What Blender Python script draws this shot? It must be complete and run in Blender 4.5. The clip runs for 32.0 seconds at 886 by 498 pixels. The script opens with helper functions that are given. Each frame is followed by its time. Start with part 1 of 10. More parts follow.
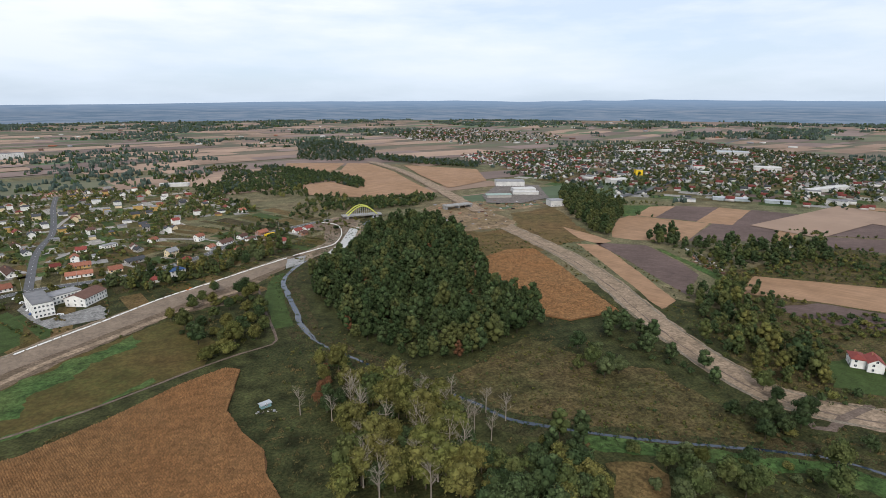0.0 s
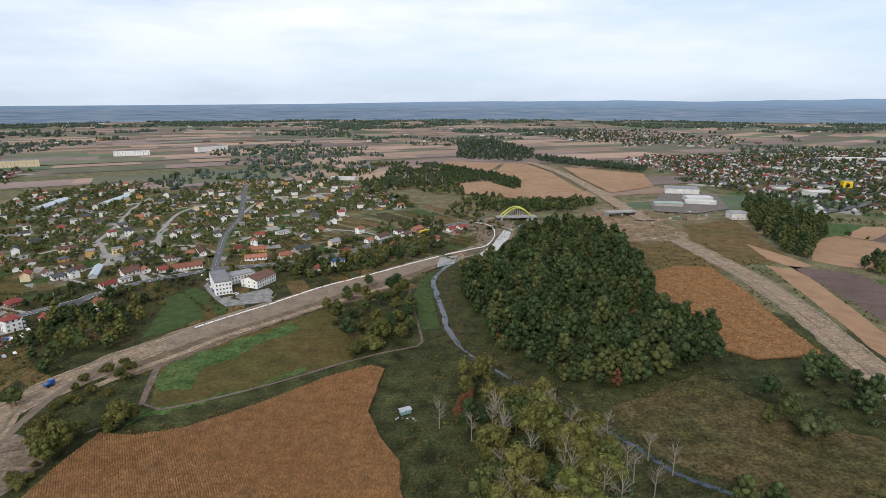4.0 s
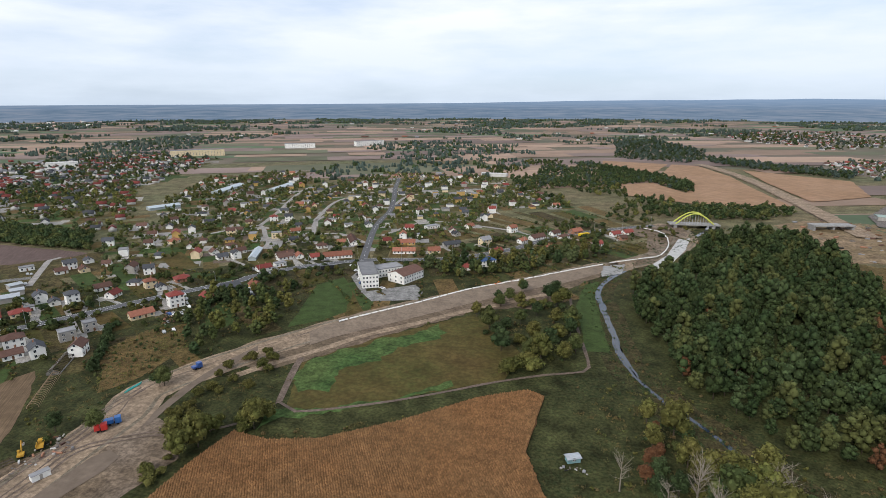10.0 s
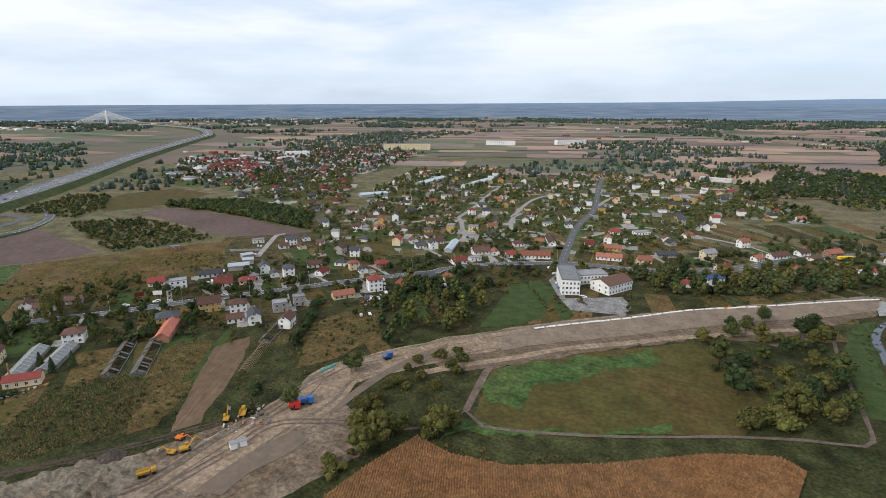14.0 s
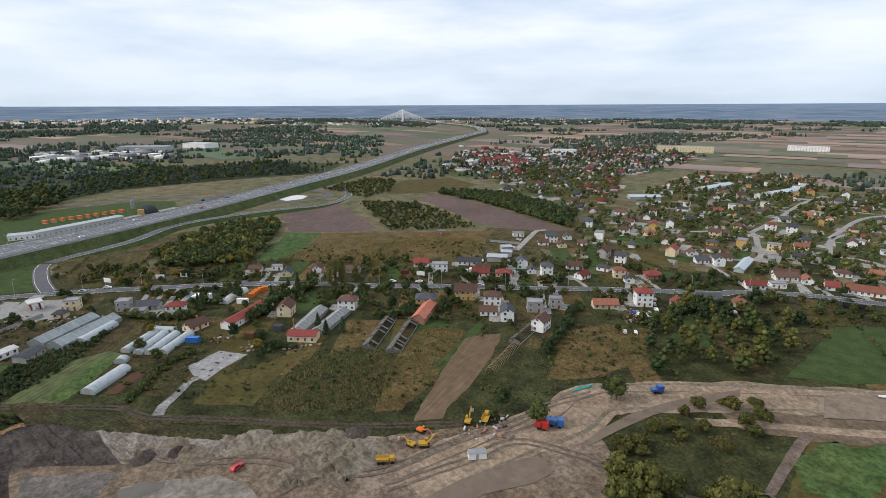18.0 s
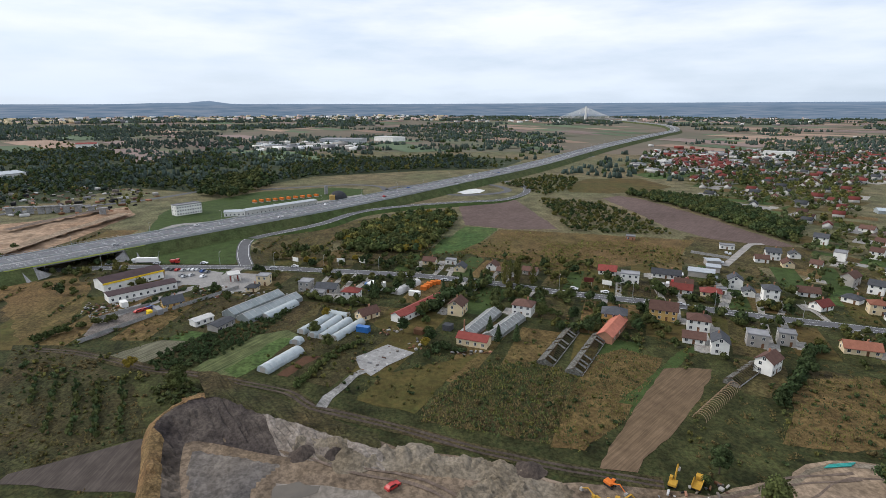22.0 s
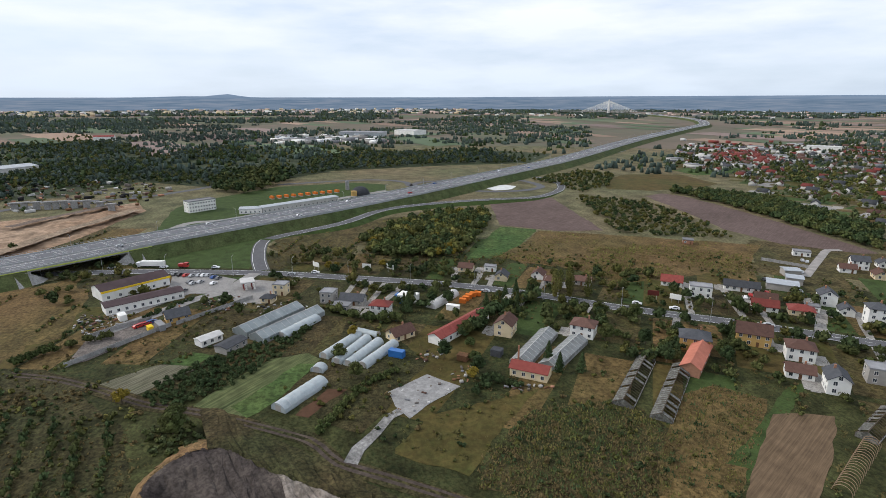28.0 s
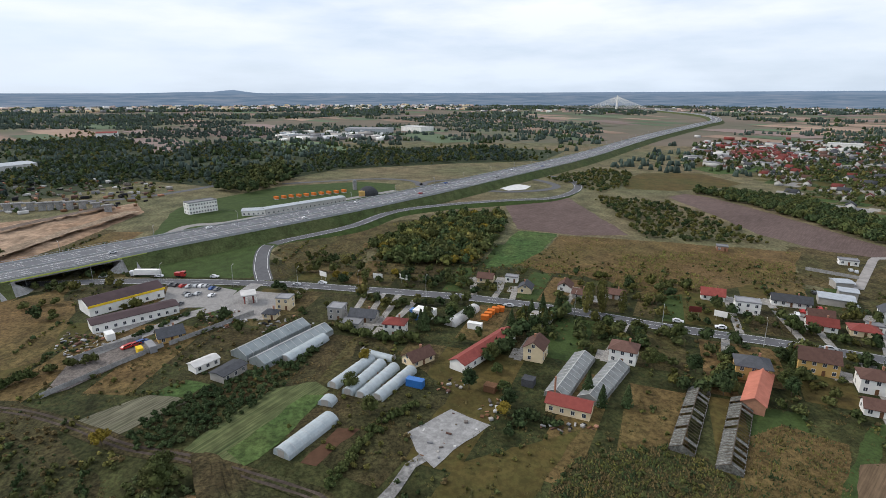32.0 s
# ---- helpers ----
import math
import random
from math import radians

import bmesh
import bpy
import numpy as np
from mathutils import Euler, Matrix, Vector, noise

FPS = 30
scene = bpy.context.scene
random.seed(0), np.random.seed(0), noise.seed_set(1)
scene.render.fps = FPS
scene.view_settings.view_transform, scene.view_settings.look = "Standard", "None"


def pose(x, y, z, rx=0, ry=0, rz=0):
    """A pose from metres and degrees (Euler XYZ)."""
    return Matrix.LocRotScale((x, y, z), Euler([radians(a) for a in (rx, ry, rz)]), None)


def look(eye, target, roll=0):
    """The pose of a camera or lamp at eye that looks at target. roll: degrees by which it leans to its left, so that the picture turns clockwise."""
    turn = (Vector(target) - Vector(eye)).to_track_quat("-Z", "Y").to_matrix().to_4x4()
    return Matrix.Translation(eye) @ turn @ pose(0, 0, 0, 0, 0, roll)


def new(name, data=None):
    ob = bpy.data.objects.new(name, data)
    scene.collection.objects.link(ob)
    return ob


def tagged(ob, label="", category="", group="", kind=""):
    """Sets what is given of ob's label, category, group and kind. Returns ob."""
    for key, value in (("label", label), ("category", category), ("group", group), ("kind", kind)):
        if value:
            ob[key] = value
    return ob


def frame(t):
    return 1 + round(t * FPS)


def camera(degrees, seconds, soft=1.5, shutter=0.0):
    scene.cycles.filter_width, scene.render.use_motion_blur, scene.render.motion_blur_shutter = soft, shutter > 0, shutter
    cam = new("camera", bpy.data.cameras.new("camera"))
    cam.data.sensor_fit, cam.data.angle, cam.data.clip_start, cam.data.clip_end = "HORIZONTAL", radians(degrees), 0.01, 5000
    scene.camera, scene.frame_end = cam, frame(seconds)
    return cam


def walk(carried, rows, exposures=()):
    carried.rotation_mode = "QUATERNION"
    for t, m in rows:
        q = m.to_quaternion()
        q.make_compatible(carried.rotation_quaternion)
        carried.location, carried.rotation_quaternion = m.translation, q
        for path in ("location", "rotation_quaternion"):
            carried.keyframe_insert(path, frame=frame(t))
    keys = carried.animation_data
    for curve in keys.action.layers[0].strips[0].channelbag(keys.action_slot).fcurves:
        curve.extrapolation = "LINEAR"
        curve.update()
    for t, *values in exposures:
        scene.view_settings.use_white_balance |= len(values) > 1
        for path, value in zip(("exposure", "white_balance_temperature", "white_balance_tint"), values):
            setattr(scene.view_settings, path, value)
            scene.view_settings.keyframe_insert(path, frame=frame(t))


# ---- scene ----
cam = camera(78.58, 32.0, soft=0.85)
PATH = [
    (0, -23.19, -30.16, 137.16, 74.881, -22.511),
    (0.5, -22.61, -27.29, 136.43, 74.872, -23.941),
    (1, -22.34, -24.65, 135.40, 74.870, -26.083),
    (1.5, -22.27, -21.44, 134.52, 74.868, -27.501),
    (2, -22.33, -17.73, 133.85, 74.870, -26.103),
    (2.5, -22.06, -14.10, 133.51, 74.867, -23.501),
    (3, -21.56, -11.05, 133.57, 74.869, -18.124),
    (3.5, -20.86, -8.84, 134.28, 74.890, -10.586),
    (4, -20.09, -7.54, 135.05, 74.901, -6.179),
    (4.5, -19.88, -3.81, 134.73, 74.905, -4.303),
    (6.5, -23.11, 11.23, 130.63, 74.927, -2.599),
    (7, -24.51, 16.06, 129.33, 74.936, -1.652),
    (7.5, -25.82, 19.64, 128.32, 74.941, 0.104),
    (8, -26.94, 22.38, 127.71, 74.946, 2.106),
    (8.5, -28.05, 26.46, 126.52, 74.955, 4.044),
    (9, -29.82, 30.13, 125.61, 74.956, 5.848),
    (9.5, -31.26, 33.75, 124.62, 74.963, 7.568),
    (10, -33.17, 37.18, 123.46, 74.949, 9.052),
    (10.5, -34.78, 40.68, 122.42, 74.951, 10.627),
    (11, -36.79, 44.45, 121.25, 74.940, 11.996),
    (11.5, -38.91, 47.68, 120.24, 74.946, 13.600),
    (12, -41.49, 51.20, 119.27, 74.935, 16.282),
    (12.5, -44.60, 53.96, 118.64, 74.948, 19.710),
    (13, -47.09, 57.98, 116.97, 74.938, 23.043),
    (13.5, -49.18, 61.04, 115.97, 74.954, 26.666),
    (15.5, -59.13, 72.37, 111.35, 75.039, 35.145),
    (16, -62.32, 74.83, 110.27, 75.042, 38.257),
    (16.5, -66.53, 76.94, 109.43, 75.068, 42.729),
    (17, -70.11, 78.77, 108.25, 75.080, 48.070),
    (17.5, -74.66, 80.40, 107.21, 75.104, 53.162),
    (18, -78.14, 82.47, 105.61, 75.133, 56.418),
    (18.5, -82.08, 84.38, 104.32, 75.132, 58.968),
    (19, -85.06, 85.16, 103.14, 75.161, 61.312),
    (19.5, -88.18, 86.45, 102.12, 75.131, 63.671),
    (20, -92.59, 86.87, 100.90, 75.101, 66.038),
    (20.5, -95.54, 87.96, 99.98, 75.068, 68.890),
    (21, -100.39, 88.34, 99.26, 75.044, 71.712),
    (21.5, -104.13, 88.67, 98.71, 75.025, 73.877),
    (22, -107.71, 89.17, 98.45, 74.991, 74.747),
    (22.5, -111.60, 88.93, 98.19, 74.961, 75.036),
    (23, -114.52, 88.81, 98.31, 74.935, 75.110),
    (23.5, -118.25, 88.84, 98.01, 74.883, 75.378),
    (24, -121.64, 88.60, 97.36, 74.824, 75.604),
    (24.5, -125.26, 89.15, 96.56, 74.769, 75.969),
    (25, -128.54, 88.41, 96.21, 74.716, 76.024),
    (25.5, -131.80, 88.19, 95.66, 74.657, 76.151),
    (27.5, -145.00, 87.59, 94.50, 74.442, 76.503),
    (28, -148.29, 87.43, 94.25, 74.391, 76.541),
    (28.5, -151.64, 87.27, 93.91, 74.342, 76.586),
    (29, -154.87, 87.06, 93.93, 74.290, 76.622),
    (29.5, -158.22, 87.02, 93.85, 74.236, 76.695),
    (30, -161.27, 86.79, 94.00, 74.189, 76.751),
    (30.5, -164.26, 86.84, 93.99, 74.135, 76.828),
    (31, -167.48, 86.55, 94.10, 74.081, 76.832),
    (31.5, -170.57, 86.69, 94.24, 74.033, 76.965),
    (32, -174.18, 86.73, 94.03, 73.979, 77.068),
]
walk(cam, [(t, pose(x, y, z, tilt, 0, turn)) for t, x, y, z, tilt, turn in PATH], [(0.0, 0.03, 6100, 12), (32.0, 0.03, 6100, 12)])

# ---- sky and sun ----
SUN_DIR = Vector((-0.35, -0.75, 0.62)).normalized()
world = bpy.data.worlds.new("sky")
scene.world = world
world.use_nodes = True
wt = world.node_tree
wt.nodes.clear()


def wnode(kind):
    n = wt.nodes.new(kind)
    if kind == "ShaderNodeMix":
        n.data_type = "RGBA"
    return n


w_out = wnode("ShaderNodeOutputWorld")
w_bg = wnode("ShaderNodeBackground")
w_sky = wnode("ShaderNodeTexSky")
w_sky.sky_type, w_sky.sun_disc = "NISHITA", False
w_sky.sun_elevation = math.asin(SUN_DIR.z)
w_sky.sun_rotation = math.atan2(SUN_DIR.x, SUN_DIR.y)
w_co = wnode("ShaderNodeTexCoord")
w_map = wnode("ShaderNodeMapping")
w_map.inputs["Scale"].default_value = (1.2, 1.2, 6.0)
w_noise = wnode("ShaderNodeTexNoise")
w_noise.inputs["Scale"].default_value = 1.7
w_noise.inputs["Detail"].default_value = 7.0
w_noise.inputs["Roughness"].default_value = 0.55
w_ramp = wnode("ShaderNodeValToRGB")
w_ramp.color_ramp.elements[0].position, w_ramp.color_ramp.elements[0].color = 0.37, (0.34, 0.34, 0.34, 1)
w_ramp.color_ramp.elements[1].position, w_ramp.color_ramp.elements[1].color = 0.60, (1, 1, 1, 1)
w_sep = wnode("ShaderNodeSeparateXYZ")
w_lift = wnode("ShaderNodeValToRGB")          # thicker, greyer cloud low down, white sheet higher up
el = w_lift.color_ramp.elements
el[0].position, el[0].color = 0.0, (7.8, 8.6, 9.2, 1)
el[1].position, el[1].color = 0.16, (10.2, 10.3, 10.4, 1)
e = el.new(0.05)
e.color = (8.5, 9.1, 9.6, 1)
w_mix = wnode("ShaderNodeMix")
w_tint = wnode("ShaderNodeMix")
w_tint.inputs["Factor"].default_value = 0.55
w_tint.inputs["B"].default_value = (6.6, 8.1, 10.0, 1)
wt.links.new(w_co.outputs["Generated"], w_map.inputs["Vector"])
wt.links.new(w_map.outputs["Vector"], w_noise.inputs["Vector"])
wt.links.new(w_noise.outputs["Fac"], w_ramp.inputs["Fac"])
wt.links.new(w_co.outputs["Generated"], w_sep.inputs["Vector"])
wt.links.new(w_sep.outputs["Z"], w_lift.inputs["Fac"])
wt.links.new(w_sky.outputs["Color"], w_tint.inputs["A"])
wt.links.new(w_ramp.outputs["Color"], w_mix.inputs["Factor"])
wt.links.new(w_tint.outputs["Result"], w_mix.inputs["A"])
wt.links.new(w_lift.outputs["Color"], w_mix.inputs["B"])
wt.links.new(w_mix.outputs["Result"], w_bg.inputs["Color"])
w_bg.inputs["Strength"].default_value = 0.1
wt.links.new(w_bg.outputs["Background"], w_out.inputs["Surface"])

sun = new("sun", bpy.data.lights.new("sun", "SUN"))
sun.data.energy, sun.data.angle, sun.data.color = 2.3, radians(12), (1.0, 0.92, 0.80)
sun.matrix_world = look(SUN_DIR * 50, (0, 0, 0))

# ---- materials ----
MATS = {}


def mat(name, c1, c2=None, fine=1.0, coarse=0.05, rough=0.85, bump=0.0, metal=0.0, island=0.0, each=0.0, c3=None, sharp=0.0, stretch=None, turn=0.0, mottle=0.12, speck=0.0):
    """A procedural surface: two colours by fine grain, a third by coarse patches, at so many features a metre."""
    if name in MATS:
        return MATS[name]
    m = bpy.data.materials.new(name)
    m.use_nodes = True
    t = m.node_tree
    b = t.nodes["Principled BSDF"]
    b.inputs["Roughness"].default_value, b.inputs["Metallic"].default_value = rough, metal
    b.inputs["Specular IOR Level"].default_value = 0.5 if rough < 0.5 else 0.08
    c2 = c2 or tuple(v * 0.75 for v in c1)
    c3 = c3 or tuple(a * 0.6 + d * 0.4 for a, d in zip(c1, c2))
    geo = t.nodes.new("ShaderNodeNewGeometry")
    mp = t.nodes.new("ShaderNodeMapping")
    mp.inputs["Rotation"].default_value = (0, 0, radians(-turn))
    if stretch:
        mp2 = t.nodes.new("ShaderNodeMapping")
        mp2.inputs["Scale"].default_value = stretch
        t.links.new(geo.outputs["Position"], mp.inputs["Vector"])
        t.links.new(mp.outputs["Vector"], mp2.inputs["Vector"])
        vec = mp2.outputs["Vector"]
    else:
        vec = geo.outputs["Position"]
    n1, n2 = t.nodes.new("ShaderNodeTexNoise"), t.nodes.new("ShaderNodeTexNoise")
    n1.inputs["Scale"].default_value, n1.inputs["Detail"].default_value, n1.inputs["Roughness"].default_value = fine, 7.0, 0.62
    n2.inputs["Scale"].default_value, n2.inputs["Detail"].default_value = coarse, 6.0
    t.links.new(vec, n1.inputs["Vector"])
    t.links.new(geo.outputs["Position"], n2.inputs["Vector"])

    def spread(out, lo, hi):
        r = t.nodes.new("ShaderNodeMapRange")
        r.inputs["From Min"].default_value, r.inputs["From Max"].default_value = lo, hi
        t.links.new(out, r.inputs["Value"])
        return r.outputs["Result"]

    f1, f2 = spread(n1.outputs["Fac"], 0.32 + sharp, 0.68 - sharp), spread(n2.outputs["Fac"], 0.38, 0.62)
    mix1, mix2 = t.nodes.new("ShaderNodeMix"), t.nodes.new("ShaderNodeMix")
    mix1.data_type = mix2.data_type = "RGBA"
    mix1.inputs["A"].default_value, mix1.inputs["B"].default_value = (*c1, 1), (*c2, 1)
    mix2.inputs["B"].default_value = (*c3, 1)
    t.links.new(f1, mix1.inputs["Factor"])
    t.links.new(mix1.outputs["Result"], mix2.inputs["A"])
    half = t.nodes.new("ShaderNodeMath")
    half.operation = "MULTIPLY"
    half.inputs[1].default_value = 0.75
    t.links.new(f2, half.inputs[0])
    t.links.new(half.outputs[0], mix2.inputs["Factor"])
    col = mix2.outputs["Result"]
    n3 = t.nodes.new("ShaderNodeTexNoise")
    n3.inputs["Scale"].default_value, n3.inputs["Detail"].default_value = math.sqrt(fine * coarse) * 1.3, 5.0
    t.links.new(geo.outputs["Position"], n3.inputs["Vector"])
    blotch = t.nodes.new("ShaderNodeHueSaturation")
    amount = t.nodes.new("ShaderNodeMapRange")
    amount.inputs["From Min"].default_value, amount.inputs["From Max"].default_value = 0.3, 0.7
    amount.inputs["To Min"].default_value, amount.inputs["To Max"].default_value = 1 - mottle, 1 + mottle
    t.links.new(n3.outputs["Fac"], amount.inputs["Value"])
    t.links.new(amount.outputs["Result"], blotch.inputs["Value"])
    t.links.new(col, blotch.inputs["Color"])
    col = blotch.outputs["Color"]
    if speck:                                   # small dark and light clumps
        n4 = t.nodes.new("ShaderNodeTexNoise")
        n4.inputs["Scale"].default_value, n4.inputs["Detail"].default_value, n4.inputs["Roughness"].default_value = fine * 1.7, 3.0, 0.7
        t.links.new(vec, n4.inputs["Vector"])
        hs4, r4 = t.nodes.new("ShaderNodeHueSaturation"), t.nodes.new("ShaderNodeMapRange")
        r4.inputs["From Min"].default_value, r4.inputs["From Max"].default_value = 0.40, 0.60
        r4.inputs["To Min"].default_value, r4.inputs["To Max"].default_value = 1 - speck, 1 + speck
        t.links.new(n4.outputs["Fac"], r4.inputs["Value"])
        t.links.new(r4.outputs["Result"], hs4.inputs["Value"])
        t.links.new(col, hs4.inputs["Color"])
        col = hs4.outputs["Color"]
    for amount, source in ((island, geo.outputs["Random Per Island"]), (each, None)):
        if amount:
            if source is None:
                source = t.nodes.new("ShaderNodeObjectInfo").outputs["Random"]
            hsv = t.nodes.new("ShaderNodeHueSaturation")
            r = t.nodes.new("ShaderNodeMapRange")
            r.inputs["To Min"].default_value, r.inputs["To Max"].default_value = 1 - amount, 1 + amount
            t.links.new(source, r.inputs["Value"])
            t.links.new(r.outputs["Result"], hsv.inputs["Value"])
            t.links.new(col, hsv.inputs["Color"])
            col = hsv.outputs["Color"]
    t.links.new(col, b.inputs["Base Color"])
    if bump:
        bp = t.nodes.new("ShaderNodeBump")
        bp.inputs["Strength"].default_value, bp.inputs["Distance"].default_value = 0.6, bump
        t.links.new(n1.outputs["Fac"], bp.inputs["Height"])
        t.links.new(bp.outputs["Normal"], b.inputs["Normal"])
    MATS[name] = m
    return m


# ---- building blocks ----
def thing(name, label="", category="", m=None, group="", kind=""):
    ob = new(name)
    ob.empty_display_size = 0.2
    if m is not None:
        ob.matrix_world = m
    return tagged(ob, label, category, group, kind)


def mesh_of(name, bm, *materials):
    me = bpy.data.meshes.new(name)
    bm.to_mesh(me)
    bm.free()
    for m in materials:
        me.materials.append(m)
    return me


def part(name, bm, material, parent, label=""):
    ob = new(name, bm if isinstance(bm, bpy.types.Mesh) else mesh_of(name, bm, material))
    ob.parent = parent
    return tagged(ob, label)


def at(ob, x, y, z=0.0, turn=0.0):
    ob.matrix_basis = pose(x, y, z, 0, 0, turn)
    return ob


def box(bm, x0, y0, z0, x1, y1, z1, bevel=0.0):
    m = Matrix.Translation(((x0 + x1) / 2, (y0 + y1) / 2, (z0 + z1) / 2)) @ Matrix.Diagonal((x1 - x0, y1 - y0, z1 - z0, 1))
    got = bmesh.ops.create_cube(bm, size=1, matrix=m)["verts"]
    if bevel:
        bmesh.ops.bevel(bm, geom=list({e for v in got for e in v.link_edges}), offset=bevel, segments=1, affect="EDGES")
    return bm


def boxed(*args, bevel=0.0):
    return box(bmesh.new(), *args, bevel=bevel)


def tube(bm, a, b, r0, r1=None, sides=8):
    a, b = Vector(a), Vector(b)
    m = Matrix.Translation((a + b) / 2) @ (b - a).to_track_quat("Z", "Y").to_matrix().to_4x4()
    bmesh.ops.create_cone(bm, cap_ends=True, segments=sides, radius1=r0, radius2=r0 if r1 is None else r1, depth=(b - a).length, matrix=m)
    return bm


def tubed(*args, **kw):
    return tube(bmesh.new(), *args, **kw)


def extruded(profile, x0, x1):
    """A prism along x from a profile of (y, z)."""
    bm = bmesh.new()
    a, b = [[bm.verts.new((x, y, z)) for y, z in profile] for x in (x0, x1)]
    n = len(profile)
    for i in range(n):
        bm.faces.new((a[i], a[(i + 1) % n], b[(i + 1) % n], b[i]))
    bm.faces.new(a[::-1])
    bm.faces.new(b)
    bmesh.ops.recalc_face_normals(bm, faces=bm.faces)
    return bm


def smooth_line(pts, step=6.0):
    """A rounded line through the points, in steps of some metres."""
    p = [Vector((*q, 0.0)[:3]) for q in pts]
    p = [2 * p[0] - p[1], *p, 2 * p[-1] - p[-2]]
    out = []
    for a, b, c, d in zip(p, p[1:], p[2:], p[3:]):
        n = max(1, int((c - b).length / step))
        for i in range(n):
            t = i / n
            out.append(0.5 * (2 * b + (c - a) * t + (2 * a - 5 * b + 4 * c - d) * t * t + (3 * b - 3 * c + d - a) * t ** 3))
    out.append(p[-2])
    return out


def offset_line(line, d):
    out = []
    for i, p in enumerate(line):
        s = (line[min(i + 1, len(line) - 1)] - line[max(i - 1, 0)]).normalized()
        out.append(p + Vector((-s.y, s.x, 0)) * d)
    return out


def strip(line, profile, wobble=0.0):
    """A band along a line with the profile of (sideways, z)."""
    bm = bmesh.new()
    rows = []
    for k, p in enumerate(line):
        s = (line[min(k + 1, len(line) - 1)] - line[max(k - 1, 0)]).normalized()
        side = Vector((-s.y, s.x, 0))
        row = []
        for d, z in profile:
            w = wobble * (noise.noise((p.x * 0.07, p.y * 0.07, d)) + 0.6 * noise.noise((p.x * 0.3, p.y * 0.3, d))) if wobble else 0
            row.append(bm.verts.new((p.x + side.x * (d + w), p.y + side.y * (d + w), p.z + z)))
        rows.append(row)
    for a, b in zip(rows, rows[1:]):
        for i in range(len(profile) - 1):
            bm.faces.new((a[i], a[i + 1], b[i + 1], b[i]))
    bmesh.ops.recalc_face_normals(bm, faces=bm.faces)
    if bm.faces and sum(f.normal.z for f in bm.faces) < 0:
        bmesh.ops.reverse_faces(bm, faces=bm.faces)
    return bm


def inside(poly, x, y):
    px, py = np.array(poly)[:, 0], np.array(poly)[:, 1]
    qx, qy = np.roll(px, -1), np.roll(py, -1)
    x, y = np.asarray(x)[..., None], np.asarray(y)[..., None]
    cross = ((py > y) != (qy > y)) & (x < (qx - px) * (y - py) / np.where(qy == py, 1e-9, qy - py) + px)
    return cross.sum(-1) % 2 == 1


def scatter(poly, spacing, seed=1, jitter=0.45):
    """Points about so far apart within an outline."""
    rng = np.random.default_rng(seed)
    a = np.array(poly)
    (x0, y0), (x1, y1) = a.min(0), a.max(0)
    gx, gy = np.meshgrid(np.arange(x0, x1, spacing), np.arange(y0, y1, spacing))
    gx = gx + rng.uniform(-jitter, jitter, gx.shape) * spacing
    gy = gy + rng.uniform(-jitter, jitter, gy.shape) * spacing
    keep = inside(poly, gx, gy)
    return np.stack([gx[keep], gy[keep]], -1)


def rounded(pts, step=8.0):
    closed = smooth_line([*pts, pts[0], pts[1]], step)
    # keep one turn of the closed outline
    out, first = [], Vector((*pts[0], 0))
    for k, p in enumerate(closed):
        if k > 3 and (p - first).length < step * 0.6:
            break
        out.append(p)
    return [(p.x, p.y) for p in out]


def sheet(name, pts, z, material, label, category="field", edge=3.5, wobble=1.5, kind="structure"):
    """A flat patch of ground with an uneven edge."""
    n = len(pts)
    line = []
    for (ax, ay), (bx, by) in zip(pts, [*pts[1:], pts[0]]):
        k = max(1, int(math.hypot(bx - ax, by - ay) / edge))
        for i in range(k):
            x, y = ax + (bx - ax) * i / k, ay + (by - ay) * i / k
            w = Vector((noise.noise((x * 0.05, y * 0.05, 3.0)) + 0.6 * noise.noise((x * 0.21, y * 0.21, 1.0)), noise.noise((x * 0.05, y * 0.05, 9.0)) + 0.6 * noise.noise((x * 0.21, y * 0.21, 7.0)))) * wobble
            line.append((x + w.x, y + w.y))
    bm = bmesh.new()
    f = bm.faces.new([bm.verts.new((x, y, z)) for x, y in line])
    f.normal_update()
    if f.normal.z < 0:
        f.normal_flip()
    bmesh.ops.triangulate(bm, faces=bm.faces)
    ob = new(name, mesh_of(name, bm, material))
    return tagged(ob, label, category, kind=kind)


def joined(name, protos, places, materials, label, category, kind="stuff", parent=None):
    """One mesh out of many copies of a few triangle meshes: protos are (verts, tris, material numbers), places (proto, x, y, z, turn, scale, height)."""
    vs, ts, ms, n = [], [], [], 0
    for k, x, y, z, turn, s, h in places:
        v, t, m = protos[k]
        c, q = math.cos(turn) * s, math.sin(turn) * s
        vs.append(np.stack([v[:, 0] * c - v[:, 1] * q + x, v[:, 0] * q + v[:, 1] * c + y, v[:, 2] * s * h + z], -1))
        ts.append(t + n)
        ms.append(m)
        n += len(v)
    vs, ts, ms = np.concatenate(vs), np.concatenate(ts), np.concatenate(ms)
    me = bpy.data.meshes.new(name)
    me.vertices.add(len(vs))
    me.vertices.foreach_set("co", vs.astype(np.float32).ravel())
    me.loops.add(len(ts) * 3)
    me.loops.foreach_set("vertex_index", ts.astype(np.int32).ravel())
    me.polygons.add(len(ts))
    me.polygons.foreach_set("loop_start", np.arange(0, len(ts) * 3, 3, dtype=np.int32))
    me.polygons.foreach_set("material_index", ms.astype(np.int32))
    me.update(calc_edges=True)
    for m in materials:
        me.materials.append(m)
    ob = new(name, me)
    ob.parent = parent
    return tagged(ob, label, category, kind=kind)


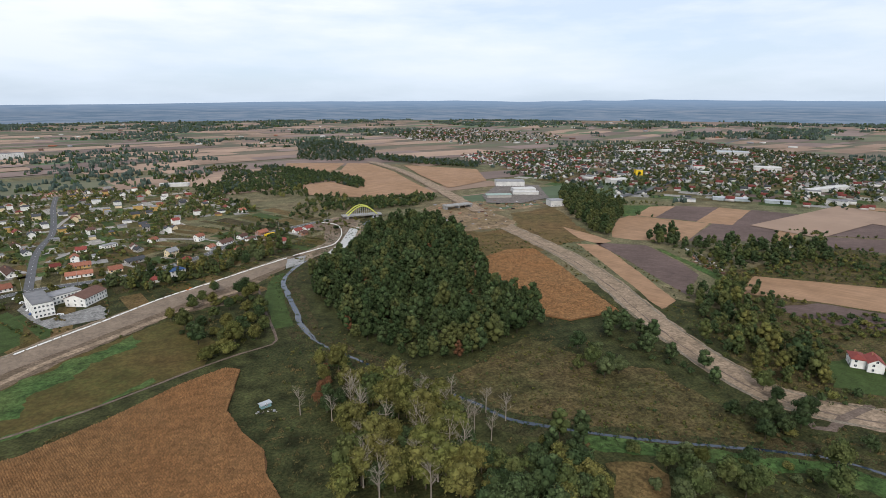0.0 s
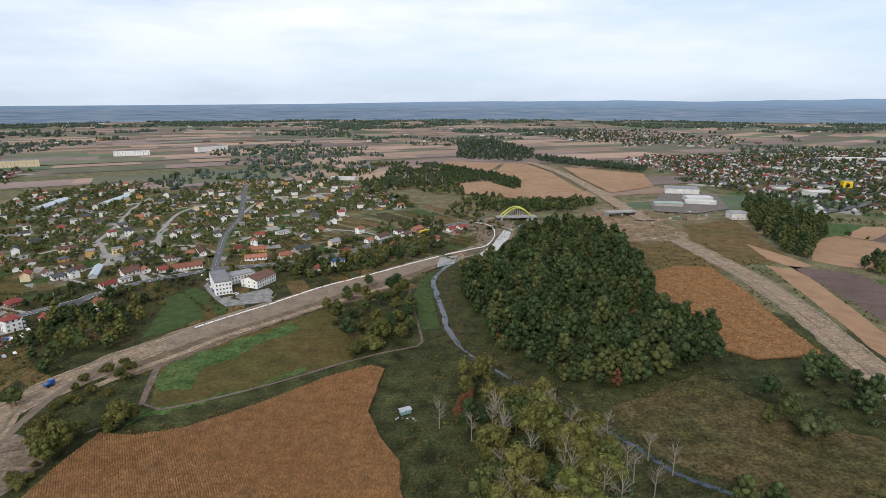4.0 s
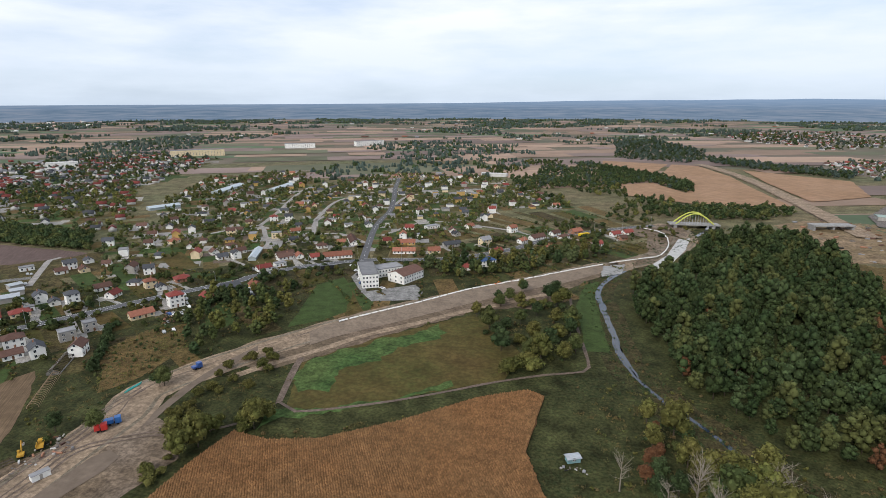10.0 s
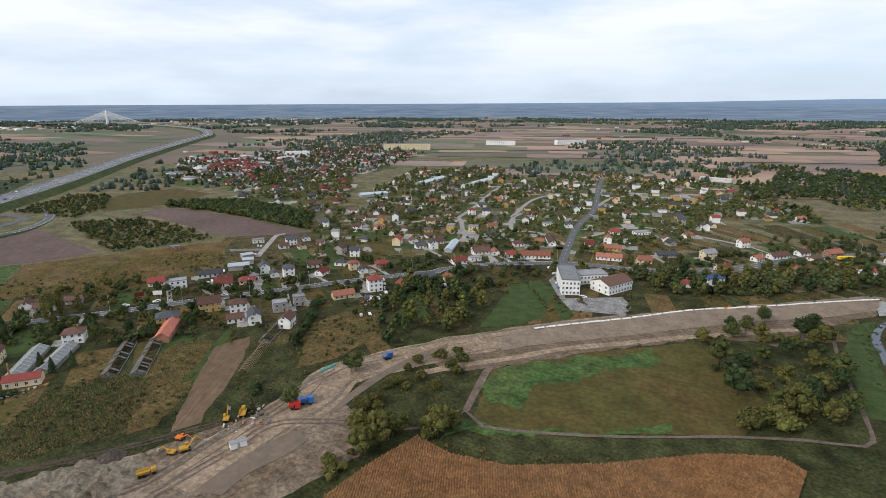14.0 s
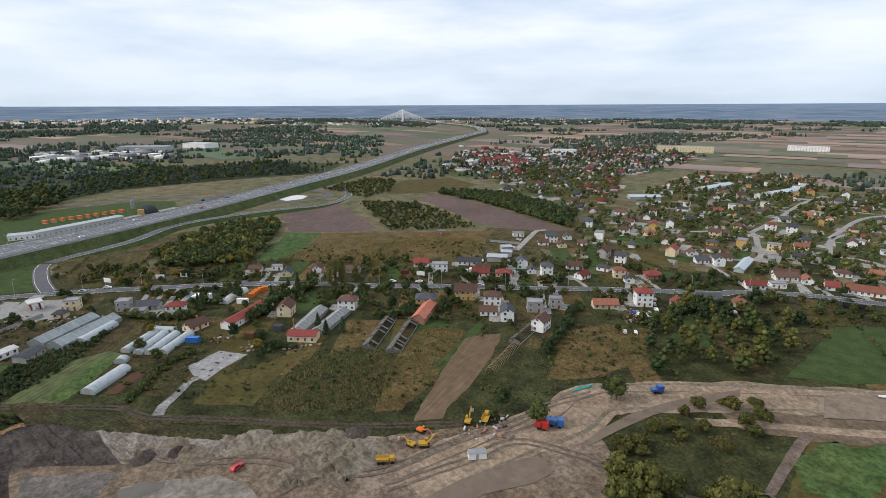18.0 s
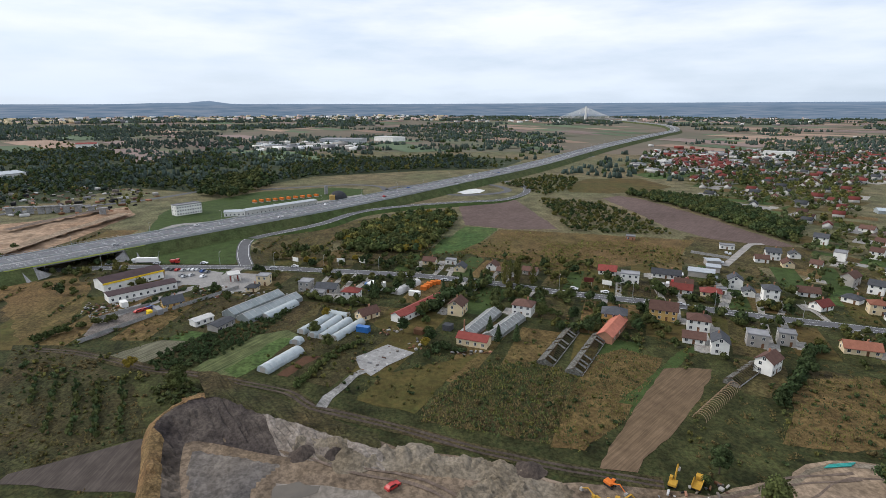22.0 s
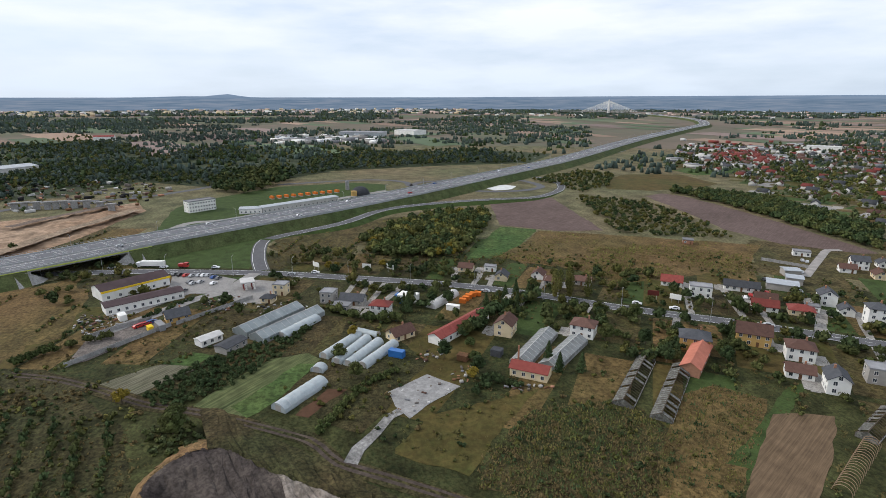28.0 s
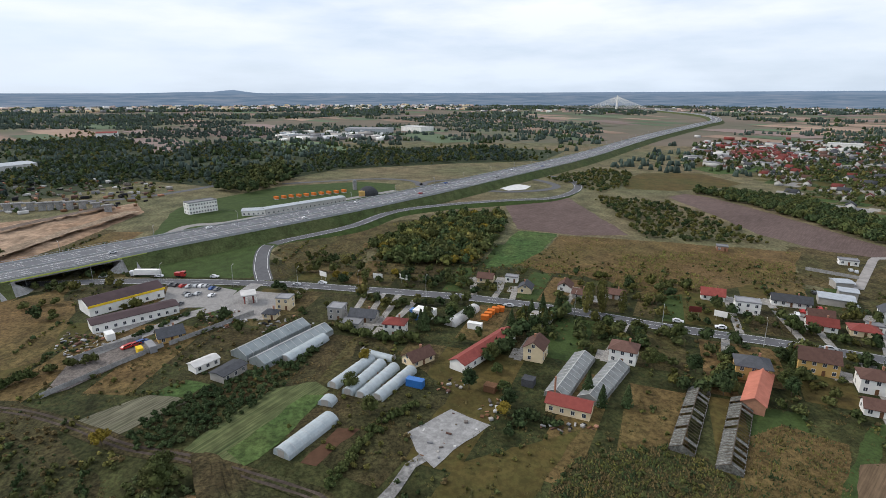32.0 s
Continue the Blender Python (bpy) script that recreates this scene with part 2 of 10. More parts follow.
def proto_of(bm, number=0):
    """Triangles of a bmesh as arrays."""
    bmesh.ops.triangulate(bm, faces=bm.faces)
    bm.verts.index_update()
    v = np.array([q.co[:] for q in bm.verts])
    t = np.array([[q.index for q in f.verts] for f in bm.faces])
    m = np.array([f.material_index for f in bm.faces])
    bm.free()
    return v, t, m + number

# ---- palette ----
GRASS = mat("rough_grass", (0.041, 0.039, 0.0145), (0.018, 0.027, 0.0098), 0.45, 0.016, c3=(0.044, 0.046, 0.0165), bump=0.3, mottle=0.55, speck=0.35)
# farmland colour greyed to carry the haze of the far plain
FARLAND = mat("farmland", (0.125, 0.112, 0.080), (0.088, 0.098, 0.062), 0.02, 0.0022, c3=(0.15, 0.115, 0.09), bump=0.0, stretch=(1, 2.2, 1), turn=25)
MEADOWG = mat("wet_meadow", (0.074, 0.060, 0.019), (0.052, 0.056, 0.016), 0.25, 0.02, c3=(0.082, 0.054, 0.020), mottle=0.25, speck=0.18)
LUSH = mat("lush_grass", (0.052, 0.092, 0.026), (0.034, 0.062, 0.018), 0.3, 0.04, c3=(0.066, 0.090, 0.028), mottle=0.35, speck=0.3)
LAWN = mat("mown_lawn", (0.048, 0.070, 0.0207), (0.034, 0.054, 0.0166), 0.6, 0.03, mottle=0.25, speck=0.15)
SAND = mat("bare_sandy_soil", (0.146, 0.107, 0.069), (0.086, 0.063, 0.042), 0.35, 0.03, c3=(0.19, 0.148, 0.112), bump=0.25, mottle=0.35, speck=0.3)
SANDWARM = mat("orange_sand", (0.27, 0.175, 0.11), (0.18, 0.12, 0.078), 0.12, 0.02, c3=(0.31, 0.225, 0.155), bump=0.3, mottle=0.3, speck=0.2)
TRACK = mat("dirt_track", (0.145, 0.11, 0.0874), (0.105, 0.08, 0.0627), 0.5, 0.05, mottle=0.25, speck=0.2)
CORN = mat("dry_maize", (0.225, 0.118, 0.050), (0.150, 0.078, 0.034), 0.9, 0.03, c3=(0.175, 0.100, 0.046), island=0.28, bump=0.2, mottle=0.22)
STUBBLE = mat("stubble_field", (0.27, 0.165, 0.0952), (0.22, 0.135, 0.0784), 0.3, 0.01, c3=(0.30, 0.19, 0.1176), stretch=(1, 0.05, 1.1200), turn=30, speck=0.1)
STUBBLENEAR = mat("trampled_stubble", (0.128, 0.088, 0.052), (0.092, 0.064, 0.037), 1.3, 0.02, c3=(0.142, 0.098, 0.062), stretch=(1, 0.03, 1), turn=29, mottle=0.2, speck=0.18)
PLOUGH = mat("ploughed_soil", (0.108, 0.077, 0.0672), (0.082, 0.058, 0.0504), 0.8, 0.02, c3=(0.13, 0.092, 0.0806), stretch=(1, 0.06, 1.1200), turn=35, bump=0.15, speck=0.15)
DRYGRASS = mat("dry_grass", (0.108, 0.078, 0.030), (0.066, 0.054, 0.020), 0.35, 0.02, c3=(0.122, 0.076, 0.033), bump=0.3, mottle=0.35, speck=0.32)
WEEDS = mat("dark_weeds", (0.044, 0.037, 0.0165), (0.058, 0.043, 0.020), 0.5, 0.03, c3=(0.028, 0.034, 0.0125), bump=0.3, mottle=0.45, speck=0.45)
ASPHALT = mat("worn_asphalt", (0.12, 0.12, 0.125), (0.085, 0.085, 0.09), 0.5, 0.03, rough=0.8)
DARKASPHALT = mat("new_asphalt", (0.15, 0.152, 0.16), (0.12, 0.122, 0.13), 0.3, 0.02, rough=0.75)
PAINT = mat("road_paint", (0.75, 0.75, 0.73), (0.62, 0.62, 0.6), 2.0, 0.2)
CONCRETE = mat("pale_concrete", (0.31, 0.305, 0.295), (0.22, 0.215, 0.205), 0.6, 0.08, mottle=0.18, speck=0.15)
PAVING = mat("grey_paving", (0.27, 0.26, 0.245), (0.21, 0.20, 0.19), 0.8, 0.1, speck=0.12)
WATER = mat("river_water", (0.022, 0.034, 0.05), (0.016, 0.026, 0.04), 0.3, 0.05, rough=0.03)
WATER.node_tree.nodes["Principled BSDF"].inputs["Specular IOR Level"].default_value = 0.5
WHITE = mat("white_render", (0.78, 0.77, 0.73), (0.68, 0.67, 0.63), 0.4, 0.1)
CREAM = mat("cream_render", (0.66, 0.55, 0.36), (0.58, 0.47, 0.3), 0.4, 0.1)
OCHRE = mat("ochre_render", (0.50, 0.33, 0.12), (0.43, 0.28, 0.1), 0.4, 0.1)
GREYWALL = mat("grey_render", (0.36, 0.34, 0.31), (0.29, 0.275, 0.25), 0.4, 0.1)
BRICKWALL = mat("reddish_brick", (0.34, 0.18, 0.115), (0.27, 0.14, 0.09), 2.0, 0.2)
TILERED = mat("red_roof_tile", (0.200, 0.052, 0.042), (0.15, 0.040, 0.033), 1.5, 0.15, each=0.35, rough=0.6)
TILEBRICK = mat("faded_orange_tile", (0.27, 0.115, 0.075), (0.21, 0.09, 0.06), 1.5, 0.15, each=0.25)
TILEBROWN = mat("brown_roof_tile", (0.12, 0.07, 0.055), (0.09, 0.052, 0.042), 1.5, 0.15, each=0.25)
TILEGREY = mat("dark_grey_roof", (0.075, 0.078, 0.085), (0.055, 0.057, 0.062), 1.5, 0.15, each=0.25)
FELT = mat("grey_felt_roof", (0.24, 0.24, 0.245), (0.19, 0.19, 0.195), 0.5, 0.1, each=0.2)
SHEETMETAL = mat("galvanised_sheet", (0.42, 0.44, 0.46), (0.34, 0.36, 0.38), 0.8, 0.2, rough=0.5, metal=0.3)
PANE = mat("window_pane", (0.05, 0.06, 0.075), (0.035, 0.04, 0.05), 0.5, 0.2, rough=0.15)
DOORWOOD = mat("brown_door", (0.16, 0.085, 0.045), (0.12, 0.062, 0.034), 3.0, 0.5)
BARK = mat("bark", (0.10, 0.08, 0.06), (0.065, 0.052, 0.04), 4.0, 0.5)
PALEBARK = mat("dead_pale_wood", (0.27, 0.235, 0.19), (0.18, 0.155, 0.125), 3.0, 0.5)
LEAF = mat("green_leaves", (0.066, 0.085, 0.0290), (0.042, 0.059, 0.0193), 0.4, 0.06, c3=(0.088, 0.092, 0.0304), island=0.45, each=0.2)
LEAFOLIVE = mat("olive_leaves", (0.108, 0.110, 0.031), (0.062, 0.072, 0.020), 0.4, 0.06, c3=(0.128, 0.112, 0.034), island=0.48, each=0.25)
LEAFDARK = mat("dark_leaves", (0.040, 0.062, 0.025), (0.026, 0.042, 0.0165), 0.3, 0.08, c3=(0.058, 0.076, 0.030), island=0.5, each=0.15, mottle=0.2)
LEAFGOLD = mat("yellowing_leaves", (0.21, 0.16, 0.025), (0.15, 0.115, 0.02), 0.4, 0.1, island=0.3, each=0.15)
LEAFRUST = mat("rusty_leaves", (0.13, 0.062, 0.03), (0.10, 0.05, 0.026), 0.4, 0.1, island=0.3)
# leaf green shifted towards blue-grey, standing in for haze over far woods
HAZEDLEAF = mat("haze_tinted_leaves", (0.056, 0.080, 0.066), (0.042, 0.062, 0.054), 0.03, 0.004, c3=(0.068, 0.088, 0.068), island=0.3)
YARD = mat('oily_yard', (0.155, 0.135, 0.12), (0.115, 0.10, 0.09), 0.5, 0.05, mottle=0.2, speck=0.25)
OLIVEDRY = mat("olive_meadow", (0.066, 0.055, 0.022), (0.040, 0.042, 0.0155), 0.35, 0.03, c3=(0.080, 0.058, 0.026), bump=0.3, mottle=0.45, speck=0.4)
ROADSAND = mat("pale_roadbed_sand", (0.272, 0.204, 0.140), (0.182, 0.135, 0.092), 0.3, 0.03, c3=(0.225, 0.17, 0.12), bump=0.15, mottle=0.28, speck=0.25)
RUT = mat("muddy_rut", (0.075, 0.058, 0.047), (0.05, 0.04, 0.033), 0.5, 0.05, mottle=0.3, speck=0.2)
JUNCTION = mat("junction_dirt", (0.245, 0.172, 0.108), (0.150, 0.110, 0.066), 0.25, 0.02, c3=(0.120, 0.090, 0.046), bump=0.2, mottle=0.35, speck=0.25)
WEEDBROWN = mat("dry_weed_stems", (0.128, 0.095, 0.042), (0.085, 0.067, 0.029), 0.4, 0.05, island=0.4)
LEAFMID = mat("mid_green_leaves", (0.072, 0.086, 0.031), (0.048, 0.060, 0.022), 0.4, 0.06, c3=(0.085, 0.088, 0.028), island=0.4)
LEAFPALE = mat("pale_green_leaves", (0.088, 0.105, 0.044), (0.062, 0.078, 0.032), 0.4, 0.06, island=0.35)
# rough grass made paler and greyer, with middle-distance haze in its colour
HAZEDGRASS = mat("haze_paled_grassland", (0.118, 0.110, 0.056), (0.080, 0.086, 0.044), 0.3, 0.008, c3=(0.140, 0.108, 0.062), mottle=0.4, speck=0.25)
FARWALL = mat("weathered_far_walls", (0.58, 0.57, 0.54), (0.46, 0.45, 0.43), 0.2, 0.05)
SLABGREY = mat("worn_slab", (0.235, 0.23, 0.22), (0.15, 0.145, 0.135), 0.5, 0.06, mottle=0.35, speck=0.25)
PITMIX = mat("churned_earth", (0.070, 0.056, 0.045), (0.036, 0.029, 0.025), 0.3, 0.035, c3=(0.125, 0.102, 0.08), bump=0.3, mottle=0.4, speck=0.3)
FORESTLEAF = mat("forest_leaves", (0.034, 0.054, 0.020), (0.021, 0.035, 0.013), 0.4, 0.06, c3=(0.048, 0.062, 0.022), island=0.55)

# ---- plan ----
NEW_ROAD_EAST = [(262.0, 78.0), (251.8, 84.6), (242.7, 90.6), (235.0, 98.0), (227.1, 105.7), (220.9, 114.9), (215.4, 126.0), (214.5, 143.1), (217.5, 167.1), (225.0, 203.6), (239.3, 250.8), (253.5, 295.0), (268.0, 363.2), (272.6, 420.2), (275.0, 467.4), (277.7, 520.4), (286.1, 589.5), (293.9, 663.7), (302.7, 741.9), (320.8, 906.3), (328.5, 1051.9), (322.7, 1185.2), (312.5, 1244.7)]
JUNCTION_SAND = [(221.2, 640.3), (264.7, 666.8), (299.4, 672.2), (348.1, 654.7), (413.4, 652.1), (411.2, 611.6), (352.4, 590.8), (300.5, 585.9), (299.6, 521.8), (275.6, 495.3), (243.0, 499.5), (213.2, 494.8), (221.1, 544.6), (218.0, 581.5)]
LEVEE_ROAD = [(-194.8, 148.0), (-195.1, 167.1), (-194.7, 190.3), (-192.9, 210.3), (-196.8, 229.2), (-183.4, 253.4), (-166.2, 277.6), (-146.0, 302.8), (-122.5, 327.8), (-96.2, 352.6), (-67.4, 376.7), (-36.7, 403.5), (-3.6, 431.2), (32.1, 461.0), (34.4, 456.2), (69.9, 490.4), (100.1, 528.5), (114.3, 565.5), (115.7, 606.3), (98.9, 624.2)]
CORN_NEAR = [(-150.4, 166.6), (-147.7, 186.0), (-142.5, 206.4), (-126.8, 203.3), (-107.1, 207.3), (-81.3, 222.8), (-51.1, 246.0), (-30.1, 255.8), (-22.8, 251.5), (-26.2, 234.9), (-30.4, 211.5), (-24.6, 190.1), (-17.2, 174.4), (-18.0, 159.7), (-13.8, 141.5), (-5.8, 118.8)]
MEADOW = [(-129.6, 226.6), (-141.1, 268.6), (-133.6, 283.8), (-104.4, 307.4), (-61.5, 344.0), (-44.0, 313.9), (-33.3, 293.1), (-41.2, 264.5), (-73.7, 247.7), (-104.4, 229.3)]
CORN_FAR = [(182.7, 389.7), (227.8, 410.6), (251.5, 402.9), (240.7, 336.0), (225.5, 278.1), (218.7, 241.9), (179.3, 241.2), (168.2, 254.2), (184.8, 295.1), (161.8, 348.8)]
STRIP_TAN = [(304.4, 406.0), (322.3, 393.0), (300.0, 322.0), (271.1, 243.0), (249.4, 234.3), (278.3, 322.5)]
PLOUGH_EAST = [(321.9, 403.2), (363.7, 374.7), (350.0, 320.0), (335.2, 281.6), (315.7, 269.3), (288.0, 250.0), (298.0, 294.0), (309.3, 337.0)]
BIG_FIELD_B = [(365.7, 1142.1), (484.1, 1007.6), (425.3, 845.3), (352.2, 802.7), (327.3, 793.2), (340.5, 966.7)]
BIG_FIELD_C = [(125.9, 1287.0), (251.4, 1231.3), (184.5, 1058.1), (151.0, 1123.3), (112.0, 1172.8)]
STRIP_TAN_B = [(334.9, 477.6), (343.0, 428.6), (343.3, 401.4), (322.3, 393.0), (318.8, 425.6)]
GREEN_STRIP_E = [(363.4, 362.8), (366.2, 354.5), (348.9, 265.7), (338.1, 267.3)]
ALLOT_E = [(389.5, 355.9), (368.7, 282.4), (348.9, 273.9), (365.3, 322.2)]
WOOD_FACTORY = [(452.6, 662.8), (509.5, 686.0), (491.7, 606.7), (489.5, 557.5), (436.8, 495.6), (388.2, 453.9), (350.2, 411.6), (341.9, 429.1), (373.8, 512.3)]
VILLAGE_E_FAR = [(857.3, 2608.7), (1243.6, 2703.6), (1357.0, 1964.1), (1038.2, 1534.2), (829.4, 1809.7), (639.6, 1894.0)]
VILLAGE_E_MID = [(568.7, 1319.4), (779.2, 1319.7), (835.8, 1040.8), (724.8, 900.8), (571.6, 968.8), (532.3, 1106.5)]
WOOD_E_A = [(374.3, 1405.7), (448.8, 1257.2), (544.3, 1101.2), (493.0, 1026.1), (388.9, 1170.2), (346.9, 1257.8)]
WOOD_E_B = [(239.5, 1917.2), (373.8, 2012.0), (423.9, 1582.3), (353.3, 1330.9), (293.2, 1250.7), (158.9, 1341.3)]
WOOD_E_C = [(112.0, 1172.8), (181.0, 1050.6), (223.2, 935.1), (194.3, 838.9), (162.3, 946.2), (103.9, 949.2), (82.7, 1013.8)]
WOOD_E_D = [(109.0, 740.4), (213.1, 738.9), (270.6, 746.2), (276.6, 708.4), (224.0, 660.9), (164.1, 657.1), (109.7, 681.2)]
TOWN_ROAD = [(500.0, 600.0), (640.0, 660.0), (908.6, 819.1), (1076.8, 963.2), (1409.4, 1214.0), (1652.9, 1379.7), (1986.8, 1554.5), (2180.4, 1598.5)]
RIVER_GREEN = [(111.1, 134.0), (122.6, 126.3), (144.4, 110.6), (161.4, 97.8), (189.3, 81.9), (199.2, 63.6), (190.7, 59.1), (173.8, 78.4), (154.6, 92.4), (134.5, 107.0), (112.2, 120.8), (108.3, 126.7)]
TAN_RIVER = [(107.5, 115.1), (120.9, 111.1), (125.7, 99.8), (116.8, 89.7), (96.5, 98.7)]
GARDEN_E = [(271.7, 136.8), (303.5, 138.0), (307.8, 120.8), (267.8, 99.7), (256.5, 110.5), (249.4, 119.7)]
LOOP_TRACK_E = [(249.2, 101.3), (225.6, 99.7), (211.9, 96.1), (206.4, 99.9), (210.4, 106.4)]
TRENCH_ROAD = [(330.0, 655.0), (380.0, 640.0), (430.0, 630.0), (480.0, 622.0)]
FIELD_TAN_E = [(326.5, 238.2), (374.5, 262.5), (447.6, 194.3), (389.9, 164.0), (362.0, 202.6)]
FIELD_DARK_E = [(318.4, 209.6), (359.7, 201.1), (386.5, 162.2), (354.9, 145.6), (330.8, 171.0)]
BIG_FIELD = [(257.4, 1228.6), (302.8, 1208.5), (310.5, 1040.0), (298.5, 915.7), (286.6, 754.1), (187.8, 741.6), (100.7, 807.6), (105.3, 912.3), (160.9, 939.1), (187.5, 841.9), (219.5, 920.8), (187.6, 1019.3)]
FOREST = [(36.0, 388.4), (53.6, 427.9), (77.1, 453.7), (108.3, 502.6), (137.1, 548.2), (213.4, 586.2), (217.6, 516.7), (194.8, 417.2), (163.0, 320.5), (174.9, 299.0), (173.4, 260.8), (155.9, 241.4), (125.2, 232.1), (90.7, 216.0), (63.4, 227.2), (47.8, 254.0), (38.1, 292.4), (34.0, 340.0)]
MOTORWAY = [(-462.2, -94.6), (-485.3, -60.2), (-514.5, -21.9), (-551.4, 31.9), (-599.3, 101.7), (-663.3, 183.9), (-754.8, 292.4), (-899.6, 458.7), (-1207.5, 766.7), (-1576.6, 1167.6), (-1814.0, 1420.4), (-2237.1, 1693.3), (-2774.9, 1865.1), (-3227.3, 1924.6)]
PLOUGH_MID = [(-616.6, 244.1), (-634.9, 313.0), (-576.7, 304.2), (-497.9, 292.8), (-506.2, 257.5), (-531.8, 224.1)]
PLOUGH_W = [(-619.2, 406.2), (-629.3, 432.1), (-610.4, 443.5), (-558.9, 444.2), (-496.0, 441.2), (-402.3, 429.6), (-404.8, 418.9), (-435.2, 389.2), (-480.4, 381.6), (-547.9, 395.8)]
YELLOW_MEADOW = [(-721.2, 416.2), (-765.5, 472.8), (-749.4, 541.6), (-672.1, 534.0), (-653.1, 496.9), (-646.6, 431.2), (-669.9, 393.4)]
GREEN_STRIP = [(-526.7, 222.3), (-512.3, 246.3), (-475.3, 219.1), (-454.4, 197.9), (-448.6, 173.3), (-479.2, 190.6)]
DRY_FIELD = [(-509.0, 245.7), (-485.4, 289.8), (-436.3, 372.8), (-397.3, 327.4), (-408.7, 278.7), (-423.9, 232.0), (-452.5, 206.2), (-474.8, 220.8)]
SAND_WEST = [(-503.8, -109.8), (-633.8, -158.0), (-651.8, -119.4), (-701.0, -73.9), (-655.6, -55.3), (-556.8, -74.5), (-525.1, -87.4)]
SITE = [(-241.9, 50.8), (-285.9, 42.6), (-292.3, 49.7), (-286.4, 70.0), (-269.4, 88.6), (-245.9, 113.7), (-233.5, 136.2), (-219.1, 153.6), (-214.0, 169.4), (-204.8, 187.4), (-202.0, 209.3), (-195.0, 225.8), (-181.0, 212.3), (-161.7, 205.1), (-153.6, 188.1), (-173.6, 121.8)]
MAIN_ROAD = [(-487.6, -108.8), (-477.6, -66.3), (-469.5, -10.1), (-450.2, 58.1), (-433.8, 97.5), (-410.2, 148.9), (-391.4, 179.7), (-374.5, 202.5), (-357.6, 222.9), (-330.9, 261.5), (-298.1, 303.4), (-282.1, 325.9), (-256.0, 358.1), (-235.5, 380.9), (-234.2, 388.4), (-210.5, 416.0), (-185.1, 433.6), (-157.6, 447.2), (-117.5, 454.3), (-95.0, 461.9), (-67.9, 479.0), (-44.4, 500.6), (-18.7, 534.9), (15.8, 569.2), (65.2, 600.7), (97.7, 618.3)]
HILL_ROAD = [(-165.1, 449.2), (-175.4, 498.8), (-186.2, 554.0), (-191.8, 600.6), (-195.1, 653.5), (-211.6, 738.0), (-233.5, 835.8), (-251.9, 937.3)]
RIVER = [(157.1, 632.1), (131.5, 580.7), (43.0, 451.3), (27.2, 425.7), (17.4, 402.6), (15.0, 387.1), (15.6, 370.8), (15.7, 350.3), (16.4, 329.8), (16.4, 301.4), (19.7, 276.6), (28.0, 255.7), (39.2, 237.3), (51.0, 213.2), (69.4, 189.0), (79.5, 172.0), (86.2, 157.0), (105.0, 140.7), (129.6, 122.9), (156.2, 106.3), (171.0, 97.3), (188.3, 85.8), (196.6, 75.9), (203.5, 64.1), (205.0, 47.6)]
SLIP_ROAD = [(-455.8, 55.6), (-483.6, 51.5), (-519.7, 51.1), (-534.2, 60.6), (-565.6, 106.9), (-611.2, 146.8), (-630.7, 199.7), (-636.9, 254.5), (-646.1, 303.1), (-672.9, 339.6), (-716.4, 359.7), (-754.8, 358.7), (-785.6, 347.0), (-825.1, 379.1), (-920.6, 498.6), (-1057.2, 650.5)]
LOOP_ROAD = [(-770.3, 234.2), (-764.5, 259.2), (-734.8, 245.6), (-698.0, 245.9), (-679.0, 269.5), (-680.7, 306.2), (-700.0, 330.4), (-740.1, 328.0), (-761.8, 309.2), (-791.1, 302.2)]
BASIN = [(-707.5, 266.0), (-719.0, 280.6), (-719.2, 296.6), (-706.0, 304.2), (-687.7, 290.8), (-685.2, 271.7)]
FAR_RAMP = [(-767.4, 246.7), (-760.0, 205.8), (-732.2, 191.0), (-763.5, 190.6), (-784.8, 171.5), (-793.4, 133.9), (-780.4, 47.9)]
YARD_ROAD = [(-502.9, -32.2), (-537.4, -25.5), (-592.6, -10.2), (-599.5, 16.1), (-637.1, 64.5), (-677.9, 113.9), (-710.8, 161.0)]
WEST_ROAD = [(-666.3, -187.1), (-687.3, -173.7), (-713.8, -138.0), (-724.0, -85.9), (-758.0, -44.0), (-815.1, 3.3)]
LAWN_MW = [(-537.4, -25.5), (-578.0, -7.2), (-584.2, 26.1), (-632.8, 83.0), (-688.8, 157.8), (-752.9, 167.0), (-776.9, 132.6), (-765.0, 48.7), (-683.4, -28.8), (-641.4, -32.9)]
ABUT = [(-494.2, -23.3), (-460.2, -52.2)]
LOT_SHOP = [(-401.4, 4.2), (-424.8, 24.1), (-421.4, 39.2), (-443.0, 43.8), (-465.0, 15.9), (-464.1, 7.9), (-438.7, 11.3), (-404.0, -7.0)]
LOT_LOWER = [(-378.8, -5.8), (-393.2, 16.3), (-385.2, 24.0), (-357.0, 1.5), (-353.2, -5.1)]
LOT_GAS = [(-420.8, 41.7), (-441.7, 49.2), (-433.9, 65.8), (-408.7, 64.7), (-402.8, 48.8)]
SIDE_ROAD = [(-451.2, 52.4), (-438.2, 47.0), (-424.4, 41.2), (-414.3, 26.2), (-399.1, 14.3), (-389.6, 4.8), (-378.6, -4.8)]
FARM_TRACK = [(-352.0, -21.7), (-342.8, -2.3), (-330.6, 15.9), (-320.0, 29.5), (-310.4, 47.5), (-298.6, 65.9), (-287.8, 81.3), (-275.5, 89.3), (-265.4, 103.0), (-258.4, 112.1), (-235.6, 140.0), (-222.1, 160.3), (-211.4, 178.7)]
NURSERY = [(-324.4, 27.4), (-344.5, 40.5), (-349.1, 51.9), (-362.4, 65.6), (-378.1, 81.8), (-372.2, 85.0), (-351.9, 73.9), (-327.3, 58.2), (-314.5, 42.3), (-316.2, 34.8)]
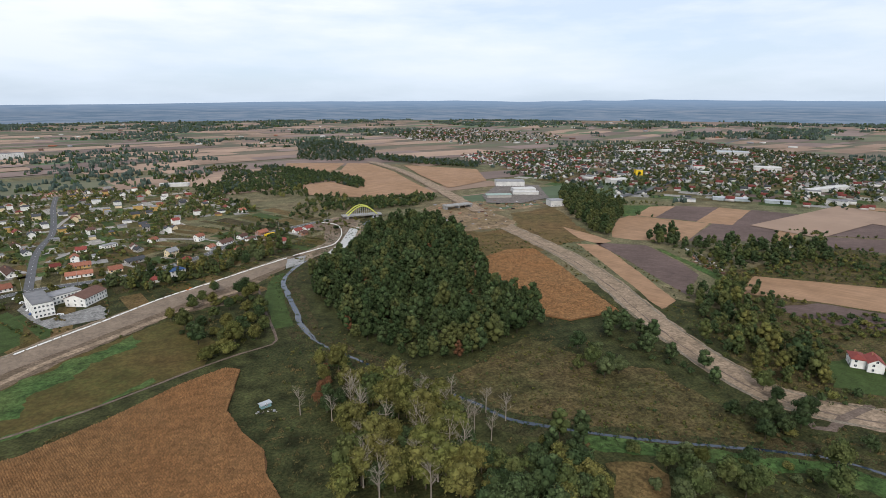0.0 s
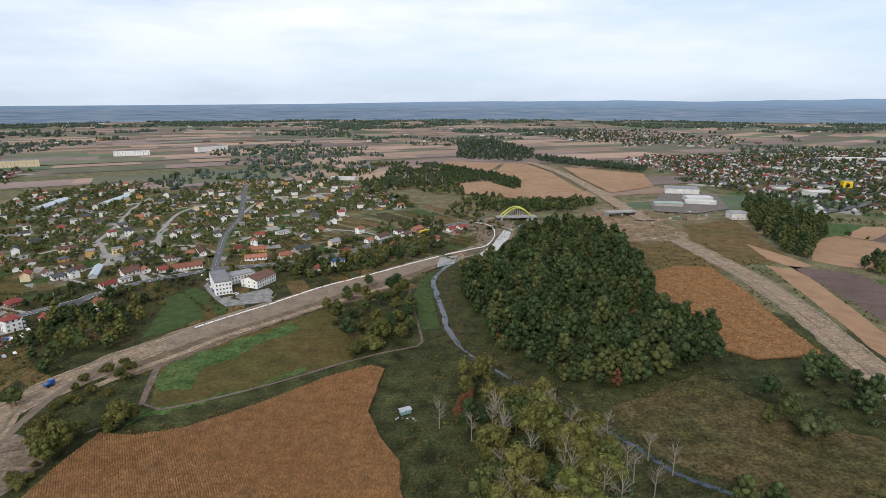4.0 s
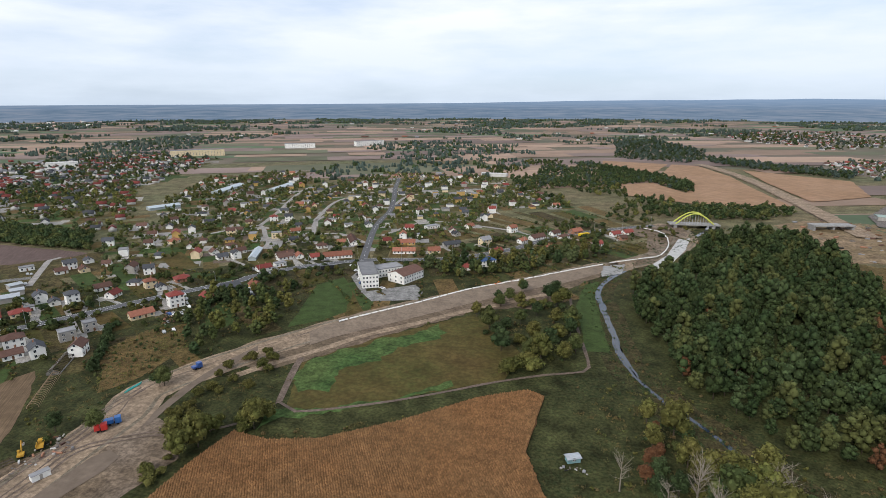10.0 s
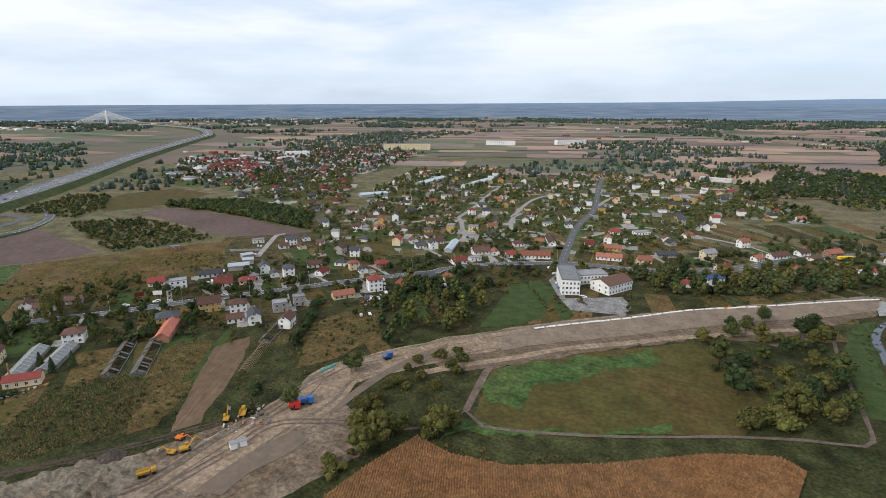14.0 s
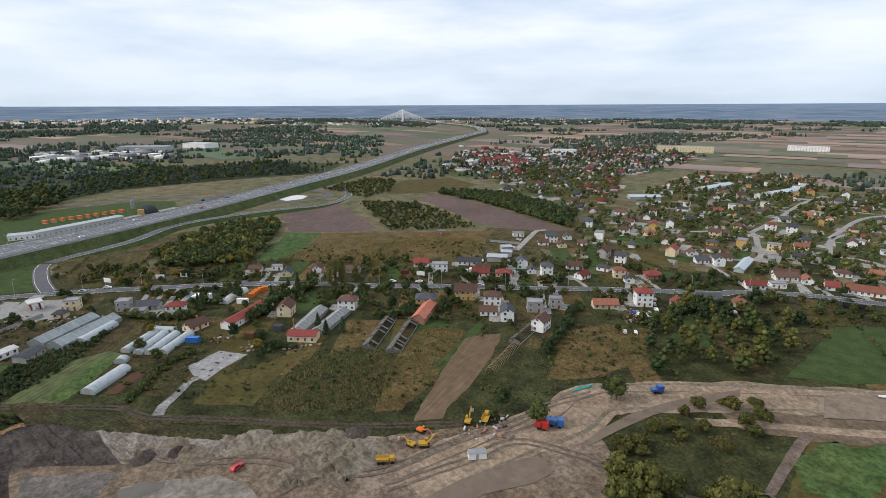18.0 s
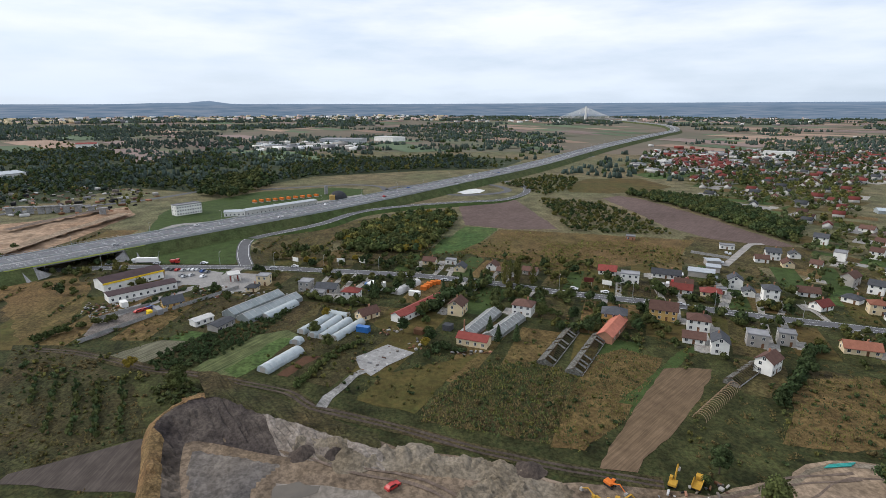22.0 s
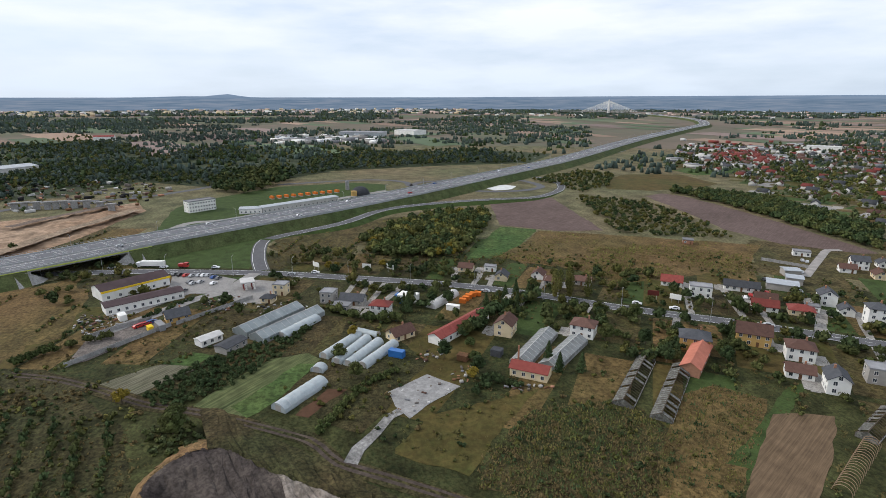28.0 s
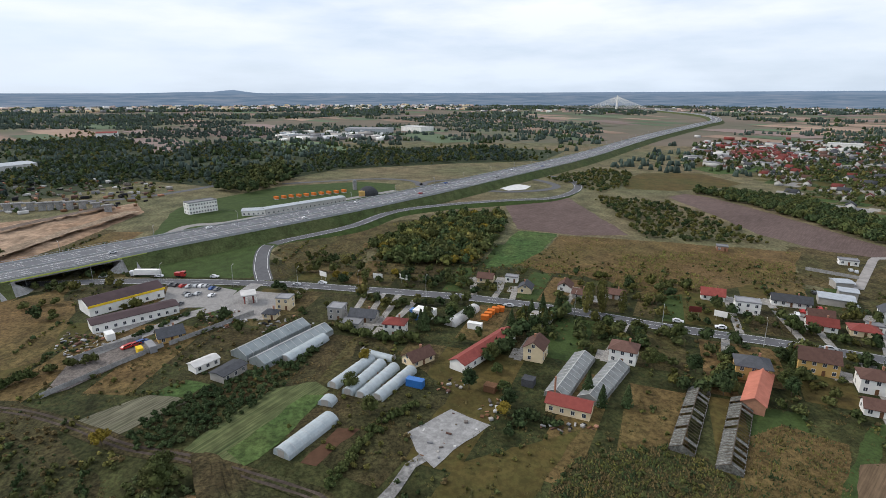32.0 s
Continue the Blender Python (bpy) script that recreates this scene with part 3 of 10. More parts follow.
CROP_GREEN = [(-313.8, 45.3), (-341.9, 67.0), (-344.2, 81.6), (-337.5, 86.1), (-330.1, 80.7), (-308.4, 63.5), (-299.1, 59.1)]
CROP_LUSH = [(-311.0, 57.4), (-335.8, 78.0), (-334.0, 86.0), (-308.6, 67.9), (-303.8, 62.6)]
CROP_GREY = [(-335.2, 8.3), (-346.6, 28.2), (-345.3, 36.9), (-340.1, 41.4), (-326.2, 25.4)]
PLOT_GREEN = [(-347.1, 28.9), (-355.3, 38.3), (-350.4, 46.4), (-342.6, 40.9)]
RED_SOIL = [(-301.7, 77.0), (-315.2, 87.9), (-314.0, 94.4), (-299.5, 81.4)]
CONCRETE_PAD = [(-308.8, 107.2), (-316.9, 122.4), (-306.1, 131.3), (-297.2, 117.5), (-291.6, 110.8), (-299.4, 107.7)]
PAD_TRACK = [(-298.6, 112.7), (-294.0, 105.5), (-286.5, 100.4), (-280.1, 94.8), (-274.7, 91.9)]
WEED_PLOT = [(-377.1, 99.6), (-349.0, 115.7), (-326.7, 125.0), (-286.8, 96.3), (-293.0, 88.6), (-319.2, 69.2), (-331.0, 88.1)]
DARK_PLOT = [(-288.0, 149.4), (-286.6, 181.1), (-263.9, 184.8), (-235.7, 157.4), (-257.8, 122.6), (-266.5, 126.6)]
RUST_PLOT = [(-282.6, 195.8), (-287.2, 216.3), (-274.8, 225.4), (-239.9, 184.3), (-230.9, 165.5), (-234.5, 156.8)]
TAN_STRIP = [(-222.3, 165.4), (-255.1, 204.0), (-268.3, 220.6), (-262.1, 238.3), (-246.0, 220.5), (-217.6, 174.0)]
LAWN_PLOT = [(-279.3, 105.1), (-292.2, 117.6), (-298.7, 155.8), (-277.7, 134.6), (-263.1, 121.9), (-276.8, 104.7)]
GRASS_GAP = [(-251.4, 190.9), (-267.1, 216.5), (-282.0, 241.9), (-280.7, 247.6), (-265.5, 223.2), (-247.7, 196.5)]
ORCHARD = [(-357.9, -30.5), (-352.6, -10.3), (-305.2, 28.7), (-272.3, 39.9), (-263.6, 14.2), (-258.4, 8.6), (-295.4, -13.4)]
BARE_WEST = [(-258.6, 6.0), (-262.1, 7.0), (-270.8, 40.2), (-255.6, 44.4), (-244.2, 46.4)]
HAY_STRIP = [(-217.5, 224.3), (-247.8, 264.3), (-241.0, 290.0), (-226.7, 302.8), (-206.8, 271.6), (-208.3, 241.1)]
GREEN_LOT = [(-165.8, 306.5), (-177.6, 380.5), (-164.1, 399.8), (-147.3, 369.1), (-141.5, 335.0), (-151.7, 316.9)]
LAWN_HOTEL = [(-207.6, 290.7), (-224.4, 320.2), (-226.3, 345.3), (-198.5, 307.2)]
LOT_HOTEL = [(-159.8, 401.7), (-157.7, 432.4), (-139.4, 372.5), (-109.1, 391.5), (-101.0, 377.9), (-101.3, 362.1), (-130.4, 354.6), (-142.7, 371.1)]
MEADOW_LUSH_A = [(-137.1, 252.6), (-138.3, 268.9), (-103.5, 303.7), (-81.4, 324.7), (-76.4, 314.4), (-96.1, 286.4), (-120.0, 258.9), (-118.3, 243.0), (-127.8, 237.0)]
MEADOW_LUSH_B = [(-134.2, 208.3), (-127.4, 219.0), (-104.4, 229.3), (-73.7, 247.7), (-64.2, 253.9), (-66.3, 259.0), (-87.8, 241.3), (-114.4, 229.1), (-135.0, 224.7)]
TRACK_A = [(-135.2, 230.6), (-138.4, 246.0), (-141.4, 262.5), (-142.4, 271.6)]
TRACK_B = [(-155.7, 204.9), (-142.0, 214.2), (-135.2, 230.6), (-124.9, 224.4), (-96.1, 234.7), (-68.6, 248.3), (-43.8, 262.5), (-22.3, 272.2), (-4.2, 278.3), (-0.9, 283.5), (-1.6, 310.8), (-3.6, 353.1), (-3.5, 384.7)]
BANK_PALE = [(24.7, 457.7), (44.8, 466.3), (38.4, 440.7), (22.5, 430.4)]
QUAY = [(65.6, 468.4), (83.4, 498.2), (107.3, 558.7), (119.5, 564.6), (103.9, 519.6), (81.6, 473.4), (68.4, 455.9)]
SAND_BRIDGE = [(52.5, 592.9), (78.8, 612.0), (123.8, 628.1), (127.1, 590.0), (104.0, 549.2), (81.6, 494.3), (65.8, 471.7), (48.4, 460.1), (70.6, 512.2), (78.6, 560.4)]
GREEN_BANK = [(-0.7, 365.4), (8.2, 409.3), (19.8, 419.4), (13.2, 388.0), (11.5, 335.3), (11.6, 302.0), (-0.7, 301.7)]
GROVE_MID = [(-59.9, 345.1), (-43.9, 380.3), (-32.2, 370.5), (-3.5, 384.7), (-4.7, 334.6), (-4.2, 296.2), (-22.3, 275.1), (-36.4, 279.7), (-42.8, 292.1), (-53.6, 312.9)]
GROVE_SOUTH = [(14.2, 178.4), (31.7, 207.6), (47.2, 201.2), (60.7, 189.7), (66.4, 156.7), (48.0, 112.8), (4.1, 131.1)]
GROVE_SOUTH_B = [(9.9, 235.5), (27.8, 242.1), (38.3, 210.9), (45.5, 196.0), (23.3, 174.7), (9.0, 190.1)]
GROVE_RIVER = [(57.8, 128.2), (82.9, 136.8), (111.8, 137.8), (101.8, 113.5), (91.8, 94.6), (49.8, 112.1)]
GROVE_EAST = [(146.7, 211.8), (168.9, 215.2), (172.7, 189.2), (163.5, 165.1), (145.3, 160.3), (141.3, 187.7)]
GROVE_ROAD = [(180.4, 219.4), (215.2, 229.3), (210.0, 189.6), (206.8, 140.7), (194.9, 133.9), (188.9, 167.9), (183.0, 196.7)]
GROVE_EAST_B = [(249.7, 220.2), (317.4, 253.6), (322.4, 237.7), (281.3, 186.7), (277.4, 161.5), (248.9, 123.2), (225.2, 127.0), (228.1, 151.5), (228.4, 181.9)]
GROVE_EAST_C = [(364.6, 392.0), (429.6, 412.7), (408.6, 359.7), (459.8, 340.9), (472.1, 322.5), (523.1, 305.8), (471.9, 264.8), (413.9, 271.4), (372.7, 277.6), (391.1, 335.7), (380.2, 362.7)]
GROVE_LOWER = [(117.2, 100.0), (147.6, 109.9), (159.4, 100.9), (171.3, 81.0), (190.4, 62.9), (166.7, 49.7), (95.4, 79.3)]
GROVE_LOWER_B = [(180.2, 121.3), (217.6, 124.4), (213.4, 105.0), (184.2, 94.7), (172.6, 103.7)]
COPSE_EDGE = [(-203.2, 256.1), (-225.6, 294.1), (-240.7, 353.3), (-211.2, 379.5), (-179.0, 355.4), (-171.2, 300.0), (-186.0, 277.8)]
COPSE_ROAD = [(-176.2, 242.6), (-172.7, 256.1), (-161.6, 281.0), (-152.2, 274.6), (-148.1, 238.4), (-156.7, 229.7), (-163.9, 208.5), (-177.0, 211.6)]
COPSE_CORN = [(-159.0, 169.0), (-165.7, 184.9), (-159.4, 202.3), (-148.0, 219.6), (-131.1, 220.5), (-134.5, 209.1), (-149.7, 202.6), (-149.2, 176.1)]
COPSE_VILLAGE = [(-118.8, 449.2), (-100.3, 414.0), (-74.4, 412.5), (-36.8, 431.2), (9.3, 464.0), (38.4, 501.8), (14.4, 515.1), (-37.1, 484.6), (-75.3, 460.2)]
WOOD_NORTH = [(-45.7, 810.8), (10.3, 1257.8), (93.9, 1211.6), (154.8, 1149.1), (216.6, 950.4), (161.6, 748.5), (65.4, 677.2), (9.5, 750.4)]
WOOD_NORTH_B = [(-122.2, 1097.3), (-40.3, 1269.3), (76.2, 1243.7), (141.3, 970.0), (192.4, 839.6), (242.7, 757.0), (263.2, 669.2), (184.4, 656.4), (87.0, 656.1), (28.9, 626.0), (-18.2, 741.4)]
PLANTATION = [(-630.2, 442.4), (-644.0, 457.2), (-612.3, 490.0), (-567.3, 512.4), (-450.8, 492.9), (-406.1, 434.5), (-499.3, 444.4), (-565.4, 449.8), (-600.1, 448.0)]
BUSHES_MID = [(-536.8, 136.1), (-590.1, 189.7), (-570.0, 230.7), (-487.7, 190.2), (-457.1, 166.9), (-466.4, 126.1), (-505.3, 113.7)]
BUSHES_MID_B = [(-630.0, 334.1), (-617.2, 362.6), (-582.8, 387.5), (-534.3, 385.4), (-478.5, 375.2), (-451.3, 369.4), (-465.4, 341.6), (-486.4, 299.1), (-516.8, 303.8), (-577.2, 323.0)]
WOOD_WEST = [(-993.5, -349.8), (-1408.6, -513.9), (-1725.8, -478.8), (-1163.1, -153.0), (-1342.1, -57.8), (-1178.8, 125.3), (-1146.6, 264.1), (-1109.9, 422.7), (-1031.8, 495.9), (-913.1, 404.7), (-910.7, 268.8), (-886.7, 112.6), (-813.7, 46.2), (-757.2, 4.5), (-840.8, -108.1), (-745.7, -155.1), (-731.9, -216.7)]
WOOD_WEST_B = [(-819.3, -15.3), (-951.0, 39.0), (-802.2, 59.0), (-719.5, 24.7), (-744.7, -15.2)]
WOOD_FAR_W = [(-1868.1, -807.9), (-2346.8, -609.6), (-2393.3, -240.2), (-1514.7, 9.8), (-1404.7, -208.6), (-1675.5, -521.7)]
VILLAGE_N = [(-318.9, 496.2), (-372.7, 667.4), (-354.1, 814.2), (-288.1, 995.6), (-106.4, 971.7), (-18.3, 847.2), (22.8, 703.8), (-66.7, 681.3), (-91.8, 535.1), (-128.0, 519.4), (-143.9, 482.0), (-180.7, 475.8), (-254.1, 487.0)]
VILLAGE_W = [(-411.1, 530.9), (-507.9, 685.6), (-573.8, 915.0), (-429.2, 998.8), (-350.8, 784.1), (-372.7, 667.4), (-332.3, 518.2)]
VILLAGE_FAR = [(-830.1, 573.0), (-1124.5, 834.3), (-1036.2, 1095.3), (-841.9, 1148.9), (-674.6, 1035.5), (-607.8, 736.0), (-660.0, 618.7)]
ESTATE_RED = [(-918.7, 713.5), (-1009.1, 858.4), (-894.5, 818.1), (-824.5, 788.2), (-794.0, 718.8), (-844.8, 700.4)]
TOWN_LEFT = [(-801.2, 794.1), (-1017.4, 1098.2), (-985.0, 1299.6), (-729.1, 1192.1), (-690.0, 871.3)]
TOWN_EAST = [(520.5, 900.9), (674.0, 1337.9), (954.2, 1362.6), (1554.9, 1513.6), (1408.8, 743.2), (760.6, 386.2), (700.6, 462.9), (640.6, 540.0), (560.4, 585.1), (515.4, 640.1), (520.0, 771.8)]
TOWN_MID = [(638.2, 2296.8), (930.2, 2596.7), (1062.0, 1903.9), (753.5, 1618.5)]
L_SHOP_BROWN = [(-422.4, -14.4), (-441.8, 11.0)]
L_SHOP_WHITE = [(-402.8, -6.6), (-419.1, 22.4)]
L_GH_A = [(-364.4, 56.9), (-388.0, 79.5)]
L_GH_B = [(-356.3, 64.1), (-380.9, 88.5)]
L_TUN_C = [(-359.4, 72.7), (-375.4, 86.8)]
L_SHED_A = [(-358.3, 40.8), (-364.3, 47.8)]
L_SHED_B = [(-349.2, 51.4), (-357.3, 57.9)]
L_TUN_1 = [(-337.0, 88.5), (-353.8, 102.8)]
L_TUN_2 = [(-331.7, 93.1), (-349.6, 106.2)]
L_TUN_3 = [(-328.7, 97.0), (-345.6, 110.5)]
L_TUN_4 = [(-326.2, 102.0), (-342.3, 116.0)]
L_TUN_5 = [(-360.5, 97.6), (-351.7, 108.1)]
L_TUN_6 = [(-303.2, 74.4), (-318.1, 88.0)]
L_TUN_7 = [(-326.5, 86.3), (-329.7, 88.2)]
L_TUN_8 = [(-376.2, 138.4), (-391.5, 153.9)]
L_LONGRED = [(-337.8, 132.0), (-359.4, 158.7)]
L_BOILER = [(-309.9, 150.2), (-301.7, 160.7)]
L_GH_D = [(-313.1, 158.9), (-335.9, 180.6)]
L_GH_E = [(-307.8, 167.6), (-326.7, 189.2)]
L_RUIN_A = [(-280.2, 180.3), (-306.6, 206.1)]
L_RUIN_B = [(-270.4, 187.3), (-297.8, 214.9)]
L_SALMON = [(-292.2, 213.5), (-307.9, 231.0)]
L_RUIN_C = [(-248.0, 237.0), (-257.2, 257.7)]
L_BLUEGH = [(-249.9, 430.6), (-259.5, 461.1)]
L_CANOPY_A = [(-364.2, 309.1), (-354.8, 319.4)]
L_CANOPY_B = [(-368.6, 325.6), (-363.5, 331.3)]
L_CANOPY_C = [(-378.5, 334.8), (-375.2, 342.1)]
L_GAS = [(-421.3, 48.5), (-422.6, 55.3)]
L_OFFICE = [(-635.4, -16.4), (-649.0, 2.8)]
L_DEPOT = [(-621.5, 43.9), (-662.2, 108.9)]
L_DEPOT_B = [(-621.6, 24.9), (-621.7, 43.0)]
P_DOME = [(-694.7, 132.3)]
P_TOWER = [(-726.7, 121.6)]
L_HOTEL = [(-143.6, 377.7), (-133.2, 382.2)]
L_HOTEL_B = [(-117.3, 390.3), (-107.1, 409.7)]
L_HOTEL_C = [(-138.9, 402.6), (-123.6, 414.6)]
L_FACTORY = [(408.0, 775.8), (451.9, 757.3)]
L_FACTORY_B = [(400.8, 702.2), (434.6, 694.0)]
L_FACTORY_C = [(340.6, 677.2), (376.2, 667.6)]
L_PALE = [(392.2, 587.0), (411.0, 583.7)]
L_FLYOVER = [(249.6, 616.3), (289.8, 621.0)]
L_ARCH = [(117.1, 609.9), (153.8, 609.1)]
L_SHACK = [(-15.5, 207.6), (-11.0, 209.2)]
L_FLATS_A = [(-720.9, 1504.6), (-642.5, 1534.1)]
L_FLATS_B = [(-542.7, 1608.6), (-479.3, 1683.8)]
L_FLATS_C = [(-872.7, 1213.4), (-774.0, 1280.6)]
L_BLOCK_W = [(-974.2, 972.2), (-933.3, 1004.7)]
L_MALL = [(-1578.3, 156.5), (-1534.3, 257.4)]
L_MALL_B = [(-1609.8, 304.1), (-1555.5, 346.5)]
L_WARE = [(-930.2, -300.1), (-974.1, -265.8)]
L_VILLA = [(-1538.2, -389.8), (-1545.3, -348.8)]
FENCE_A = [(-378.3, -5.6), (-385.3, 2.3), (-393.1, 14.3)]
FENCE_B = [(-384.7, 26.2), (-397.6, 40.6), (-410.3, 55.0)]
FENCE_C = [(-352.7, -4.6), (-367.0, 8.3), (-384.1, 24.3)]
FENCE_D = [(-407.3, 346.3), (-387.6, 360.1)]
WHITE_LINE = [(-138.6, 315.7), (-123.4, 330.9), (-96.9, 356.1), (-68.3, 385.6), (-36.7, 408.9), (-3.2, 436.0), (26.9, 458.7)]
WHITE_LINE_B = [(32.5, 463.6), (61.4, 481.3), (76.9, 493.2), (92.6, 532.9), (97.0, 577.1), (82.2, 598.0)]
HEAPS = [(-215.3, 112.9), (-222.6, 125.0), (-227.2, 133.9), (-226.3, 145.0), (-215.3, 155.6), (-209.7, 148.7), (-204.0, 133.5)]
HEAPS_B = [(-259.3, 83.6), (-253.7, 98.5), (-246.9, 111.5), (-239.2, 125.9), (-234.1, 137.3), (-225.3, 147.0), (-218.8, 144.1), (-228.8, 122.9), (-240.9, 96.9), (-249.5, 81.6)]
CARS_SHOP = [(-458.4, 9.7), (-456.9, 12.7), (-455.2, 16.0), (-453.6, 19.5), (-453.6, 23.0), (-453.1, 25.5), (-452.5, 28.0), (-448.3, 31.3), (-446.0, 34.1), (-442.7, 20.4), (-440.0, 22.2), (-441.5, 25.8), (-437.5, 32.9), (-447.2, 7.9), (-429.2, 20.2)]
CARS_YARD = [(-385.7, 10.9), (-387.0, 11.9), (-387.7, 13.3), (-388.9, 14.4), (-389.7, 15.4)]
CARS_MAIN_A = [(-479.8, -28.1), (-474.1, 0.6), (-466.5, 29.5), (-444.0, 72.2), (-443.7, 85.2), (-393.1, 167.9), (-360.0, 232.4), (-350.4, 245.6), (-324.0, 272.7)]
CARS_HOTEL = [(-159.9, 416.1), (-155.5, 406.4), (-151.3, 397.2), (-147.4, 388.4), (-130.0, 378.9), (-167.4, 428.2)]
CARS_ROW = [(-257.3, 346.5), (-251.4, 339.6), (-245.8, 333.1), (-240.7, 326.7), (-245.3, 313.6), (-242.1, 313.5), (-238.7, 315.3), (-215.6, 357.5), (-211.8, 352.9), (-220.3, 363.8), (-230.9, 288.9), (-227.6, 292.3)]
CARS_DEALER = [(-352.7, 280.1), (-353.7, 284.0), (-355.2, 288.5), (-357.4, 293.6), (-366.9, 307.1), (-375.6, 318.9), (-358.4, 303.9), (-356.3, 322.0), (-348.1, 314.0), (-386.6, 344.5), (-381.2, 349.0), (-400.1, 368.9), (-397.0, 369.2)]
P_SEMI = [(-476.7, -6.7)]
P_REDVAN = [(-471.5, 11.7)]
P_BUS = [(-182.5, 416.9)]
P_YBUS = [(20.8, 557.3)]
P_BTRUCK = [(-192.9, 204.0)]
P_RED = [(-193.8, 199.3)]
P_TRAILER = [(-193.5, 171.7)]
P_EXC_A = [(-214.6, 164.4)]
P_EXC_B = [(-207.4, 161.2)]
P_EXC_C = [(-210.0, 157.7)]
P_EXC_D = [(-210.3, 180.6)]
P_EXC_E = [(-53.6, 396.1)]
P_DUMP_A = [(-206.9, 147.3)]
P_DUMP_B = [(-208.6, 187.1)]
P_CAR_RED = [(-229.3, 108.5)]
P_VAN = [(-187.0, 252.1)]
P_TEAL = [(-204.6, 230.2)]
POPLARS = [(-377.9, 198.7), (-376.3, 205.6), (-385.6, 209.8), (-374.3, 214.2), (-386.6, 205.5)]
CONIFERS = [(-380.3, 173.8), (-385.3, 181.2), (-374.3, 167.5), (-370.5, 176.2), (-380.8, 186.0), (-377.8, 124.1), (-376.3, 125.5), (-371.0, 161.2), (-315.3, 167.2), (-308.3, 168.4), (-306.5, 176.1), (-320.1, 249.5), (-316.1, 248.0)]
TREES_ROAD = [(-352.9, 191.6), (-349.3, 206.9), (-345.8, 222.3), (-356.1, 200.9), (-320.8, 246.5), (-340.1, 270.6), (-320.4, 210.9), (-344.4, 144.0), (-336.0, 143.4), (-327.3, 130.7), (-319.8, 97.4), (-380.6, 145.5), (-388.1, 139.9), (-324.8, 141.6), (-314.8, 140.0), (-336.1, 92.5), (-305.5, 210.1), (-327.6, 197.8), (-330.5, 204.3), (-324.9, 228.4), (-303.9, 232.5), (-300.5, 231.5), (-305.8, 240.1)]
TREES_SITE = [(-211.2, 196.2), (-196.4, 199.5), (-209.0, 189.6), (-193.7, 234.1), (-192.0, 234.9)]
GOLDIES = [(-446.8, 123.3), (-449.2, 92.2), (-446.4, 96.5), (-321.4, 23.4), (-310.8, 136.8), (-354.8, 98.8)]
BUSH_BIG = [(-302.6, 43.7), (-298.5, 43.4)]
TREES_MID = [(-49.8, 369.8), (-47.8, 357.4), (-35.0, 390.7), (-33.5, 388.3), (-42.3, 368.5), (-61.1, 339.4)]
BUSH_ROW = [(-137.9, 219.6), (-135.0, 218.8), (-39.0, 270.8), (-27.6, 275.8), (-37.0, 275.4), (-29.5, 281.9), (-151.7, 205.6), (-154.4, 198.7)]
TREES_OLIVE = [(25.2, 210.3), (30.3, 202.4), (25.0, 229.3), (32.7, 190.4), (31.1, 158.4), (44.3, 175.4), (46.0, 165.2), (19.6, 151.3), (24.9, 138.4), (47.6, 155.7), (49.1, 146.8), (58.0, 155.7), (14.3, 139.4), (32.8, 135.1), (44.6, 130.2), (11.9, 147.2), (59.5, 179.2), (48.9, 206.5)]
TREES_DEAD = [(12.8, 186.1), (0.4, 196.1), (67.8, 153.9), (71.7, 145.7), (84.3, 156.3), (50.6, 193.9), (57.6, 185.4), (67.8, 178.5), (79.3, 165.8)]
TREES_LOWER = [(129.0, 95.1), (138.2, 98.3), (121.3, 91.6), (60.8, 120.1), (75.7, 120.7), (89.6, 118.5), (88.0, 102.3), (78.6, 106.2), (61.3, 130.3), (140.6, 80.4), (214.9, 131.3), (217.4, 136.4), (145.9, 84.7), (169.5, 85.3)]
PIT_FLOOR = [(-234.1, 56.9), (-254.1, 53.2), (-262.5, 53.7), (-254.1, 69.3), (-247.1, 81.6), (-239.5, 74.1), (-228.2, 70.2)]
PIT_PALE = [(-225.2, 76.9), (-238.6, 79.1), (-236.8, 87.2), (-229.4, 101.7), (-218.7, 109.7), (-210.5, 110.0)]
SITE_DARK = [(-187.1, 149.0), (-188.1, 162.1), (-185.3, 183.8), (-181.8, 189.0), (-175.1, 186.0), (-175.0, 178.4), (-179.5, 163.3), (-178.4, 152.7)]
PUDDLE = [(-227.5, 76.9), (-237.0, 78.6), (-237.4, 83.5), (-234.5, 90.0), (-231.4, 89.0), (-230.0, 83.2), (-225.7, 80.9)]
TRACKS_A = [(-211.6, 115.0), (-214.5, 129.2), (-207.6, 136.8), (-203.5, 149.2), (-204.0, 173.4), (-201.3, 193.8), (-203.3, 210.6), (-200.0, 231.6)]
TRACKS_B = [(-256.2, 81.1), (-240.0, 98.8), (-228.8, 116.5), (-212.2, 128.3), (-200.8, 133.8)]
TRACKS_C = [(-196.8, 142.1), (-194.1, 166.4), (-193.3, 186.9), (-180.2, 197.0), (-165.7, 203.4)]
DRY_EAST = [(78.7, 203.6), (139.7, 231.8), (159.5, 187.2), (172.1, 174.9), (184.2, 163.0), (183.0, 133.2), (193.4, 103.9), (175.2, 100.5), (108.0, 145.0), (86.3, 168.1)]
NORTH_ROAD = [(-480.9, 63.4), (-512.3, 55.0), (-537.0, 67.8), (-563.8, 115.0), (-576.3, 141.8), (-585.0, 212.0), (-539.4, 160.7), (-519.7, 111.3), (-460.5, 106.5), (-461.1, 82.2)]
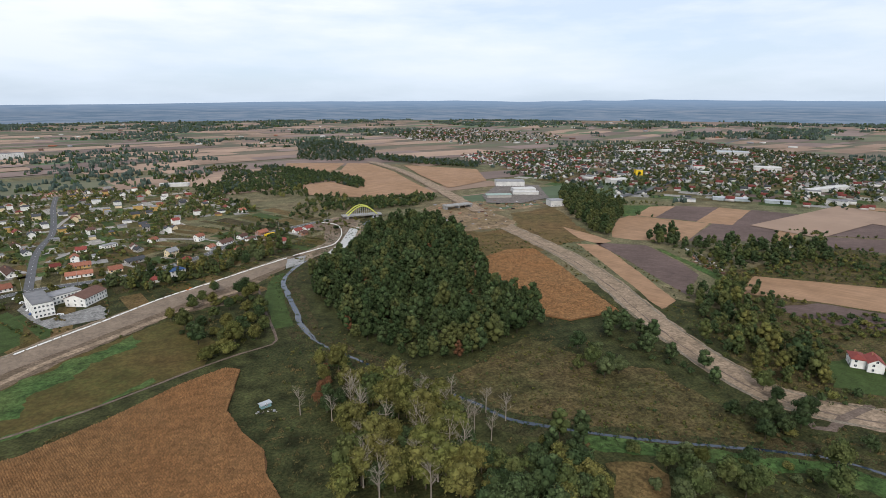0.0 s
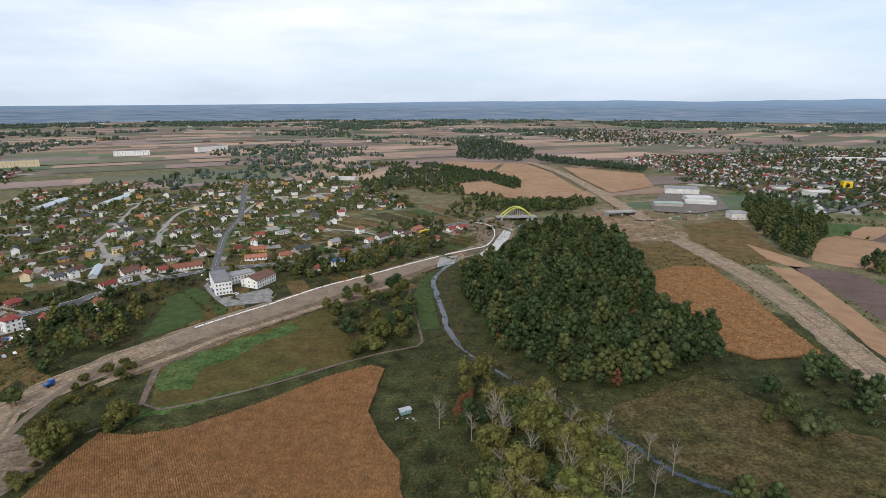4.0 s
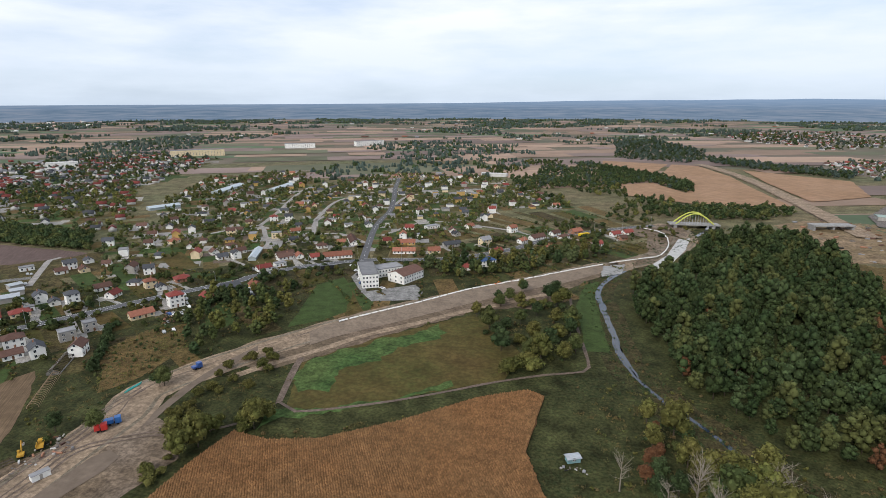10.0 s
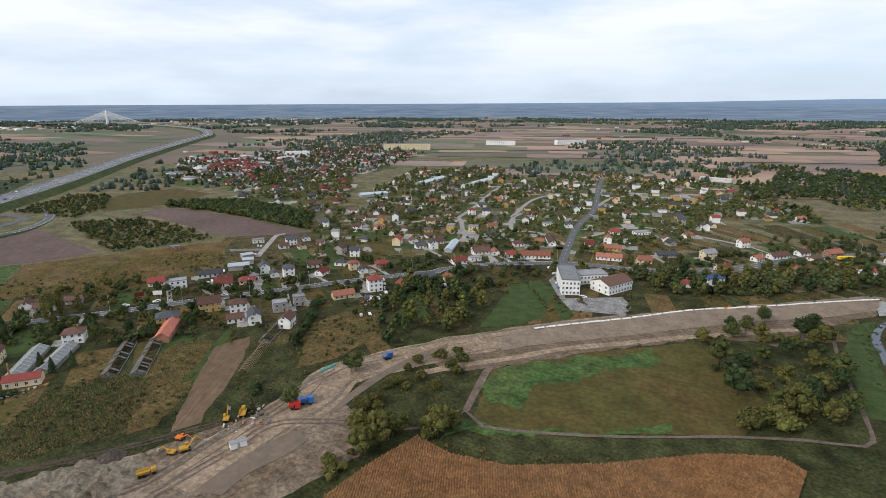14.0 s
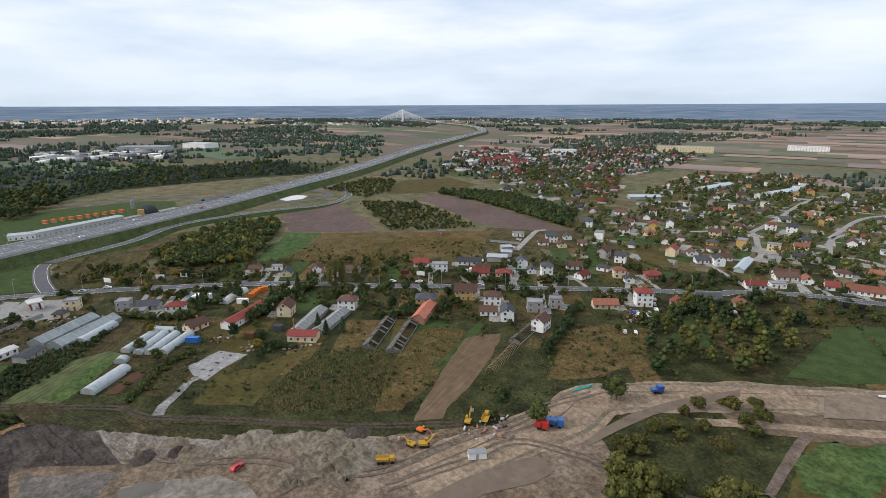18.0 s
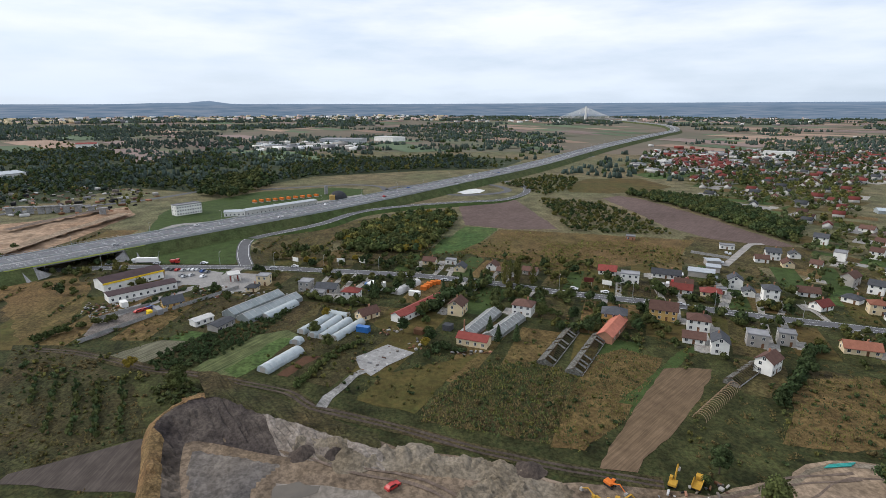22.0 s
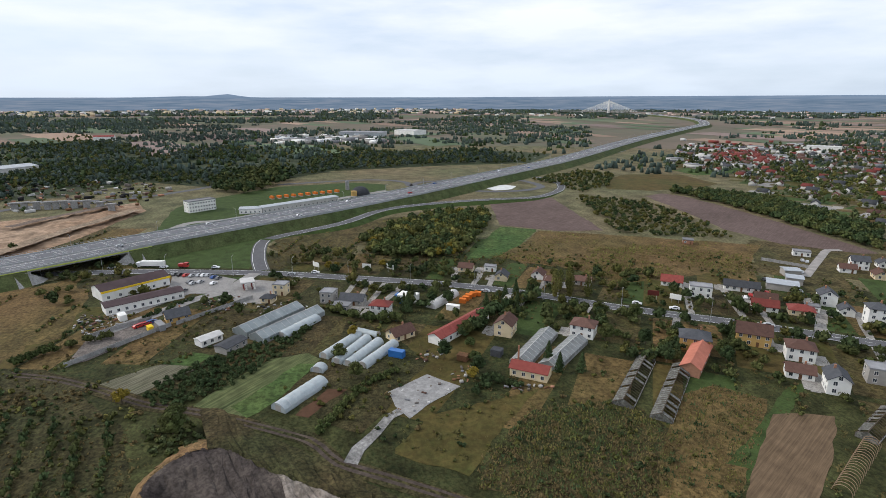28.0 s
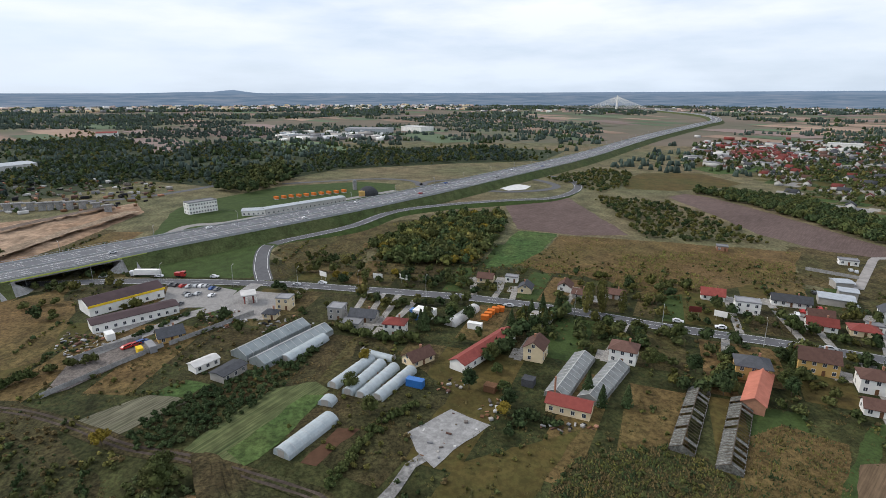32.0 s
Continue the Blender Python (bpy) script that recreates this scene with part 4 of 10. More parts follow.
NORTH_ROAD_B = [(-452.0, 188.8), (-480.5, 221.5), (-457.2, 294.1), (-429.9, 359.2), (-391.9, 321.7), (-386.8, 236.4), (-412.9, 230.4), (-436.7, 209.6)]
WEST_GRASS = [(-436.0, -68.2), (-471.1, -41.7), (-425.4, -22.2), (-381.4, -16.9), (-375.0, -26.5), (-360.5, -29.1)]
HEDGE_A = [(-395.4, 11.1), (-404.1, 17.3), (-416.7, 26.9)]
HEDGE_B = [(-359.2, -23.8), (-368.8, -13.3), (-376.7, 3.2)]
HEDGE_C = [(-344.4, 144.0), (-358.3, 156.6), (-367.0, 166.0), (-377.0, 188.3)]
HEDGE_D = [(-346.8, 206.6), (-340.9, 199.3), (-352.9, 191.6)]
HEDGE_E = [(-289.9, 83.6), (-312.2, 98.7), (-321.1, 111.5)]
HEDGE_F = [(-302.3, 135.6), (-307.8, 142.9), (-300.2, 150.5)]
HEDGE_G = [(-234.7, 241.2), (-247.8, 264.3), (-265.1, 290.0)]
HEDGE_H = [(-307.1, 202.9), (-315.3, 215.9), (-324.9, 228.4)]
HEDGE_I = [(-385.4, 124.3), (-379.9, 135.4), (-388.1, 139.9)]
HEDGE_J = [(-225.7, 317.8), (-230.3, 338.0), (-225.2, 362.7)]
HEDGE_K = [(-387.1, 91.0), (-373.1, 103.7), (-364.0, 120.4)]
HEDGE_L = [(-308.3, 202.6), (-313.6, 220.8), (-320.4, 236.3)]
CLUTTER_A = [(-390.7, -17.0), (-406.3, -17.2), (-399.7, -0.5), (-390.2, 6.6), (-379.0, -6.8)]
CLUTTER_B = [(-330.2, 118.0), (-336.5, 127.2), (-330.8, 131.7), (-325.2, 124.4)]
CLUTTER_C = [(-317.2, 129.7), (-319.9, 139.9), (-309.0, 138.0), (-307.7, 130.4)]
CLUTTER_D = [(-303.4, 146.5), (-300.2, 163.1), (-296.4, 161.0), (-300.4, 143.5)]
CLUTTER_E = [(-413.7, 28.6), (-419.6, 46.7), (-398.6, 53.9), (-392.9, 41.3)]
CLUTTER_F = [(-250.6, 316.3), (-238.3, 323.3), (-228.9, 312.0), (-237.2, 297.0)]
CLUTTER_G = [(-355.0, 97.8), (-348.5, 107.2), (-329.3, 106.5), (-334.0, 101.6)]
CLUTTER_H = [(-210.1, 177.8), (-207.2, 196.5), (-194.4, 187.8), (-204.5, 169.5)]
CLUTTER_I = [(-397.8, 57.4), (-403.7, 72.2), (-392.2, 81.8), (-376.9, 64.6)]
CLUMP_S = [(55.2, 132.8), (100.8, 115.7), (90.9, 95.0), (78.5, 83.8), (41.4, 99.2)]
GROVE_E2 = [(284.7, 246.9), (357.3, 251.6), (319.0, 191.4), (268.2, 142.0), (227.7, 120.2), (233.8, 152.7), (255.4, 202.4)]
SCRUB_E = [(319.0, 191.4), (377.1, 167.1), (337.5, 145.0), (305.8, 153.9), (265.3, 143.2)]
TREES_S = [(123.7, 87.5), (156.9, 92.4), (190.6, 100.6), (148.0, 80.6), (121.2, 116.8), (186.7, 78.1), (210.3, 79.8), (98.5, 104.4), (126.0, 103.4), (172.1, 77.1)]
ROUND_BUSH = [(-300.4, 34.6), (-308.7, 38.1), (-306.4, 47.4), (-294.7, 52.6), (-287.6, 48.7), (-289.6, 40.3)]
ROW_A = [(-280.8, 9.5), (-316.2, 0.1)]
ROW_B = [(-277.9, 17.5), (-315.0, 7.5)]
ROW_C = [(-275.1, 24.7), (-314.4, 14.3)]
ROW_D = [(-274.4, 31.8), (-312.3, 22.8)]
ROW_E = [(-302.5, -2.9), (-319.6, -7.8)]
SCRUB_SW = [(-353.9, -26.6), (-355.5, -5.5), (-326.7, 27.8), (-310.3, 31.3), (-320.4, -11.2)]
VILLAGE_MID = [(-721.0, 594.4), (-769.9, 714.8), (-662.5, 825.4), (-420.3, 507.6), (-449.6, 506.3), (-496.6, 499.9), (-590.1, 517.6)]
ALLOT_W = [(-877.7, -264.4), (-973.6, -267.3), (-824.8, -92.0), (-761.1, -54.4), (-676.2, -70.9), (-667.2, -171.1)]
SAND_RAMP_A = [(-516.8, -104.4), (-558.9, -91.5), (-604.3, -76.6), (-646.8, -60.9)]
SAND_RAMP_B = [(-598.4, -133.1), (-635.4, -111.9), (-674.1, -84.5)]
MIDZONE = [(-430.1, 470.2), (-430.0, 531.4), (-301.8, 563.7), (-239.7, 549.5), (-247.0, 441.7), (-283.7, 395.9), (-302.9, 359.1), (-335.0, 360.2)]
EASTZONE = [(467.7, 662.5), (592.4, 464.4), (620.5, 303.0), (304.8, 126.7), (312.0, 194.2), (391.0, 399.0)]

# ---- ground ----
def ground_disc():
    bm = bmesh.new()
    rings = [0, 40, 90, 150, 220, 300, 400, 550, 800, 1200, 1800, 2600, 3600, 4760]
    last = [bm.verts.new((-80, 60, 0))]
    for r in rings[1:]:
        row = [bm.verts.new((-80 + r * math.cos(a), 60 + r * math.sin(a), 0)) for a in (2 * math.pi * i / 96 for i in range(96))]
        for i in range(96):
            if len(last) == 1:
                bm.faces.new((last[0], row[i], row[(i + 1) % 96]))
            else:
                bm.faces.new((last[i], row[i], row[(i + 1) % 96], last[(i + 1) % 96]))
        last = row
    return bm


tagged(new("ground", mesh_of("ground", ground_disc(), GRASS, FARLAND, HAZEDGRASS)), "rough olive grassland fading into farmland, its far colours paled as by haze", "ground", kind="structure")
# paler ground materials by distance, in place of haze
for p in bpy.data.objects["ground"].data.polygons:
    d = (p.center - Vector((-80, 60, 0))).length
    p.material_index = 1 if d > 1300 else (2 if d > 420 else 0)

for pts in (BIG_FIELD, BIG_FIELD_B, BIG_FIELD_C):
    sheet("field", pts, 1.15, STUBBLE, "tan harvested field beyond the wood")
sheet("field", CORN_FAR, 0.10, CORN, "rusty brown maize field beside the new road")
for pts in (STRIP_TAN, STRIP_TAN_B):
    sheet("field", pts, 0.10, STUBBLE, "narrow tan stubble strip")
sheet("field", GREEN_STRIP_E, 0.12, LUSH, "narrow green strip beside the ploughed field")
sheet("field", RIVER_GREEN, 0.10, LUSH, "bright green grass along the river", wobble=4)
sheet("field", TAN_RIVER, 0.10, DRYGRASS, "patch of dry tan grass by the river", wobble=5)
sheet("lawn", GARDEN_E, 0.12, LAWN, "mown garden round the white house", "grass", wobble=4)
SCRUBLAND_E = [(255.5, 199.4), (299.3, 212.2), (320.3, 234.1), (332.7, 257.2), (355.4, 279.5), (412.7, 281.3), (522.2, 297.0), (597.7, 189.8), (266.9, 52.2), (252.1, 91.5), (232.1, 108.8), (219.4, 128.2), (220.9, 148.7)]
sheet("field", SCRUBLAND_E, 0.04, OLIVEDRY, "olive scrubland round the white house", wobble=6)
sheet("yard", [(343.3, 699.8), (429.0, 804.8), (481.3, 759.6), (427.2, 646.0), (366.3, 621.7), (322.8, 641.1)], 1.16, YARD, "grey paved factory yard", "yard")
sheet("field", PLOUGH_EAST, 0.10, PLOUGH, "dark ploughed field")
sheet("field", FIELD_TAN_E, 0.10, STUBBLE, "tan stubble field")
sheet("field", FIELD_DARK_E, 0.10, PLOUGH, "dark ploughed strip")
sheet("field", MEADOW, 0.08, MEADOWG, "green meadow with brown patches")
sheet("field", PLOUGH_MID, 0.10, PLOUGH, "bare ploughed field by the ramp")
sheet("field", PLOUGH_W, 0.10, PLOUGH, "bare ploughed field by the plantation")
sheet("field", YELLOW_MEADOW, 0.10, MEADOWG, "yellow-green meadow")
sheet("field", GREEN_STRIP, 0.10, LUSH, "bright green strip field")
sheet("field", DRY_FIELD, 0.08, DRYGRASS, "fallow field of dry brown grass")
sheet("construction_ground", SITE, 0.06, SAND, "bare sandy construction ground", "ground")
sheet("construction_ground", SAND_WEST, 0.06, SANDWARM, "bare orange sand beside the motorway", "ground")
sheet("construction_ground", JUNCTION_SAND, 0.06, JUNCTION, "bare sandy junction works", "ground", 4, 5)
for pts in ([(178.7, 563.4), (209.5, 517.4), (238.1, 489.7), (268.8, 494.2), (271.1, 396.7), (228.7, 389.1), (195.2, 404.0), (171.7, 378.9), (152.3, 438.2)], [(316.0, 564.9), (400.0, 587.8), (351.5, 470.2), (340.5, 415.9), (307.2, 409.7), (283.6, 410.2), (277.8, 472.1)]):
    sheet("field", pts, 0.05, DRYGRASS, "dry brown grass round the junction works", wobble=5)


def band(name, pts, width, z, material, label, category, wobble=0.0, step=8.0):
    line = smooth_line(pts, step)
    n = 4 if wobble else 1
    ob = new(name, mesh_of(name, strip(line, [(width * (i / n - 0.5), z) for i in range(n + 1)], wobble), material))
    return tagged(ob, label, category, kind="structure")


band("construction_road", NEW_ROAD_EAST, 22, 0.15, ROADSAND, "wide sandy roadbed of an unfinished motorway", "road", 2.0, 3.0)
band("construction_road", NEW_ROAD_EAST[-7:], 21, 1.25, ROADSAND, "sandy roadbed running on over the fields", "road", 2.0, 6.0)
band("construction_road", LEVEE_ROAD, 22, 0.15, ROADSAND, "wide curved sandy roadbed along the village", "road", 2.0, 4.0)
LEVEE_TOP = [(-150.4, 300.9), (-138.7, 315.6), (-123.4, 330.7), (-96.9, 355.8), (-68.2, 383.9), (-36.7, 409.1), (-3.2, 436.0), (26.6, 457.2)]
LEVEE_FOOT = [(-144.0, 285.7), (-132.7, 299.2), (-118.2, 313.0), (-93.1, 335.8), (-66.1, 361.4), (-36.6, 388.2), (-5.1, 411.8), (24.4, 442.0)]
LEVEE_APRON = [(-178.5, 265.5), (-149.8, 299.5), (-122.5, 327.6), (-96.4, 353.1), (-67.9, 380.9), (-36.7, 404.8), (-3.7, 430.0), (25.9, 452.0), (21.4, 431.7), (-6.2, 397.2), (-12.1, 374.5), (-28.2, 354.4), (-39.3, 357.9), (-50.6, 353.1), (-64.7, 347.1), (-75.0, 334.5), (-90.4, 321.7), (-114.0, 298.5), (-137.3, 270.1), (-157.5, 255.4)]
LEVEE_TRACK = [(-167.1, 246.6), (-156.9, 259.9), (-140.5, 277.6), (-116.0, 305.6), (-91.2, 326.0), (-75.8, 340.7), (-50.9, 359.8), (-21.7, 383.0), (-9.5, 384.5)]
sheet("construction_ground", LEVEE_APRON, 0.12, mat("trodden_earth", (0.155, 0.112, 0.080), (0.105, 0.080, 0.055), 0.3, 0.03, c3=(0.120, 0.090, 0.058), bump=0.15, mottle=0.3, speck=0.25), "bare trodden earth below the levee", "ground", 4, 3)
band("dirt_track", LEVEE_TRACK, 4.5, 0.2, ROADSAND, "pale sandy track below the levee", "track", 0.8, 4.0)


def levee():
    """A smooth graded bank, high along its far edge, falling to its foot."""
    bm = bmesh.new()
    a, b = smooth_line(LEVEE_TOP, 5.0), smooth_line(LEVEE_FOOT, 5.0)
    n = 90
    a, b = [[line[min(len(line) - 1, int(i * (len(line) - 1) / n))] for i in range(n + 1)] for line in (a, b)]
    rows = []
    for i, (p, q) in enumerate(zip(a, b)):
        h = 1.6 * min(1.0, i / 12, (n - i) / 8 + 0.2)
        out = (p - q).normalized()
        w = 0.25 * noise.noise((p.x * 0.1, p.y * 0.1, 4.0))
        row = [(p + out * 4.0, 0.1), (p + out * 1.5, h), (p, h + 0.1 + w * 0.3)] + [(p.lerp(q, f), (h + 0.1) * (1 - f) + 0.24 + w * f) for f in (0.25, 0.5, 0.75, 1.0)]
        rows.append([bm.verts.new((v.x, v.y, z)) for v, z in row])
    for r, s in zip(rows, rows[1:]):
        for k in range(len(r) - 1):
            bm.faces.new((r[k], r[k + 1], s[k + 1], s[k]))
    bmesh.ops.recalc_face_normals(bm, faces=bm.faces)
    if sum(f.normal.z for f in bm.faces) < 0:
        bmesh.ops.reverse_faces(bm, faces=bm.faces)
    return bm


tagged(new("levee", mesh_of("levee", levee(), mat("graded_levee", (0.205, 0.158, 0.118), (0.160, 0.124, 0.092), 0.35, 0.03, c3=(0.185, 0.145, 0.108), mottle=0.15, speck=0.12))), "smooth graded earth bank of the new levee", "embankment", kind="structure")

# river with banks of reeds, a pale flood slab and a green verge
band("river_bank", RIVER, 20, 0.05, WEEDS, "dark reedy river bank", "ground", 3.0)
band("river", RIVER[:11], 3.7, 0.12, WATER, "narrow river reflecting the sky between grassy banks", "river", 1.1, 4.0)
band("river", RIVER[10:], 2.0, 0.12, WATER, "narrow dark river between reedy banks", "river", 0.6)
band("main_road", MAIN_ROAD, 8.0, 0.20, ASPHALT, "grey asphalt main road through the village", "road")
band("hill_road", HILL_ROAD, 6.5, 0.24, ASPHALT, "grey asphalt side street", "road")
VILLAGE_LANES = [[(-340.7, 510.1), (-326.5, 533.2), (-308.9, 552.8), (-281.2, 510.0), (-265.7, 484.6), (-263.4, 466.5), (-275.0, 453.6), (-286.5, 448.4)], [(-308.9, 552.8), (-324.7, 630.3), (-350.7, 734.9), (-363.5, 822.3)], [(-238.0, 523.6), (-259.6, 582.7), (-259.0, 619.6)], [(-375.5, 345.7), (-404.9, 388.2), (-415.6, 404.8), (-413.6, 413.3)], [(-178.5, 499.7), (-212.9, 530.3), (-236.5, 525.3)], [(-198.2, 668.7), (-198.1, 748.6), (-178.4, 793.2)], [(-262.3, 585.7), (-279.7, 705.5), (-255.2, 776.2), (-236.1, 831.1)], [(-171.7, 530.1), (-139.9, 598.2), (-89.5, 589.2), (-41.0, 567.7)]]
for pts in VILLAGE_LANES:
    band("village_lane", pts, 4.5, 0.22, mat("pale_lane", (0.30, 0.28, 0.26), (0.23, 0.215, 0.20), 0.5, 0.05, mottle=0.2), "pale narrow village lane", "road")
# the slip road climbs a low bank beside the embankment
SLIP_ROAD = [(x, y, 0.0) if not 4 <= k <= 8 else (x + (-150 - x) * 0.026, y + (60 - y) * 0.026, 2.6 if k < 8 else 1.2) for k, (x, y) in enumerate(SLIP_ROAD)]
tagged(new("road_bank", mesh_of("road_bank", strip(smooth_line(SLIP_ROAD, 8.0), [(-10, -3.0), (-4.6, 0.1), (4.6, 0.1), (10, -3.0)]), LAWN)), "grassy bank under the slip road", "embankment", kind="structure")
band("slip_road", SLIP_ROAD, 9.0, 0.22, ASPHALT, "curving asphalt slip road", "road")
band("loop_road", LOOP_ROAD, 9.0, 0.26, ASPHALT, "looping asphalt ramp", "road", step=5)
band("ramp_road", FAR_RAMP, 8.0, 0.26, ASPHALT, "asphalt ramp beyond the motorway", "road")
band("yard_road", YARD_ROAD, 8.0, 0.24, PAVING, "pale access road beside the motorway", "road")
band("west_road", WEST_ROAD, 9.0, 0.22, ASPHALT, "distant asphalt road", "road")
band("town_road", TOWN_ROAD, 11.0, 1.2, ASPHALT, "straight grey road leaving the distant town", "road")
band("dirt_track", TRENCH_ROAD, 9.0, 0.4, SAND, "haul road from the works to the factory", "track", 1.5)
band("dirt_track", LOOP_TRACK_E, 4.0, 0.17, TRACK, "sandy turning loop beside the roadbed", "track", 0.6)
band("side_road", SIDE_ROAD, 7.0, 0.23, PAVING, "worn concrete side road", "road")
band("dirt_track", FARM_TRACK, 5.5, 0.13, WEEDS, "weedy middle of the farm track", "track", 1.6)
for d in (-1.0, 1.0):
    rut = new("wheel_rut", mesh_of("wheel_rut", strip(offset_line(smooth_line(FARM_TRACK, 4.0), d), [(-0.45, 0.15), (0.45, 0.15)], 0.4), RUT))
    tagged(rut, "dark muddy rut of the farm track", "track", kind="structure")
band("dirt_track", TRACK_A, 3.0, 0.17, TRACK, "pale dirt track branching off", "track", 0.4)
band("dirt_track", TRACK_B, 1.7, 0.16, TRACK, "narrow dirt track round the meadow", "track", 0.3)
band("dirt_track", PAD_TRACK, 3.6, 0.19, SLABGREY, "pale rubble track to the slab", "track", 1.0)

sheet("basin", BASIN, 0.3, mat("basin_lining", (0.62, 0.62, 0.60), (0.52, 0.52, 0.5), 0.4, 0.05), "pale gravel bottom of a drainage basin", "basin", 3, 0.5)
band("construction_road", SAND_RAMP_A, 11, 3.2, ROADSAND, "curved pale sand ramp of the works", "road", 2.0)
band("construction_road", SAND_RAMP_B, 8, 3.0, TRACK, "brown haul road over the orange sand", "road", 2.0)
sheet("lawn", LAWN_MW, 0.08, LAWN, "mown green verge beside the motorway", "grass")
VERGE_LAWN = [(-496.4, -20.2), (-514.9, 5.1), (-527.4, 33.7), (-564.6, 85.0), (-588.0, 120.5), (-568.0, 118.7), (-543.5, 84.8), (-524.4, 58.9), (-509.2, 51.5), (-475.0, 51.7), (-461.1, 47.6), (-473.3, 4.7)]
sheet("lawn", VERGE_LAWN, 0.09, LAWN, "mown green verge below the embankment", "grass")
VERGE_LAWN_B = [(-531.9, -44.8), (-562.1, -15.2), (-604.5, 41.5), (-575.6, 37.9), (-543.9, -11.2)]
sheet("lawn", VERGE_LAWN_B, 0.09, LAWN, "mown green verge beyond the carriageway", "grass")
sheet("field", [(-789.6, 558.9), (-793.4, 672.8), (-743.9, 632.6), (-735.8, 555.3)], 0.12, LUSH, "bright green field before the estate")
SCRUB_LOOP = [(-748.7, 337.4), (-806.0, 440.3), (-759.8, 453.7), (-676.5, 397.3), (-651.6, 351.3), (-694.4, 353.8)]
sheet("ground_cover", WOOD_WEST, 0.07, mat("wood_floor", (0.045, 0.055, 0.028), (0.030, 0.040, 0.020), 0.1, 0.01, mottle=0.3, speck=0.2), "dark undergrowth below the wood", "ground")
sheet("car_park", LOT_SHOP, 0.12, PAVING, "grey paved shop car park", "car park", 8, 0.0)
sheet("yard", LOT_LOWER, 0.12, YARD, "worn paved yard behind a wall", "yard", 8, 0.4)
sheet("forecourt", LOT_GAS, 0.14, PAVING, "grey filling station forecourt", "yard", 8, 0.3)
sheet("car_park", LOT_HOTEL, 0.13, SLABGREY, "grey paved hotel car park", "car park", 8, 0.3)
sheet("lawn", GREEN_LOT, 0.10, LAWN, "mown green lot beside the hotel", "grass")
sheet("lawn", LAWN_HOTEL, 0.10, LAWN, "long green garden lawn", "grass")
sheet("field", CROP_GREEN, 0.10, mat("green_crop_rows", (0.108, 0.116, 0.050), (0.046, 0.064, 0.024), 0.9, 0.03, stretch=(1, 0.03, 1), turn=47, speck=0.25, mottle=0.3), "striped green vegetable field")
sheet("field", CROP_LUSH, 0.14, LUSH, "bright green strip of vegetables")
sheet("field", CROP_GREY, 0.10, mat("grey_bed_rows", (0.13, 0.12, 0.085), (0.09, 0.09, 0.055), 0.8, 0.05, stretch=(1, 0.05, 1), turn=49, speck=0.3), "grey bed of seedlings in rows")
sheet("field", PLOT_GREEN, 0.12, LUSH, "small green vegetable plot")
sheet("field", RED_SOIL, 0.12, mat("red_soil", (0.092, 0.05, 0.03), (0.07, 0.038, 0.023), 0.8, 0.1), "reddish bare bed beside the tunnel")
sheet("concrete_slab", CONCRETE_PAD, 0.20, mat("cast_slab", (0.285, 0.28, 0.272), (0.205, 0.20, 0.192), 0.5, 0.06, mottle=0.15, speck=0.12), "pale bare concrete slab", "slab", 2.0, 0.7)
sheet("field", WEED_PLOT, 0.07, WEEDS, "dark weedy fallow plot")
sheet("field", DARK_PLOT, 0.08, WEEDS, "dark overgrown plot of tall weeds")
sheet("field", RUST_PLOT, 0.09, DRYGRASS, "rust-brown plot of tall dry grass")
sheet("field", HAY_STRIP, 0.07, DRYGRASS, "brown dry meadow")
sheet("field", TAN_STRIP, 0.11, STUBBLENEAR, "narrow tan stubble strip")
sheet("field", LAWN_PLOT, 0.10, MEADOWG, "mown grass plot by the slab")
sheet("field", GRASS_GAP, 0.10, LAWN, "narrow green grass strip")
sheet("field", ORCHARD, 0.08, WEEDS, "weedy young orchard")
sheet("field", BARE_WEST, 0.10, mat("harrowed_grey_soil", (0.078, 0.064, 0.055), (0.058, 0.048, 0.042), 1.0, 0.03, stretch=(1, 0.06, 1), turn=75, mottle=0.2, speck=0.15), "grey-brown harrowed field")
sheet("field", MEADOW_LUSH_A, 0.12, LUSH, "bright green edge of the meadow", wobble=6)
sheet("field", MEADOW_LUSH_B, 0.12, LUSH, "bright green strip along the maize", wobble=4)
sheet("field", DRY_EAST, 0.06, OLIVEDRY, "rough olive meadow by the river", wobble=4)
sheet("field", NORTH_ROAD, 0.06, OLIVEDRY, "fallow olive grassland beside the slip road", wobble=6)
sheet("field", NORTH_ROAD_B, 0.06, DRYGRASS, "fallow brown grassland by the village", wobble=6)
sheet("field", [(-449.5, 377.8), (-432.7, 402.9), (-391.9, 436.2), (-352.1, 383.7), (-370.0, 360.2), (-378.8, 332.0), (-390.9, 324.6)], 0.05, OLIVEDRY, "fallow grass behind the car dealer", wobble=5)
sheet("field", WEST_GRASS, 0.06, DRYGRASS, "dry golden grass bank under the overpass", wobble=5)
sheet("river_verge", GREEN_BANK, 0.09, LAWN, "green verge along the river", "grass")
sheet("concrete_bank", BANK_PALE, 0.3, CONCRETE, "pale concrete bank slab", "slab", 6, 0.2)
sheet("concrete_bank", QUAY, 0.32, mat("new_concrete", (0.46, 0.455, 0.44), (0.38, 0.375, 0.36), 0.6, 0.08, mottle=0.15), "pale concrete river wall apron", "slab", 6, 0.2)
sheet("construction_ground", SAND_BRIDGE, 0.165, SAND, "bare sand at the bridge head", "ground")


def between(a, b, f):
    return (a[0] + (b[0] - a[0]) * f, a[1] + (b[1] - a[1]) * f)


